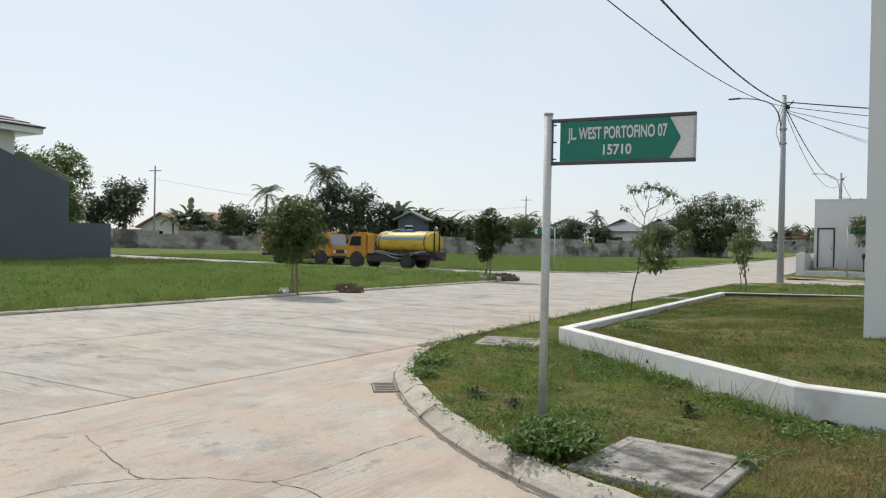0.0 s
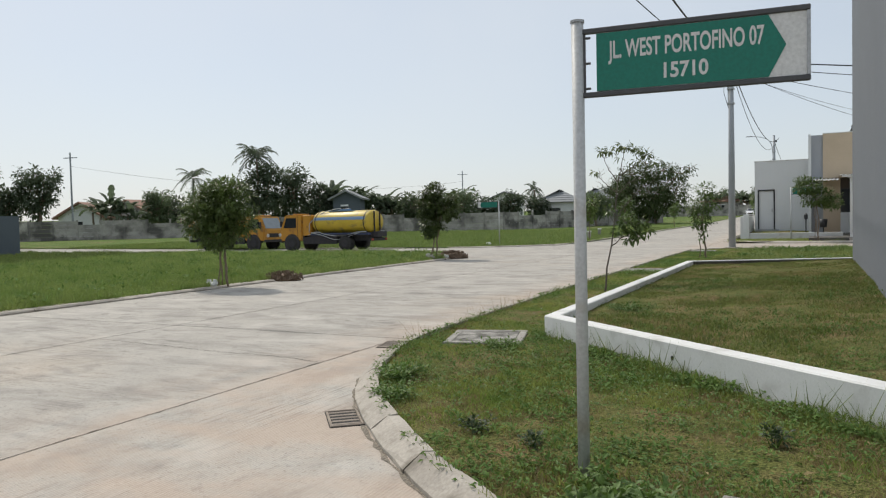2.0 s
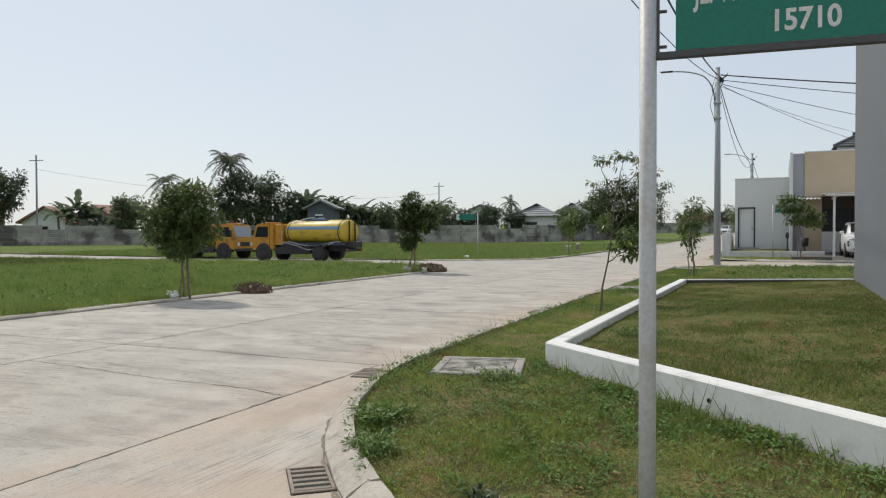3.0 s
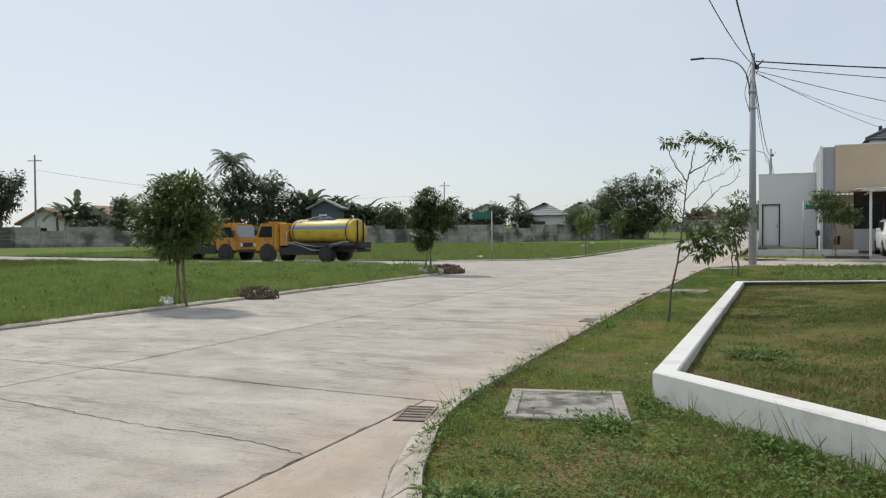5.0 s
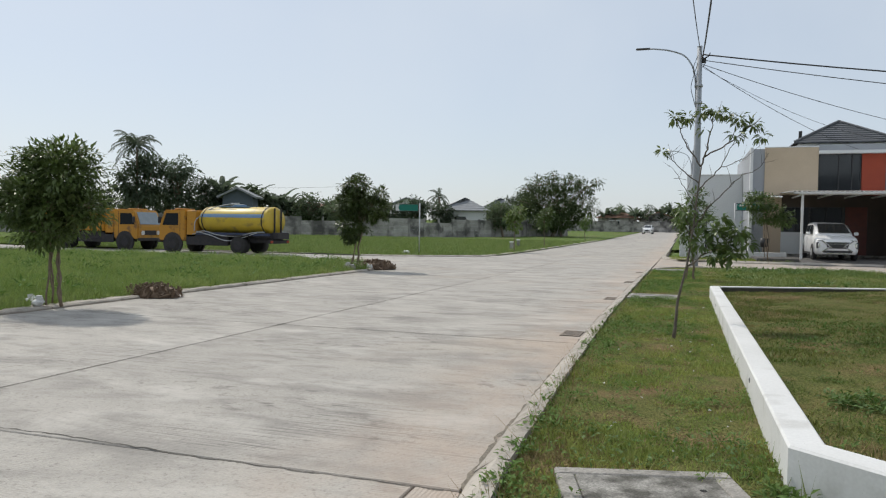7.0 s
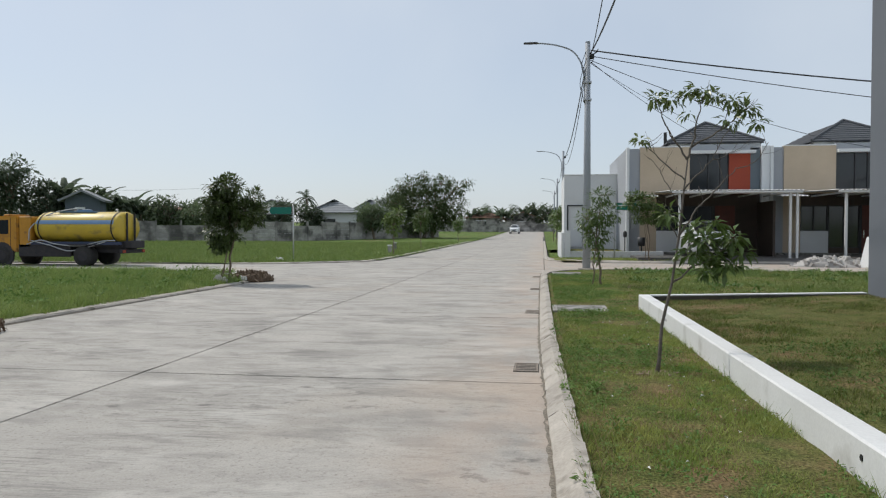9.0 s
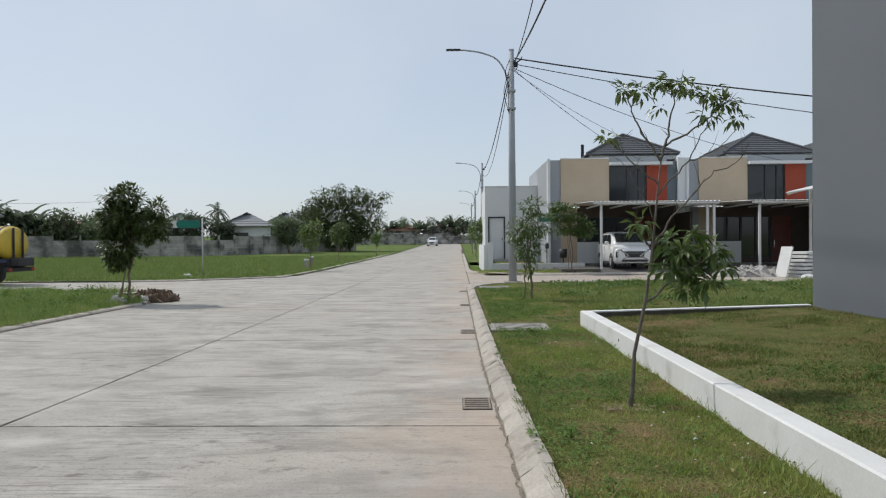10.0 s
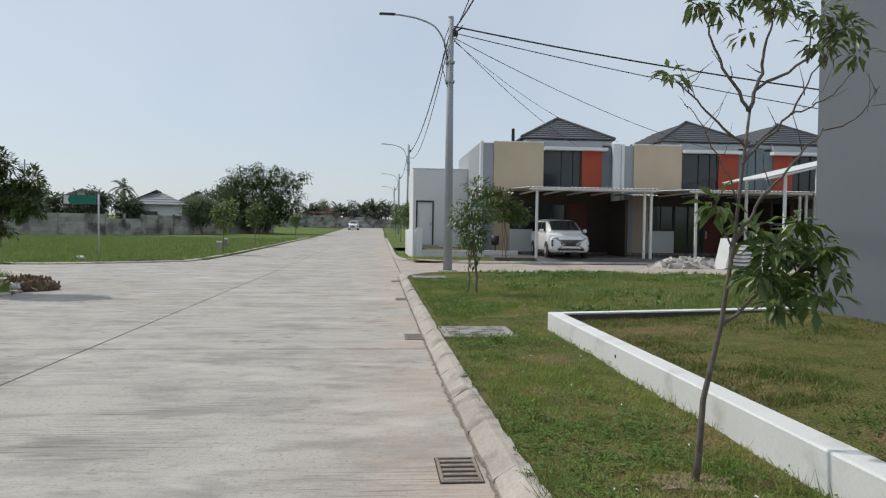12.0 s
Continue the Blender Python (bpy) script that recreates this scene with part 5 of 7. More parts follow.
def frond_plant(bearing, d, h, seed, label, kind="palm", count=16):
    """A coconut palm or a banana clump: trunk and arching fronds of paired leaflets."""
    x, y = far_at(bearing, d)
    rng = random.Random(seed)
    t = thing("palm_tree" if kind == "palm" else "banana_plant", (x, y, rise(x, y)), 0, label, "palm" if kind == "palm" else "banana plant", "trees beyond the wall")
    heads = [(0, 0, h * 0.78)] if kind == "palm" else [(rng.uniform(-1.6, 1.6), rng.uniform(-1.0, 1.0), h * rng.uniform(0.35, 0.6)) for _ in range(5)]
    b = None
    verts, faces = [], []
    for hx, hy, hz in heads:
        b = limb(rng, (hx * 0.8, hy, -0.2), (hx, hy, hz), 0.16 if kind == "palm" else 0.14, 0.11, b, 0.02)
        n = count if kind == "palm" else 8
        for k in range(n):
            a = 2 * math.pi * k / n + rng.uniform(-0.2, 0.2)
            L = (min(2.9, h * 0.27) if kind == "palm" else h * 0.42) * rng.uniform(0.8, 1.15)
            up = rng.uniform(-0.2, 1.5) if kind == "palm" else rng.uniform(0.7, 1.9)
            out = Vector((math.cos(a), math.sin(a), 0))
            side = Vector((-out.y, out.x, 0))
            J = 18 if kind == "palm" else 9
            spine = [Vector((hx, hy, hz)) + out * (L * s) + Vector((0, 0, L * (up * s - 0.95 * s * s))) for s in [j / J for j in range(J + 1)]]
            for j in range(1, J):
                p, q = spine[j], spine[j + 1]
                if kind == "palm":
                    w = L * 0.24 * (1.05 - abs(j / J - 0.4)) * rng.uniform(0.7, 1.1)
                else:
                    w = L * 0.13 * (1 - abs(j / J - 0.45) ** 2 * 2.5) * rng.uniform(0.75, 1.1)
                for s in (-1, 1):
                    i = len(verts)
                    if kind == "palm":
                        verts += [p, q, q + (q - p) * 1.2 + side * s * w + Vector((0, 0, -w * rng.uniform(0.3, 0.9)))]
                        faces.append((i, i + 1, i + 2))
                    else:
                        verts += [p, q, q + side * s * w + Vector((0, 0, -w * 0.35)), p + side * s * w * 1.02 + Vector((0, 0, -w * 0.35))]
                        faces.append((i, i + 1, i + 2, i + 3))
    part("trunk", b, M["bark"], t, "", True)
    array_part("fronds", verts, faces, M["leaf_far_haze_dark"], t, "arching green fronds", "stuff")
    return t


# the big trees that stand out
x, y = far_at(9.75, 102)
tree((x, y, rise(x, y)), 101, "broad dense feathery tree beside the panel wall",
     [((0, 0, 4.2), (4.6, 4.0, 3.2)), ((-3.6, 0.5, 4.4), (2.4, 2.4, 2.3)), ((3.4, 0.5, 3.9), (2.5, 2.4, 2.6)), ((-1.8, 0, 7.0), (2.8, 2.5, 1.6)), ((1.6, 0, 7.2), (2.8, 2.5, 1.5)), ((4.0, 0, 6.7), (1.9, 1.8, 1.2)), ((-3.9, 0, 6.4), (1.5, 1.4, 1.0)), ((0, 0, 2.0), (3.8, 3.0, 1.6)), ((5.4, 0, 7.4), (1.1, 1.0, 0.7)), ((-0.4, 0, 8.3), (1.3, 1.2, 0.7))],
     15000, 0.42, "leaf_bamboo", 0.16, 3, 0.34, 0.7, group="trees beyond the wall", twig=True)
far_tree(12.3, 116, 7.6, 7.0, 103, "dark tree behind the panel wall", "leaf_far_haze_dark", 1400)
far_tree(40.3, 98, 10.5, 9.0, 104, "tall dark tree with layered branches behind the trucks", "leaf_far_haze_dark", 1500)
far_tree(37.6, 97, 9.2, 7.5, 105, "dark spreading tree behind the trucks", "leaf_far_haze_dark", 1300)
far_tree(35.6, 96, 8.0, 6.0, 106, "dark tree behind the trucks", "leaf_far_haze_dark", 1100)
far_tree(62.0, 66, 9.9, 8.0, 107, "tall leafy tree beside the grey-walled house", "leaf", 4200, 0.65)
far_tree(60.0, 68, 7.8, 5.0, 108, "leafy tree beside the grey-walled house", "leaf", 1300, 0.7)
far_tree(56.0, 92, 9.4, 6.5, 109, "dark round tree behind the wall", "leaf_far_haze_dark", 1700)
far_tree(57.6, 94, 7.0, 5.0, 110, "dark tree behind the wall", "leaf_far_haze_dark", 1100)
far_tree(48.0, 92, 6.2, 6.0, 111, "leafy tree behind the wall", "leaf_far_haze", 1100)
frond_plant(40.5, 97, 13.0, 120, "tall coconut palm above the trees", "palm", 30)
frond_plant(45.2, 98, 9.6, 121, "coconut palm behind the wall", "palm")
frond_plant(18.6, 104, 6.8, 122, "small coconut palm behind the wall", "palm")
frond_plant(43.6, 99, 8.6, 127, "coconut palm behind the wall", "palm")
for k, (bb, d, h) in enumerate(((51.4, 90, 6.0), (50.0, 90, 5.2), (33.0, 98, 7.2), (31.2, 98, 6.5), (34.6, 97, 7.8), (25.6, 100, 6.2), (29.5, 98, 5.4), (45.8, 94, 5.0), (23.8, 99, 5.4))):
    frond_plant(bb, d, h, 140 + k, "banana plants behind the wall", "banana")
rng = random.Random(21)
for k in range(17):
    bb = 47.0 - k * 2.05
    if abs(bb - 16.6) < 1.4:
        bb -= 2.6
    far_tree(bb, rng.uniform(95, 108), rng.uniform(4.6, 6.6), rng.uniform(5.0, 7.5), 160 + k, "low leafy tree behind the wall", rng.choice(("leaf_far_haze", "leaf_far_haze_dark")), 800)
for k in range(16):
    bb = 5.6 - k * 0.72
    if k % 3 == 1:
        far_tree(bb, rng.uniform(182, 192), rng.uniform(5.5, 7.5), rng.uniform(5, 8), 190 + k, "leafy tree beyond the end of the road", "leaf_far_haze", 500)
    else:
        frond_plant(bb, rng.uniform(182, 190), rng.uniform(6.0, 7.6), 190 + k, "banana plants beyond the end of the road", "banana")


# ---- houses beyond the wall ----
def far_house(bearing, d, w, h, roof_h, roof, wall, turn, label, gable=True):
    x, y = far_at(bearing, d)
    t = thing("village_house", (x, y, rise(x, y)), turn, label, "house", "village houses beyond the wall")
    part("house_wall", box(-w / 2, w / 2, -w * 0.4, w * 0.4, -0.3, h), M[wall], t)
    if gable:
        b = bmesh.new()
        o = 0.6
        rows = [((-w / 2 - o, yy, h - 0.15), (0, yy, h + roof_h), (w / 2 + o, yy, h - 0.15), (w / 2 + o - 0.1, yy, h - 0.35), (0, yy, h + roof_h - 0.2), (-w / 2 - o + 0.1, yy, h - 0.35)) for yy in (-w * 0.4 - o, w * 0.4 + o)]
        A, B = [[b.verts.new(p) for p in r] for r in rows]
        b.faces.new(A)
        b.faces.new(B[::-1])
        for i in range(6):
            b.faces.new((A[i - 1], A[i], B[i], B[i - 1]))
        bmesh.ops.recalc_face_normals(b, faces=b.faces[:])
        part("roof", b, M[roof], t)
        part("gable_wall", prism([(-w / 2 + 0.1, h), (w / 2 - 0.1, h), (0, h + roof_h - 0.25)], -0.1, 0.1, None, pose(0, -w * 0.4 + 0.12, 0) @ Matrix.Rotation(radians(90), 4, "X") @ Matrix.Translation((0, 0, 0))), M[wall], t)
    else:
        hip_roof(t, -w / 2 - 0.6, w / 2 + 0.6, -w * 0.4 - 0.6, w * 0.4 + 0.6, h - 0.05, h + roof_h, roof, "", 6)
    win = part("window", box(-w * 0.2, w * 0.05, -w * 0.4 - 0.03, -w * 0.4 - 0.004, h * 0.35, h * 0.75), M["glass"], t)
    part("window_frame", box(-w * 0.22, w * 0.07, -w * 0.4 - 0.06, -w * 0.4 - 0.031, h * 0.75, h * 0.8), M["wallwhite"], win)
    return t


far_house(33.4, 93, 3.5, 4.5, 0.95, "roofgrey", "darkgrey", 20, "dark grey barn-like house above the trucks")
far_house(52.6, 104, 5.5, 2.7, 1.9, "rooffar", "wallwhite", 30, "white house with a red tiled gable")
far_house(48.9, 106, 7.0, 3.0, 1.9, "rooffar", "precast", 10, "house with a brown tiled roof")
far_house(16.6, 103, 6.0, 3.4, 1.8, "roofgrey", "wallwhite", 12, "pale house with a grey hip roof", False)
far_house(13.9, 112, 5.0, 3.8, 1.7, "roofgrey", "wallwhite", 12, "pale house with a grey hip roof", False)
far_house(20.8, 122, 4.5, 4.6, 1.0, "roofgrey", "wallwhite", 5, "white two-storey house between trees")
far_house(28.0, 118, 6.0, 3.2, 1.2, "rooffar", "precast", 8, "house with a rusty roof behind banana plants")
far_house(5.0, 186, 9.0, 3.2, 1.9, "rooffar", "precast", 4, "red-roofed house beyond the far wall", False)
far_house(2.0, 190, 9.0, 3.0, 1.8, "rooffar", "precast", 0, "red-roofed house beyond the far wall")
for bb, d, h in ((53.6, 97, 10.5), (24.4, 125, 9.5)):
    x, y = far_at(bb, d)
    up = thing("utility_pole", (x, y, rise(x, y)), 15, "thin utility pole beyond the wall", "utility pole")
    part("pole", tube([(0, 0, -0.2), (0, 0, h)], [0.13, 0.09], 8), M["concpole"], up)
    part("crossarm", box(-0.9, 0.9, -0.05, 0.05, h - 0.7, h - 0.6), M["concpole"], up)
back_pole = thing("utility_pole", (2.6, 62.0, 0.1), 0, "utility pole top showing behind the corner house", "utility pole")
part("pole", tube([(0, 0, -0.2), (0, 0, 8.3)], [0.15, 0.11], 8), M["cable"], back_pole)
part("insulator", tube([(0.0, -0.12, 8.0), (0.0, 0.12, 8.0)], 0.05, 8), M["cable"], back_pole)
xa, ya = far_at(53.6, 97)
xb, yb = far_at(24.4, 125)
cable((xa, ya, 9.2), (xb, yb, 8.4), 2.0, 0.014, "far power line above the trees")


# ---- vehicles ----
def wheel(parent, x, y, r, w, label="black tyre on a steel rim"):
    t = part("wheel", tube([(0, -w / 2, 0), (0, -w / 2 + 0.03, 0), (0, w / 2 - 0.03, 0), (0, w / 2, 0)], [r * 0.9, r, r, r * 0.9], 20), M["tyre"], parent, label, True)
    t.location = (x, y, r)
    s = -1 if y < 0 else 1
    part("rim", tube([(0, s * (w / 2 - 0.04), 0), (0, s * (w / 2 + 0.006), 0)], [r * 0.58, r * 0.5], 16), M["chassis"] if r > 0.35 else M["galv"], t, "dull rim")
    return t


def side_profile(pts, y0, y1, bevel=0.04, taper=0.0):
    """A solid from an outline in x, z, between two y; taper narrows its top."""
    b = bmesh.new()
    zs = [z for _, z in pts]
    lo, hi = min(zs), max(zs)
    k = lambda z: 1 - taper * (z - lo) / (hi - lo)
    c = (y0 + y1) / 2
    A = [b.verts.new((x, c + (y0 - c) * k(z), z)) for x, z in pts]
    B = [b.verts.new((x, c + (y1 - c) * k(z), z)) for x, z in pts]
    b.faces.new(A)
    b.faces.new(B[::-1])
    for i in range(len(pts)):
        b.faces.new((A[i - 1], A[i], B[i], B[i - 1]))
    bmesh.ops.recalc_face_normals(b, faces=b.faces[:])
    if bevel:
        bmesh.ops.bevel(b, geom=b.edges[:], offset=bevel, segments=2, affect="EDGES")
    return b


def truck(loc, rz, label, load):
    """A cab-over truck; local +x ahead, rear at x = 0, 6.1 m long."""
    t = thing("truck", loc, rz, label, "truck")
    P = lambda n, b, m, l="", parent=None, smooth=False: part(n, b, M[m], parent or t, l, smooth)
    cab = P("cab", side_profile([(4.62, 0.55), (6.10, 0.55), (6.12, 1.22), (5.80, 1.98), (4.62, 1.98)], -0.88, 0.88, 0.05), "truck", "yellow-orange cab")
    b = bmesh.new()
    F = [b.verts.new(p) for p in ((6.125, -0.74, 1.27), (6.125, 0.74, 1.27), (5.865, 0.70, 1.88), (5.865, -0.70, 1.88))]
    b.faces.new(F)
    P("windscreen", b, "windscreen", "windscreen coloured pale like reflected sky", cab)
    for s in (-1, 1):
        y = s * 0.884
        b = bmesh.new()
        F = [b.verts.new(p) for p in ((5.02, y, 1.26), (5.90, y, 1.26), (5.70, y, 1.82), (5.02, y, 1.82))]
        b.faces.new(F if s < 0 else F[::-1])
        P("side_window", b, "glass", "dark side window", cab)
        P("door_seam", box(4.92, 4.935, y - 0.004, y + 0.004, 0.7, 1.9), "chassis", "", cab)
        P("mirror", box(5.92, 6.0, s * 1.02 - 0.07, s * 1.02 + 0.07, 1.35, 1.65, 0.02), "chassis", "black mirror")
        P("headlight", tube([(6.10, s * 0.55, 0.85), (6.145, s * 0.55, 0.85)], 0.11, 12), "signwhite", "round headlight", cab)
        P("wheel_arch", tube([(5.32, s * 0.80, 0.42), (5.32, s * 0.905, 0.42)], 0.52, 18), "chassis", "dark wheel arch", cab)
        wheel(t, 5.32, s * 0.80, 0.40, 0.24)
        wheel(t, 1.75, s * 0.78, 0.40, 0.46, "twin black rear tyres")
    P("grille", box(6.10, 6.135, -0.42, 0.42, 0.74, 0.97, 0.01), "chassis", "black grille", cab)
    P("bumper", box(6.06, 6.18, -0.86, 0.86, 0.45, 0.60, 0.02), "chassis", "dark bumper")
    P("beacon_bar", box(5.2, 5.45, -0.6, 0.6, 1.99, 2.06, 0.02), "truck", "roof rack")
    for s in (-1, 1):
        P("chassis_rail", box(0.3, 5.8, s * 0.42 - 0.05, s * 0.42 + 0.05, 0.52, 0.74), "chassis", "black chassis rail")
        P("side_guard", box(2.35, 4.6, s * 0.82 - 0.04, s * 0.82 + 0.04, 0.36, 0.86, 0.02), "chassis", "black side skirt")
        P("mudguard", box(1.15, 2.35, s * 0.78 - 0.24, s * 0.78 + 0.24, 0.82, 0.86), "chassis")
    P("cab_box", box(4.08, 4.58, -0.86, 0.86, 0.72, 1.96, 0.03), "truck", "yellow-orange locker behind the cab")
    P("fuel_tank", tube([(3.0, -0.66, 0.56), (3.9, -0.66, 0.56)], 0.22, 12), "chassis", "black fuel tank", None, True)
    P("rear_bumper", box(0.18, 0.3, -0.85, 0.85, 0.50, 0.66, 0.02), "chassis")
    for s in (-1, 1):
        P("tail_light", box(0.15, 0.18, s * 0.7 - 0.09, s * 0.7 + 0.09, 0.53, 0.63), "red", "red tail light")
    if load == "tank":
        P("tank_cradle", box(0.3, 4.05, -0.62, 0.62, 0.74, 0.96), "chassis", "black tank cradle")
        for s in (-1, 1):
            P("walkway", box(0.3, 4.05, s * 0.78 - 0.12, s * 0.78 + 0.12, 0.84, 0.96), "railblue", "dark blue side rail")

        def ell(x0, x1, g, a0=0.0, a1=2 * math.pi, ends=True, n=36):
            b = bmesh.new()
            R = []
            xs = [(x0, 0.86), (x0 + 0.10, 0.97), (x0 + 0.16, 1.0), (x1 - 0.16, 1.0), (x1 - 0.10, 0.97), (x1, 0.86)] if ends else [(x0, 1.0), (x1, 1.0)]
            full = a1 - a0 > 6
            for x, k in xs:
                R.append([b.verts.new((x, math.cos(a0 + (a1 - a0) * i / n) * (0.86 + g) * k, 1.52 + math.sin(a0 + (a1 - a0) * i / n) * (0.64 + g) * k)) for i in range(n if full else n + 1)])
            m = len(R[0])
            for u, v in zip(R, R[1:]):
                for i in range(m if full else m - 1):
                    b.faces.new((u[i], u[(i + 1) % m], v[(i + 1) % m], v[i]))
            if ends and full:
                b.faces.new(R[0])
                b.faces.new(R[-1][::-1])
            bmesh.ops.recalc_face_normals(b, faces=b.faces[:])
            return b

        tank = P("tank", ell(0.35, 4.0, 0.0), "tank", "yellow elliptical water tank", None, True)
        P("tank_band", ell(0.55, 3.85, 0.006, radians(12), radians(27), False, 8), "tankblue", "faded blue stripe", tank, True)
        P("tank_band", ell(0.55, 3.85, 0.006, radians(153), radians(168), False, 8), "tankblue", "faded blue stripe", tank, True)
        for x in (0.6, 3.72):
            P("tank_strap", ell(x, x + 0.06, 0.012, 0, 2 * math.pi, False), "chassis", "dark strap", tank)
        P("hatch", tube([(2.3, 0, 2.1), (2.3, 0, 2.24)], 0.3, 16), "tankblue", "blue filling hatch", tank)
        P("top_walk", box(1.6, 3.2, -0.38, 0.38, 2.13, 2.17), "tankblue", "blue top walkway", tank)
        P("rear_pump", box(-0.02, 0.32, -0.5, 0.5, 0.70, 1.0, 0.03), "chassis", "black pump at the rear")
        P("ladder", box(0.26, 0.33, -0.3, -0.26, 0.9, 2.1), "chassis", "", tank)
        P("ladder", box(0.26, 0.33, 0.26, 0.30, 0.9, 2.1), "chassis", "", tank)
        for s in (-1, 1):
            y = s * 0.93
            for pts in ([(4.1, 1.0), (4.02, 1.55), (3.5, 2.05), (2.6, 2.26), (2.2, 2.24)], [(4.2, 0.85), (3.6, 1.02), (2.9, 0.86), (1.9, 0.80), (1.0, 0.98), (0.4, 1.02)], [(4.0, 1.0), (3.2, 0.82), (2.4, 0.60), (1.6, 0.74), (0.8, 0.98)]):
                q = spline(pts, 0.1)
                P("hose", tube([(v.x, y if v.y < 1.5 else y * (1 - 0.55 * min(1, (v.y - 1.5) / 0.7)), v.y) for v in q], 0.022, 6), "hose", "pale rubber hose", None, True)
    else:
        P("subframe", box(0.3, 4.05, -0.6, 0.6, 0.74, 0.92), "chassis")
        for y in (-0.95, 0.90):
            P("side_board", box(0.3, 4.0, y, y + 0.05, 0.92, 1.85), "truck", "yellow drop side")
            for x in (0.32, 1.05, 1.78, 2.5, 3.2, 3.9):
                P("rib", box(x, x + 0.08, y - 0.04 if y < 0 else y + 0.05, y if y < 0 else y + 0.09, 0.92, 1.85), "truck")
        P("bed", box(0.3, 4.0, -0.9, 0.9, 0.92, 0.97), "chassis", "dark load bed")
        P("headboard", box(4.0, 4.06, -0.95, 0.95, 0.92, 2.05), "truck", "yellow headboard")
        P("tailboard", box(0.25, 0.3, -0.95, 0.95, 0.92, 1.75), "truck", "yellow tailboard")
    return t


M["railblue"] = mat("rail_dark_blue", (0.03, 0.045, 0.10), (0.04, 0.05, 0.09), scale=5, rough=0.6, bump=0.1)
# sky reflection painted into the glass as a pale blue-grey base
M["windscreen"] = mat("windscreen", (0.22, 0.26, 0.29), (0.26, 0.30, 0.33), rough=0.12, bump=0)
truck((-22.1, 36.0, 0.0), 180, "yellow-orange tanker truck with a yellow water tank", "tank")
truck((-36.35, 37.0, 0.0), 0, "yellow-orange dump truck parked nose to nose with the tanker", "dump")


def loft(stations):
    """A closed hull through cross rings; a station is x and the (y, z) points of its right half, bottom to top."""
    b = bmesh.new()
    rings = [[b.verts.new((x, y, z)) for y, z in half] + [b.verts.new((x, -y, z)) for y, z in half[::-1]] for x, half in stations]
    n = len(rings[0])
    for r, q in zip(rings, rings[1:]):
        for i in range(n):
            b.faces.new((r[i], r[(i + 1) % n], q[(i + 1) % n], q[i]))
    b.faces.new(rings[0])
    b.faces.new(rings[-1][::-1])
    bmesh.ops.recalc_face_normals(b, faces=b.faces[:])
    return b


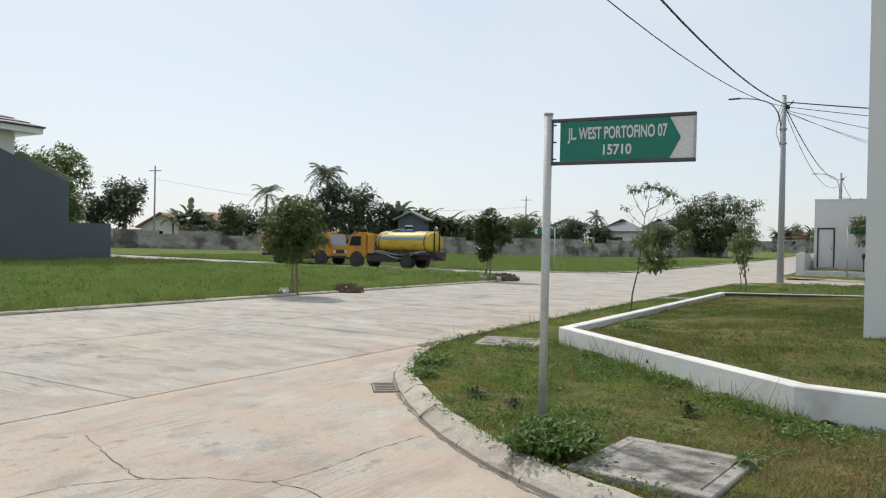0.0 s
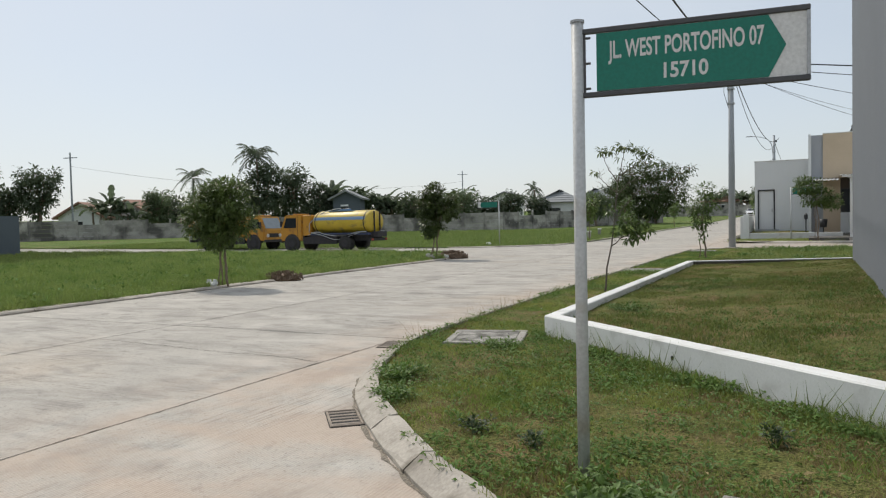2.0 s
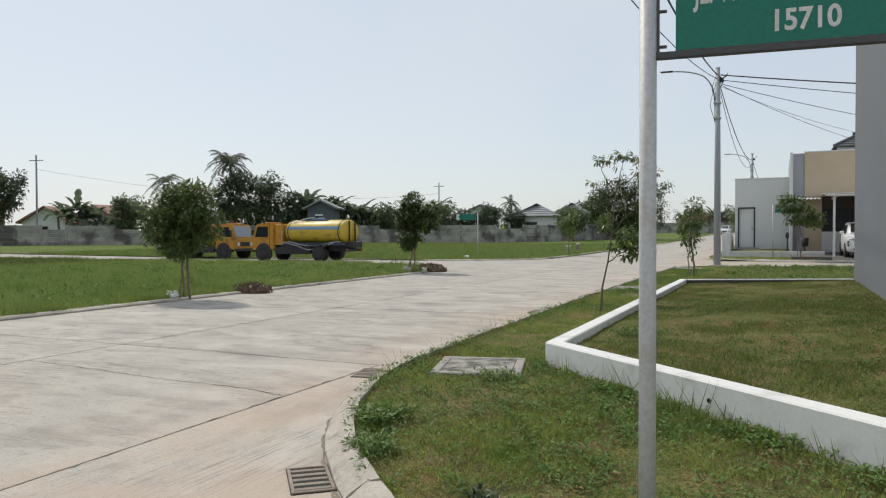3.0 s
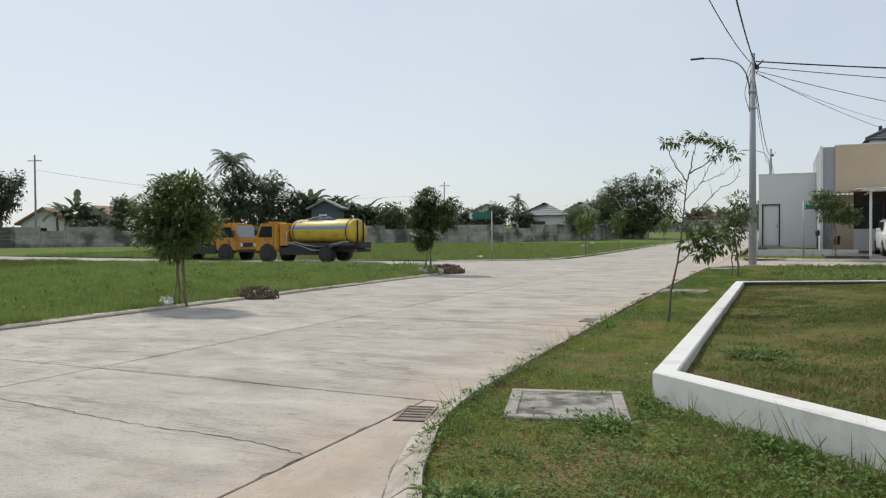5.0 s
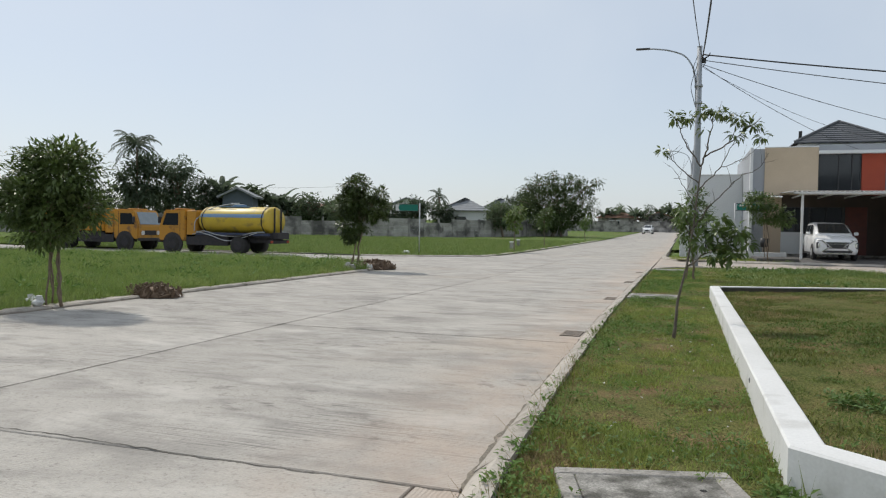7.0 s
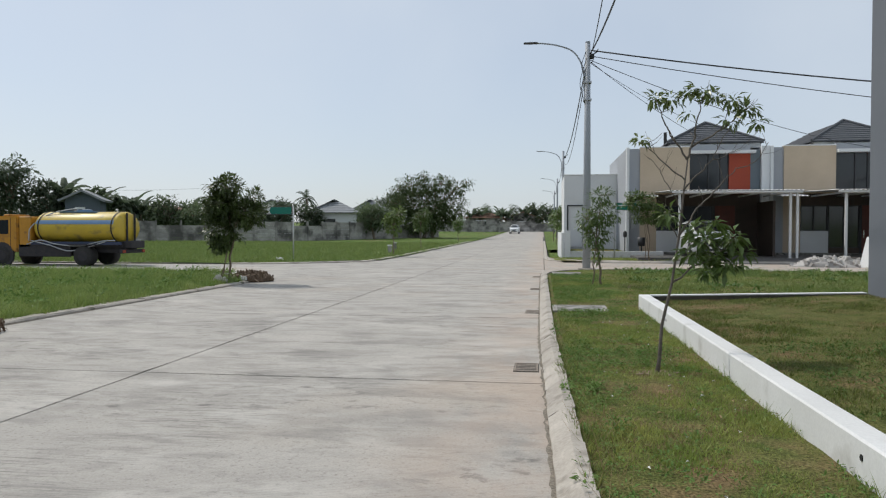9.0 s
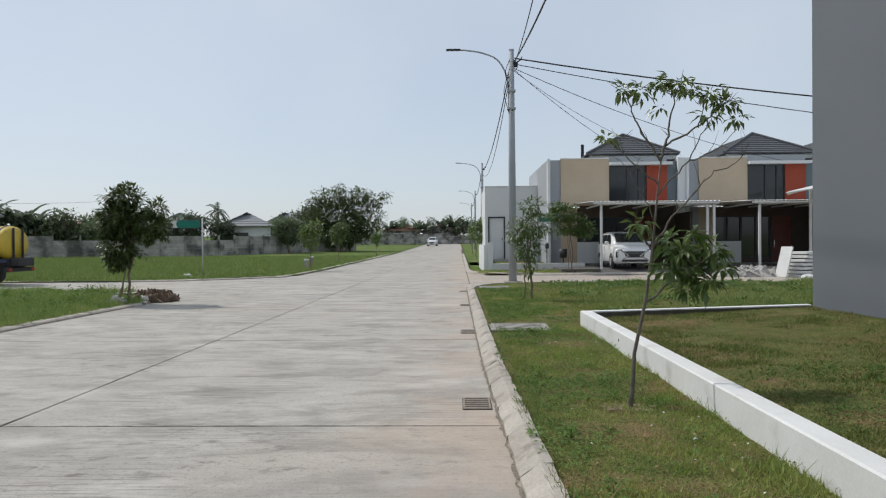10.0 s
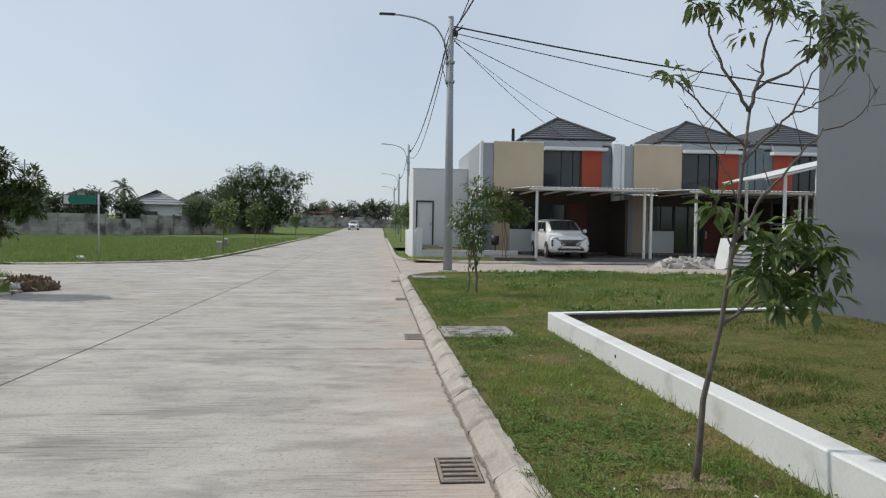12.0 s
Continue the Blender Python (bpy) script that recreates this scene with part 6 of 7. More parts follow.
def mpv(loc, rz, label, paint):
    """A family car with a raked nose; local +x ahead, middle at the origin, 4.45 m long."""
    t = thing("car", loc, rz, label, "car")
    P = lambda n, b, m, l="", parent=None, smooth=False: part(n, b, M[m], parent or t, l, smooth)
    hull = [(x, [(w * 0.9, z0), (w, z0 + 0.12), (w, zb - 0.22), (w * 0.97, zb - 0.06), (w * 0.86, zb), (w * 0.4, zb + 0.025)]) for x, w, z0, zb in
            ((2.23, 0.66, 0.34, 0.76), (2.19, 0.76, 0.30, 0.84), (2.08, 0.83, 0.26, 0.92), (1.75, 0.87, 0.24, 1.01), (1.2, 0.88, 0.24, 1.10), (0.0, 0.88, 0.24, 1.13), (-1.5, 0.88, 0.24, 1.15), (-1.95, 0.86, 0.27, 1.14), (-2.14, 0.80, 0.34, 1.08), (-2.21, 0.72, 0.42, 0.92))]
    body = P("body", loft(hull), paint, "painted body", None, True)
    top = [(x, [(wb, 1.06), (wb * 0.985, 1.12), (wt, zt - 0.07), (wt * 0.9, zt - 0.015), (wt * 0.5, zt)]) for x, wb, wt, zt in
           ((1.36, 0.70, 0.66, 1.17), (1.1, 0.80, 0.72, 1.31), (0.75, 0.82, 0.70, 1.48), (0.35, 0.83, 0.68, 1.62), (-0.1, 0.83, 0.67, 1.69), (-0.9, 0.83, 0.67, 1.71), (-1.6, 0.82, 0.66, 1.67), (-1.95, 0.80, 0.64, 1.56), (-2.14, 0.76, 0.68, 1.24))]
    P("cabin", loft(top), paint, "painted roof and pillars", body, True)
    b = bmesh.new()
    b.faces.new([b.verts.new(p) for p in ((1.33, -0.64, 1.19), (1.33, 0.64, 1.19), (0.47, 0.56, 1.60), (0.47, -0.56, 1.60))])
    P("windscreen", b, "glass", "dark windscreen", body).location = (0.03, 0, 0.025)
    for s in (-1, 1):
        for x0, x1, u0, u1 in ((-0.05, 0.92, -0.05, 0.42), (-1.0, -0.12, -1.0, -0.12), (-1.85, -1.08, -1.66, -1.08)):
            b = bmesh.new()
            F = [b.verts.new((x, s * y, z)) for x, y, z in ((x0, 0.832, 1.15), (x1, 0.832, 1.15), (u1, 0.715, 1.57), (u0, 0.715, 1.57))]
            b.faces.new(F if s < 0 else F[::-1])
            P("side_window", b, "glass", "dark side window", body)
        lamp = P("headlight", box(-0.05, 0.05, -0.15, 0.15, -0.10, 0.10, 0.03), "chrome", "clear headlight", body)
        lamp.matrix_basis = pose(2.15, s * 0.64, 0.66, 0, 0, -s * 18)
        P("lamp_surround", box(-0.05, 0.03, -0.19, 0.19, -0.15, 0.14, 0.03), "frame", "black lamp surround", body).matrix_basis = pose(2.14, s * 0.65, 0.66, 0, 0, -s * 18)
        P("light_strip", box(-0.06, 0.06, -0.20, 0.20, -0.02, 0.02, 0.008), "chrome", "slim light strip", body).matrix_basis = pose(2.09, s * 0.58, 0.885, s * -8, 0, -s * 22)
        P("chrome_blade", box(-0.02, 0.03, -0.26, 0.26, -0.028, 0.028, 0.01), "chrome", "chrome blade beside the grille", body).matrix_basis = pose(2.235, s * 0.43, 0.72, s * 38, 0, 0)
        P("chrome_blade", box(-0.02, 0.03, -0.20, 0.20, -0.028, 0.028, 0.01), "chrome", "chrome blade beside the grille", body).matrix_basis = pose(2.235, s * 0.44, 0.50, s * -34, 0, 0)
        P("mirror", box(0.78, 0.92, s * 0.98 - 0.09, s * 0.98 + 0.09, 1.10, 1.25, 0.03), paint, "door mirror", body)
        for x in (1.38, -1.38):
            P("wheel_arch", tube([(x, s * 0.80, 0.34), (x, s * 0.888, 0.34)], 0.38, 18), "chassis", "black wheel arch", body)
            wheel(t, x, s * 0.81, 0.33, 0.2)
        P("sill", box(-1.0, 1.0, s * 0.86 - 0.03, s * 0.86 + 0.03, 0.23, 0.33, 0.01), "frame", "black sill", body)
        P("door_handle", box(-0.25, -0.05, s * 0.885 - 0.01, s * 0.885 + 0.01, 0.95, 0.98), "chrome", "", body)
        P("door_seam", box(-0.085, -0.075, s * 0.882 - 0.004, s * 0.882 + 0.004, 0.36, 1.05), "frame", "", body)
    P("grille", prism([(-0.40, 0.52), (0.40, 0.52), (0.47, 0.80), (-0.47, 0.80)], -0.03, 0.03, None, Matrix.Translation((2.215, 0, 0)) @ Matrix(((0, 0, 1, 0), (1, 0, 0, 0), (0, 1, 0, 0), (0, 0, 0, 1)))), "frame", "black grille", body)
    for z in (0.71, 0.77):
        P("grille_bar", box(2.243, 2.255, -0.42, 0.42, z - 0.008, z + 0.008), "chrome", "chrome bar", body)
    P("lower_grille", box(2.16, 2.243, -0.58, 0.58, 0.33, 0.44, 0.02), "frame", "black lower grille", body)
    P("skid_plate", box(2.17, 2.26, -0.46, 0.46, 0.27, 0.335, 0.01), "chrome", "silver skid plate", body)
    P("number_plate", box(2.25, 2.262, -0.2, 0.2, 0.55, 0.65), "frame", "dark number plate", body)
    return t


mpv((1.6, 44.6, 0.22), -90, "white family car parked nose out under the carport", "carwhite")
mpv((13.3, 45.4, 0.22), -90, "white family car parked in the far carport", "carwhite")
mpv((-11.2, 150.0, rise(-11.2, 150.0)), -92, "pale car far down the road", "carwhite")


# ---- drains, covers and small things ----
def grate(x, y, rz, label="dusty slotted drain grate set in the gutter"):
    g = thing("drain_grate", (x, y, 0.004), rz, label, "drain grate", "drain grates along the kerb")
    part("pit", box(-0.125, 0.125, -0.228, 0.228, -0.02, 0.0005), M["black"], g, "dark drain opening")
    for a in ((-0.12, 0.12, -0.22, -0.20), (-0.12, 0.12, 0.20, 0.22), (-0.12, -0.10, -0.20, 0.20), (0.10, 0.12, -0.20, 0.20)):
        part("frame_bar", box(*a, -0.02, 0.008, 0.003), M["grate"], g)
    for k in range(5):
        y0 = -0.20 + 0.40 * (k + 0.5) / 5
        part("bar", box(-0.10, 0.10, y0 - 0.019, y0 + 0.019, -0.02, 0.004, 0.003), M["grate"], g)
    return g


grate(-4.60, 6.47, 40)
for y in (9.4, 15.72, 21.0, 26.1, 31.0):
    grate(-6.11 + (0.19 if y < 10 else 0), y, 0 if y > 10 else 14)


def cover(x, y, w, l, rz, label, z=0.075):
    c = thing("drain_cover", (x, y, z), rz, label, "drain cover", "concrete drain covers")
    t = 0.09
    part("rim", box(-w / 2, w / 2, -l / 2, -l / 2 + t, -0.1, 0.035, 0.008), M["rim"], c, "pale concrete rim")
    part("rim", box(-w / 2, w / 2, l / 2 - t, l / 2, -0.1, 0.035, 0.008), M["rim"], c, "pale concrete rim")
    part("rim", box(-w / 2, -w / 2 + t, -l / 2 + t, l / 2 - t, -0.1, 0.033, 0.008), M["rim"], c, "pale concrete rim")
    part("rim", box(w / 2 - t, w / 2, -l / 2 + t, l / 2 - t, -0.1, 0.033, 0.008), M["rim"], c, "pale concrete rim")
    lid = part("lid", box(-w / 2 + t + 0.004, w / 2 - t - 0.004, -l / 2 + t + 0.004, l / 2 - t - 0.004, -0.08, 0.031, 0.004), M["slab"], c, "stained concrete lid")
    for s in (-1, 1):
        part("lifting_hole", tube([(s * w * 0.27, s * l * 0.2, 0.028), (s * w * 0.27, s * l * 0.2, 0.0325)], 0.017, 10), M["black"], lid)
    return c


cover(-1.55, 5.16, 0.86, 0.92, -6, "square concrete drain cover sunk in the grass")
cover(-4.86, 9.74, 0.86, 0.92, 15, "square concrete drain cover by the low wall", 0.072)
cover(-5.32, 20.85, 0.92, 0.95, 0, "square concrete drain cover by the kerb", 0.068)
cover(-5.2, 31.4, 0.9, 0.9, 0, "square concrete drain cover by the pole")
for x, y, l in ((-14.9, 51.0, "short concrete marker post in the field"), (-16.0, 58.0, "short concrete marker post in the field"), (-46.0, 46.0, "short concrete marker post far in the field")):
    m = thing("marker_post", (x, y, rise(x, y) + 0.09), 10, l, "post")
    part("shaft", box(-0.11, 0.11, -0.11, 0.11, -0.05, 0.42, 0.02), M["precast"], m)
    part("cap", box(-0.14, 0.14, -0.14, 0.14, 0.42, 0.5, 0.02), M["white"], m)


def heap(loc, rx, ry, h, seed, material, label, name, category, count, size):
    """A low mound with loose bits on it."""
    rng = random.Random(seed)
    t = thing(name, loc, 0, label, category)
    b = bmesh.new()
    bmesh.ops.create_icosphere(b, subdivisions=3, radius=1.0)
    for v in b.verts:
        k = 1 + 0.35 * noise.noise(v.co * 1.7 + Vector((seed, 0, 0))) + 0.15 * noise.noise(v.co * 5)
        v.co = Vector((v.co.x * rx * k, v.co.y * ry * k, max(-0.05, v.co.z * h * k)))
    part("mound", b, M[material], t, "", True)
    b = None
    for _ in range(count):
        a, k = rng.uniform(0, 6.28), rng.uniform(0, 1.15) ** 0.6
        x, y = math.cos(a) * rx * k, math.sin(a) * ry * k
        z = h * math.sqrt(max(0.0, 1 - k * k)) * 0.9
        s = size * rng.uniform(0.4, 1.3)
        q = Matrix.Translation((x, y, z)) @ Euler((rng.uniform(0, 3), rng.uniform(0, 3), rng.uniform(0, 3))).to_matrix().to_4x4()
        b = box(-s, s, -s * 0.15 if material == "dry" else -s * 0.6, s * 0.15 if material == "dry" else s * 0.6, -s * 0.1, s * (0.1 if material == "dry" else 0.5), 0, b, q)
    part("debris_scatter", b, M[material], t, "", False, "stuff")
    return t


heap((-13.76, 17.25, 0.05), 0.52, 0.34, 0.13, 3, "dry", "heap of dry brown cuttings on the grass", "cuttings_heap", "plant waste", 260, 0.09)
heap((-13.95, 27.7, 0.06), 0.55, 0.5, 0.2, 4, "dry", "heap of dry brown cuttings at the corner", "cuttings_heap", "plant waste", 320, 0.09)
heap((5.6, 39.6, 0.0), 1.4, 0.8, 0.35, 5, "rubble", "heap of pale building rubble on the street", "rubble_heap", "rubble", 160, 0.12)
heap((-14.2, 26.2, 0.08), 0.16, 0.13, 0.12, 6, "rubble", "small pile of stones under the tree", "stone_pile", "stones", 14, 0.07)
for k, (x, y, r) in enumerate(((-17.9, 40.7, 0.2), (-13.95, 27.2, 0.1), (-13.9, 14.9, 0.10), (-14.25, 15.1, 0.08), (6.3, 36.0, 0.25), (7.0, 36.3, 0.2))):
    heap((x, y, 0.1), r, r * 0.7, r * 0.5, 60 + k, "white", "white plaster lump lying on the grass", "plaster_lump", "debris", 6, 0.05)

stack = thing("metal_stack", (7.5, 39.0, 0.0), 20, "leaning stack of white steel sheets by the rubble", "sheets")
for k in range(7):
    part("sheet", box(-0.75 + 0.07 * k, 0.7 + 0.03 * k, -0.5, 0.5, 0.15 * k, 0.15 * k + 0.10, 0.01, None, pose(0, 0, 0, 0, 0, 3 * (k % 3))), M["corrug"], stack)
part("leaning_sheet", box(-0.03, 0.03, -0.3, 0.3, 0, 1.25, 0.01, None, pose(-1.15, 0, 0, 0, 16, 0)), M["corrug"], stack)
canopy = thing("free_canopy", (9.15, 39.6, 0.0), 0, "white steel-framed canopy with a sloping sheet roof", "canopy")
SLOPE = math.atan2(1.25, 5.2)
b = corrugated(0.0, 3.6, 0.0, 5.35, 0.0, 0.0)
part("canopy_roof", b, M["corrug"], canopy, "white corrugated sheet").matrix_basis = Matrix.Translation((-0.6, 3.4, 3.62)) @ Matrix.Rotation(-SLOPE, 4, "Y") @ Matrix.Rotation(radians(-90), 4, "Z")
for x in (0.35, 3.6):
    zt = 3.62 + (x + 0.6) * math.tan(SLOPE) - 0.13
    for y in (0.0, 3.1):
        part("canopy_post", box(x, x + 0.1, y, y + 0.1, 0, zt), M["corrug"], canopy, "white post")
    part("canopy_beam", box(x, x + 0.1, -0.15, 3.35, zt, zt + 0.08), M["corrug"], canopy)
for y in (-0.2, 3.3):
    part("edge_rail", box(0, 5.3, 0, 0.06, -0.11, -0.03), M["corrug"], canopy, "white edge rail").matrix_basis = Matrix.Translation((-0.55, y, 3.62)) @ Matrix.Rotation(-SLOPE, 4, "Y")
bin_ = thing("waste_bin", (-0.9, 47.2, 0.36), 0, "small dark bin on legs beside the fin wall", "bin")
part("bucket", tube([(0, 0, 0.3), (0, 0, 0.75)], [0.17, 0.21], 14), M["frame"], bin_, "", True)
part("stand", box(-0.03, 0.03, -0.03, 0.03, 0, 0.3), M["frame"], bin_)
lantern = thing("garden_lamp", (-1.75, 47.0, 0.36), 0, "small black garden lantern on a post", "lamp")
part("post", tube([(0, 0, 0), (0, 0, 0.75)], 0.03, 8), M["frame"], lantern)
part("lantern_body", tube([(0, 0, 0.75), (0, 0, 0.8), (0, 0, 1.0), (0, 0, 1.08)], [0.05, 0.1, 0.1, 0.02], 8), M["frame"], lantern)


rng = random.Random(8)
ring = [(math.cos(a) * r, math.sin(a) * r) for a, r in [(2 * math.pi * i / 22, 0.2 * rng.uniform(0.6, 1.25)) for i in range(22)]]
soil = part("soil_patch", prism([(-4.9 + x * 1.2, 15.25 + y * 0.9) for x, y in ring], 0.05, 0.076), M["soil"], None, "bare reddish soil round the young tree's foot", kind="structure", category="soil")


def crack(pts, w, parent, material="joint", label="dark crack in the concrete"):
    """A ragged dark crack lying in the slab."""
    rng = random.Random(len(pts) * 7 + int(abs(pts[0][0]) * 10))
    q = spline(pts, 0.05)
    b = bmesh.new()
    rows = []
    for i, p in enumerate(q):
        d = (q[min(i + 1, len(q) - 1)] - q[max(i - 1, 0)]).normalized()
        n = Vector((-d.y, d.x, 0))
        c = p + n * rng.gauss(0, 0.008)
        k = w * rng.uniform(0.3, 1.2)
        rows.append((b.verts.new(c + n * k + Vector((0, 0, 0.003))), b.verts.new(c - n * k + Vector((0, 0, 0.003)))))
    for r, s in zip(rows, rows[1:]):
        b.faces.new((r[0], r[1], s[1], s[0]))
    bmesh.ops.recalc_face_normals(b, faces=b.faces[:])
    return part("crack", b, M[material], parent, label)


for c in ([(-5.26, 3.75), (-4.49, 3.48), (-4.11, 3.39), (-3.82, 3.61), (-3.47, 3.78), (-3.38, 4.19), (-3.38, 4.66), (-3.32, 5.2)], [(-3.47, 3.78), (-3.11, 3.75), (-2.6, 3.55), (-2.2, 3.2)], [(-4.11, 3.39), (-4.35, 3.05), (-4.4, 2.5)]):
    crack(c, 0.004, side_street)
for c in ([(-9.8, 8.55), (-8.51, 8.44), (-7.61, 8.34), (-6.92, 8.34), (-6.39, 8.28), (-6.08, 8.2)], [(-6.05, 3.0), (-6.06, 6.0), (-6.06, 9.7)], [(-9.83, 4.0), (-9.83, 15.0), (-9.83, 40.0)], [(-9.8, 14.95), (-8.0, 14.96), (-5.92, 14.94)], [(-9.8, 9.87), (-8.4, 9.9), (-7.2, 9.84), (-5.9, 9.83)], [(-9.8, 20.05), (-8.0, 20.04), (-5.92, 20.05)]):
    crack(c, 0.006, road)
# dirt gathered between road and kerb
crack([(p.x - 0.012, p.y - 0.008) for p in KERB_PTS[::8] if p.x < 4], 0.018, road, "gutter_dirt", "dirt gathered along the kerb")
crack([(-13.74, -8.0), (-13.74, 10.0), (-13.74, 26.0)], 0.03, road, "gutter_dirt", "dirt gathered along the kerb")

# ---- weeds ----
def weed(x, y, z, r, h, n, size, seed, leaf, label, slim=0.45):
    rng = random.Random(seed)
    t = thing("weed", (x, y, z), 0, label, "weed", "weeds in the verge")
    b = None
    spots = []
    for _ in range(max(5, n // 14)):
        a, k = rng.uniform(0, 6.28), rng.uniform(0.1, 1) ** 0.6
        e = Vector((math.cos(a) * r * k, math.sin(a) * r * k, h * rng.uniform(0.5, 1) * (1.05 - 0.5 * k)))
        b = tube([e * 0.15 - Vector((0, 0, 0.03)), e * 0.6, e], [0.004, 0.003, 0.002], 4, b)
        for _ in range(14):
            d = Vector((rng.gauss(0, 1), rng.gauss(0, 1), rng.gauss(0.6, 0.6))).normalized()
            spots.append((e * rng.uniform(0.5, 1.0) + d * 0.025, d))
    part("stem_tangle", b, M["leaf_field"], t, "", False, "stuff")
    v, f = leaves(rng, spots, size, slim, 0.3)
    array_part("leaves", v, f, M[leaf], t, "small bright green leaves", "stuff")
    return t


weed(-2.22, 5.0, 0.08, 0.36, 0.25, 1700, 0.060, 1, "leaf_weed", "leafy green weed bush round the sign's post")
weed(-2.50, 5.60, 0.08, 0.11, 0.17, 130, 0.045, 2, "leaf_weed", "leafy green weed by the sign's post")
weed(-4.72, 7.52, 0.08, 0.26, 0.14, 560, 0.045, 3, "leaf_weed", "leafy weed creeping over the kerb")
weed(-4.42, 6.88, 0.08, 0.22, 0.11, 360, 0.042, 4, "leaf_weed", "leafy weed near the kerb")
weed(-3.04, 6.12, 0.08, 0.10, 0.08, 150, 0.035, 31, "leaf_dark", "dark upright weed in the grass")
weed(-1.75, 6.6, 0.08, 0.09, 0.17, 160, 0.04, 5, "leaf_dark", "dark upright weed in the grass")
weed(-3.5, 6.36, 0.08, 0.14, 0.06, 160, 0.04, 6, "leaf_dark", "dark low weed in the grass")
weed(-0.85, 6.55, 0.08, 0.34, 0.08, 420, 0.045, 7, "leaf_weed", "creeping weed by the low wall")
weed(0.1, 10.2, 0.25, 0.5, 0.16, 360, 0.09, 8, "leaf_weed", "broad-leaved weed in the lawn")
weed(-3.6, 11.6, 0.22, 0.36, 0.09, 460, 0.045, 9, "leaf_weed", "leafy weed in the lawn")
weed(-1.1, 5.45, 0.1, 0.09, 0.07, 70, 0.05, 10, "leaf_weed", "small weed on the drain cover")
weed(-4.50, 9.22, 0.08, 0.24, 0.09, 420, 0.04, 11, "leaf_weed", "leafy weed beside the drain cover")
weed(-5.1, 20.0, 0.08, 0.22, 0.10, 140, 0.04, 12, "leaf_field", "dark low weed near the drain cover")
weed(-5.5, 14.3, 0.08, 0.14, 0.10, 100, 0.035, 13, "leaf_field", "dark low weed by the kerb")
weed(-5.45, 13.2, 0.08, 0.1, 0.09, 80, 0.035, 14, "leaf_field", "dark low weed by the kerb")
weed(-5.5, 16.6, 0.08, 0.16, 0.10, 100, 0.035, 15, "leaf_field", "dark low weed by the kerb")


# ---- grass ----
def grass(name, area, x0, x1, y0, y1, per_m2, h0, h1, width, z, material, label, seed, thin=None):
    """Single blades, one triangle each, scattered over an area."""
    rs = np.random.RandomState(seed)
    n = int((x1 - x0) * (y1 - y0) * per_m2)
    x, y = rs.uniform(x0, x1, n), rs.uniform(y0, y1, n)
    keep = area(x, y) & (np.ones(n, bool) if thin is None else rs.uniform(0, 1, n) < thin(x, y))
    x, y = x[keep], y[keep]
    n = len(x)
    tuft = (0.5 + 0.5 * drift(x, y, 1.3, 2) + 0.35 * drift(x, y, 5.0, 3)).clip(0.05, 1.2)
    h = (h0 + (h1 - h0) * rs.uniform(0, 1, n) ** 1.5) * (0.45 + 0.9 * tuft)
    a, lean = rs.uniform(0, 2 * np.pi, n), rs.uniform(0.15, 1.1, n) * h
    la = rs.uniform(0, 2 * np.pi, n)
    zz = (z(x, y) if callable(z) else z) + rises(x, y) - 0.012
    dx, dy = np.cos(a) * width / 2, np.sin(a) * width / 2
    V = np.stack([np.stack([x - dx, y - dy, zz], 1), np.stack([x + dx, y + dy, zz], 1), np.stack([x + np.cos(la) * lean, y + np.sin(la) * lean, zz + h], 1)], 1).reshape(-1, 3)
    me = bpy.data.meshes.new(name)
    me.vertices.add(3 * n)
    me.vertices.foreach_set("co", V.ravel())
    me.loops.add(3 * n)
    me.loops.foreach_set("vertex_index", np.arange(3 * n, dtype=np.int32))
    me.polygons.add(n)
    me.polygons.foreach_set("loop_start", np.arange(0, 3 * n, 3, dtype=np.int32))
    me.update(calc_edges=True)
    me.materials.append(material)
    return tagged(new(name, me), label, "grass", "", "stuff")


def clear_of_covers(x, y):
    bad = np.zeros(np.shape(x), bool)
    for cx, cy in ((-1.55, 5.16), (-4.86, 9.74), (-5.32, 20.85), (-5.2, 31.4)):
        bad |= (abs(x - cx) < 0.40 + 0.05 * drift(x, y, 4.0, 8)) & (abs(y - cy) < 0.42 + 0.05 * drift(x, y, 4.0, 9))
    return ~bad


def straw_patch(x, y):
    return np.clip(1.3 * np.exp(-((x + 0.7) ** 2 + (y - 5.75) ** 2 * 1.6) / 1.7) + 0.35 * drift(x, y, 4.0, 25), 0, 1)


def patchy(x, y):
    return np.clip(0.66 + 0.5 * drift(x, y, 0.8, 5) + 0.7 * drift(x, y, 3.1, 6) + 0.7 * drift(x, y, 9.0, 7), 0.04, 1.0) * (1 - 0.75 * straw_patch(x, y) * (y < 7.2))


near_verge = lambda x, y: in_verge(x, y) & clear_of_covers(x, y)
verge_front = lambda x, y: near_verge(x, y) & (x < 0.8)
grass("verge_grass", lambda x, y: near_verge(x, y) & (x < 0.8), -5.7, 0.8, 4.3, 11.0, 8000, 0.012, 0.060, 0.0125, 0.075, M["blade"], "short verge grass beside the kerb", 1, patchy)
grass("verge_grass", near_verge, -5.7, -4.2, 11.0, 34.0, 5600, 0.012, 0.052, 0.013, 0.075, M["blade"], "short verge grass along the low wall", 2, patchy)
grass("garden_grass", in_garden, -4.2, -0.6, 7.2, 21.2, 4000, 0.012, 0.055, 0.014, lawn_height, M["blade"], "short patchy grass of the front lawn", 3, patchy)
grass("garden_grass", in_garden, -0.6, 4.0, 7.2, 12.0, 3000, 0.012, 0.055, 0.014, lawn_height, M["blade"], "short patchy grass of the front lawn", 4, patchy)
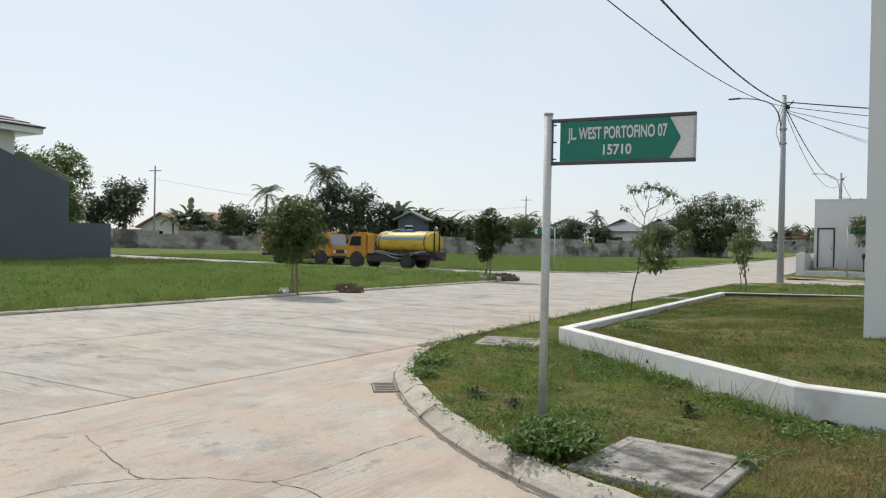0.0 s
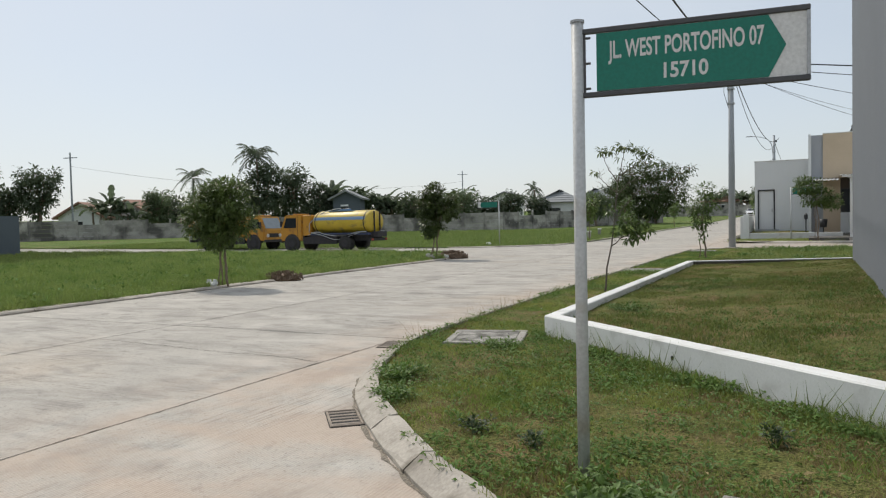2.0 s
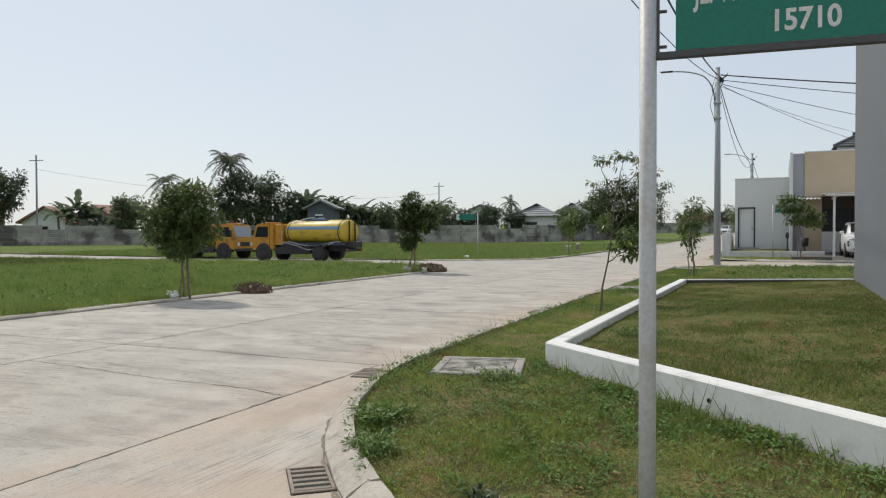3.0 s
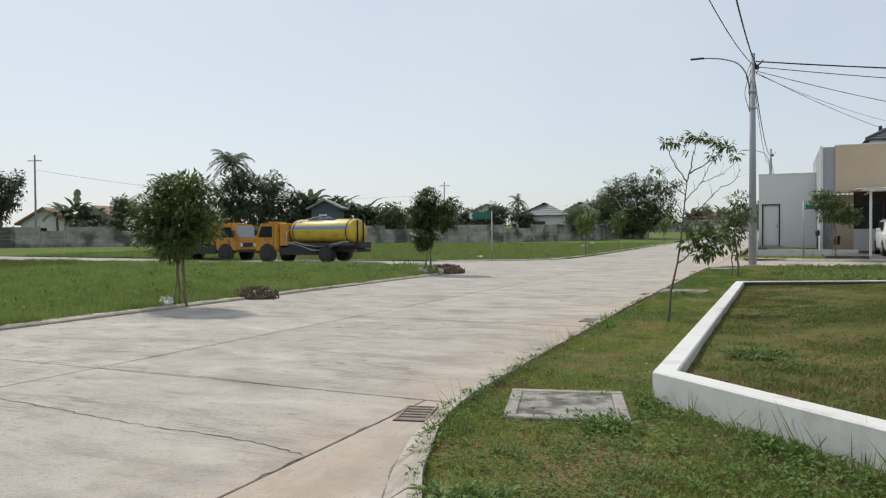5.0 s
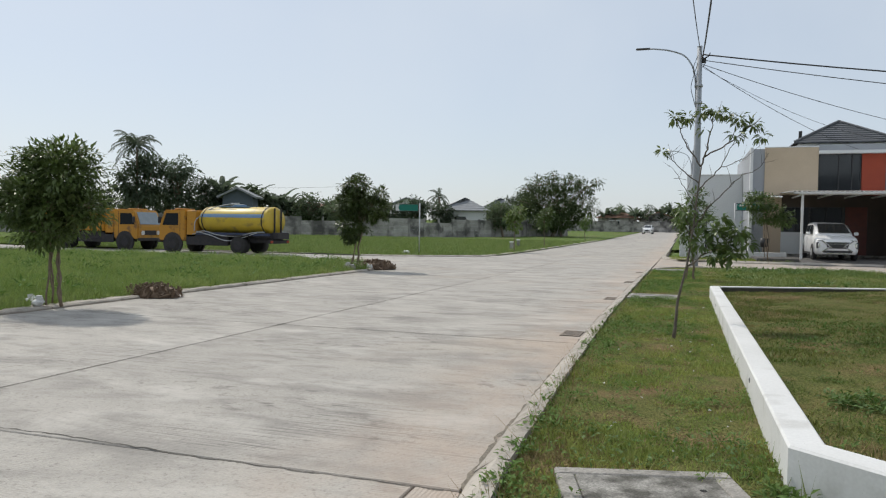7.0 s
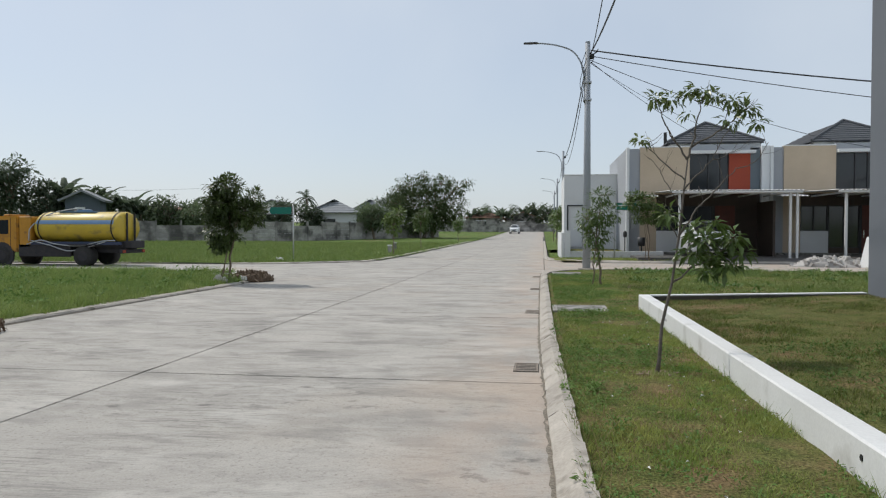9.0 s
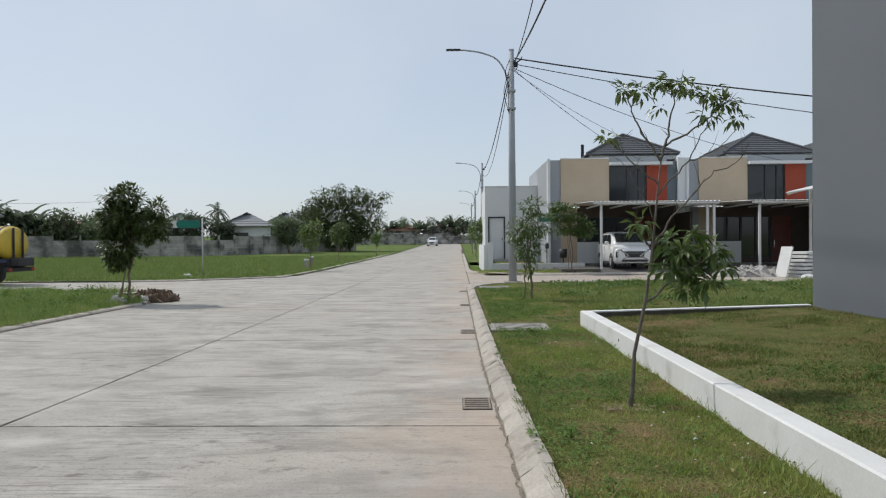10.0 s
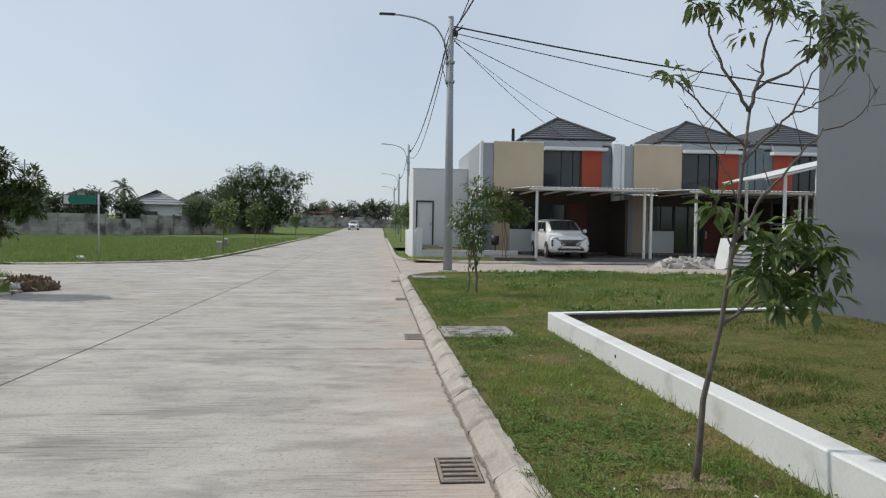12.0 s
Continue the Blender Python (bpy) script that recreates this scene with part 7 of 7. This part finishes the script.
grass("plot_grass", lambda x, y: in_verge(x, y), -4.2, 12.0, 21.4, 34.0, 900, 0.05, 0.22, 0.014, 0.075, M["blade_field"], "rough bright grass of the empty plot", 5, lambda x, y: np.clip((x + 4.3) * 0.3, 0.1, 1) * np.clip(0.35 + 1.2 * drift(x, y, 0.7, 30) + 0.8 * drift(x, y, 2.2, 31), 0.06, 1))
grass("plot_grass", lambda x, y: in_verge(x, y), -4.2, 12.0, 21.4, 34.0, 1300, 0.015, 0.07, 0.016, 0.075, M["blade"], "short olive grass of the empty plot", 28, patchy)
grass("field_grass", in_field, -30.0, -13.9, 2.0, 30.5, 1100, 0.05, 0.24, 0.018, field_height, M["blade_field"], "bright green rough grass of the open field", 6)
grass("field_grass", in_field, -52.0, -30.0, 14.0, 30.5, 260, 0.08, 0.26, 0.03, 0.09, M["blade_field"], "bright green rough grass of the open field", 7)
grass("far_field_grass", in_field, -50.0, -13.9, 37.7, 80.0, 140, 0.08, 0.24, 0.035, 0.05, M["blade_field"], "bright green grass of the far field", 8)
grass("annex_grass", lambda x, y: x < 90, -5.4, 0.0, 42.6, 45.8, 500, 0.03, 0.12, 0.014, 0.085, M["blade"], "short grass by the annex", 9)


def along(a, b, spread):
    (ax, ay), (bx, by) = a, b
    L = math.hypot(bx - ax, by - ay)
    return lambda x, y: (abs((x - ax) * (by - ay) - (y - ay) * (bx - ax)) / L < spread) & in_verge(x, y)


grass("dry_grass", lambda x, y: near_verge(x, y) & (x < 0.8), -5.7, 0.8, 4.3, 11.0, 4200, 0.01, 0.045, 0.009, 0.075, M["blade_dry"], "dry straw lying in the verge grass", 21, lambda x, y: np.clip(1.25 - 1.2 * patchy(x, y), 0.08, 1))
grass("dry_grass", near_verge, -5.7, -4.2, 11.0, 30.0, 3000, 0.01, 0.04, 0.009, 0.075, M["blade_dry"], "dry straw lying in the verge grass", 22, lambda x, y: np.clip(1.25 - 1.2 * patchy(x, y), 0.08, 1))
grass("dry_grass", in_garden, -4.2, 1.0, 7.2, 21.2, 2600, 0.01, 0.045, 0.010, lawn_height, M["blade_dry"], "dry straw lying in the lawn", 23, lambda x, y: np.clip(1.25 - 1.2 * patchy(x, y), 0.08, 1))
grass("dry_grass", verge_front, -3.0, 0.8, 4.6, 7.0, 6500, 0.01, 0.05, 0.010, 0.082, M["blade_dry"], "thick dry straw by the low wall", 26, straw_patch)
grass("dry_stalks", lambda x, y: in_verge(x, y), -5.8, -5.5, 9.2, 13.5, 130, 0.10, 0.34, 0.006, 0.075, M["blade_dry"], "thin dry grass stalks beside the kerb", 27)
grass("wall_foot_grass", along((-4.35, 10.08), (-1.03, 6.95), 0.12), -4.4, -0.9, 6.8, 10.2, 260, 0.08, 0.36, 0.012, 0.075, M["blade"], "tall grass stalks along the foot of the low wall", 10)
grass("wall_foot_grass", along((-4.37, 10.1), (-4.37, 21.0), 0.07), -4.5, -4.3, 10.1, 21.0, 900, 0.03, 0.13, 0.007, 0.075, M["blade"], "grass along the foot of the low wall", 11)
grass("kerb_grass", along((-5.62, 11.0), (-5.62, 31.0), 0.08), -5.7, -5.5, 11.0, 31.0, 900, 0.03, 0.11, 0.008, 0.075, M["blade"], "grass tufts leaning over the kerb", 12, patchy)
grass("kerb_grass", lambda x, y: in_field(x, y) & (x > -14.2), -14.3, -13.9, -5.0, 27.0, 900, 0.05, 0.17, 0.014, field_height, M["blade_field"], "grass along the left kerb", 13)

rng = random.Random(78)
spots = []
for _ in range(300):
    x, y = rng.uniform(-27.0, -14.0), rng.uniform(4.0, 30.0)
    if in_field(np.array([x]), np.array([y]))[0]:
        r = rng.uniform(0.1, 0.3)
        for _ in range(rng.randrange(12, 30)):
            d = Vector((rng.gauss(0, 1), rng.gauss(0, 1), rng.uniform(0.3, 1.2))).normalized()
            spots.append((Vector((x + d.x * r, y + d.y * r, 0.1 + rng.uniform(0.02, 0.18))), d))
v, f = leaves(rng, spots, 0.13, 0.4, 0.4, 0.2)
array_part("field_weeds", v, f, M["leaf_field"], None, "broad-leaved weeds scattered through the field grass", "stuff", False, "weeds")


def creeping(name, seed, n, x0, x1, y0, y1, area, z, size, many, material, label, thin):
    """Small rosettes of leaves lying low among the blades."""
    rs, rng = np.random.RandomState(seed), random.Random(seed)
    x, y = rs.uniform(x0, x1, n), rs.uniform(y0, y1, n)
    keep = area(x, y) & (rs.uniform(0, 1, n) < thin(x, y))
    x, y = x[keep], y[keep]
    zz = z(x, y) if callable(z) else np.full(len(x), z)
    spots = []
    for px, py, pz in zip(x.tolist(), y.tolist(), zz.tolist()):
        r = rng.uniform(0.015, 0.05)
        for _ in range(rng.randrange(many - 2, many + 3)):
            d = Vector((rng.gauss(0, 1), rng.gauss(0, 1), rng.uniform(0.2, 1.0))).normalized()
            spots.append((Vector((px + d.x * r, py + d.y * r, pz + rng.uniform(0.008, 0.05))), d))
    v, f = leaves(rng, spots, size, 0.42, 0.2, 0.2)
    array_part(name, v, f, material, None, label, "stuff", False, "weeds")


lush = lambda x, y: np.clip(0.35 + 1.1 * drift(x, y, 1.1, 15) + 0.7 * drift(x, y, 3.2, 16), 0.04, 1.0) * (1 - 0.85 * straw_patch(x, y) * (y < 7.2))
creeping("ground_cover", 79, 9500, -5.7, 0.8, 4.3, 11.0, verge_front, 0.075, 0.042, 6, M["leaf_field"], "tiny creeping plants among the verge grass", lush)
creeping("ground_cover", 80, 7000, -5.7, 0.8, 4.3, 11.0, verge_front, 0.075, 0.036, 5, M["leaf_weed"], "bright creeping leaves among the verge grass", lambda x, y: lush(x + 3.0, y))
creeping("ground_cover", 81, 9500, -5.7, -4.3, 11.0, 31.0, near_verge, 0.075, 0.036, 5, M["leaf_field"], "tiny creeping plants among the verge grass", lush)
creeping("ground_cover", 82, 7000, -4.2, 3.0, 7.2, 16.0, in_garden, lawn_height, 0.04, 5, M["leaf_field"], "tiny creeping plants in the front lawn", lush)
creeping("plot_weed", 85, 4500, -3.6, 9.0, 22.0, 34.0, lambda x, y: in_verge(x, y), 0.09, 0.12, 8, M["leaf_weed"], "bright leafy weed clumps of the empty plot", lambda x, y: np.clip(-0.25 + 1.3 * drift(x, y, 0.6, 33) + 0.9 * drift(x, y, 1.9, 34) + (y - 27.0) * 0.06, 0.0, 1))
creeping("wall_foot_weed", 83, 9000, -4.4, -0.9, 6.7, 10.2, along((-4.40, 10.00), (-1.03, 6.85), 0.12), 0.085, 0.05, 5, M["leaf_field"], "leafy growth along the foot of the low wall", lambda x, y: np.clip(0.25 + 1.5 * drift(x, y, 2.4, 18), 0.02, 1))
kerb_edge = np.array([(p.x, p.y) for p in KERB_PTS if 4.0 < p.y < 31.0 and p.x < 1.0])


def by_kerb(x, y):
    near = np.full(len(x), 99.0)
    for kx, ky in kerb_edge.tolist():
        near = np.minimum(near, np.hypot(x - kx, y - ky))
    return (near < 0.23) & near_verge(x, y)


creeping("kerb_weed", 84, 20000, -5.8, 0.8, 4.3, 31.0, by_kerb, 0.085, 0.045, 6, M["leaf_field"], "leafy growth creeping over the kerb's edge", lambda x, y: np.clip(0.3 + 1.5 * drift(x, y, 1.7, 19), 0.03, 1))
grass("kerb_grass", by_kerb, -5.8, 0.8, 4.3, 31.0, 2600, 0.03, 0.13, 0.008, 0.075, M["blade"], "grass tufts leaning over the kerb", 24, lambda x, y: np.clip(0.25 + 1.3 * drift(x, y, 1.9, 20), 0.03, 1))
grass("wall_foot_grass", along((-4.40, 10.03), (-1.03, 6.88), 0.13), -4.4, -0.9, 6.7, 10.2, 3500, 0.03, 0.17, 0.008, 0.075, M["blade"], "grass tufts along the foot of the low wall", 25, lambda x, y: np.clip(0.2 + 1.5 * drift(x, y, 2.1, 21), 0.03, 1))
rng = random.Random(77)
spots = []
for _ in range(340):
    x, y = rng.uniform(-5.6, -0.9), rng.uniform(4.6, 24.0)
    if near_verge(np.array([x]), np.array([y]))[0]:
        spots.append((Vector((x, y, 0.10)), Vector((rng.gauss(0, 1), rng.gauss(0, 1), 0.15)).normalized()))
v, f = leaves(rng, spots, 0.07, 0.4, 0.0, 0.3)
array_part("leaf_litter", v, f, M["blade_dry"], None, "fallen dry leaves lying in the verge grass", "stuff", False, "leaf litter")
rng = random.Random(91)
spots = []
for _ in range(60):
    x, y = rng.uniform(-5.5, -4.35), rng.uniform(10.5, 24.0)
    spots.append((Vector((x, y, 0.092)), Vector((rng.gauss(0, 1), rng.gauss(0, 1), 0.2)).normalized()))
for _ in range(30):
    spots.append((Vector((rng.uniform(-16.5, -14.0), rng.uniform(12.0, 28.0), 0.17)), Vector((rng.gauss(0, 1), rng.gauss(0, 1), 0.3)).normalized()))
v, f = leaves(rng, spots, 0.03, 0.6, 0.0, 0.4)
array_part("paper_litter", v, f, M["white"], None, "small white scraps of litter lying in the grass", "stuff", False, "litter")
pipe = thing("drain_pipe", (-0.78, 6.78, 0.10), 25, "short black pipe end at the foot of the low wall", "pipe")
part("pipe_end", tube([(-0.09, 0, 0), (-0.06, 0.02, 0.035), (0.0, 0.03, 0.05), (0.07, 0.02, 0.03), (0.1, 0, -0.01)], 0.014, 8), M["black"], pipe, "", True)
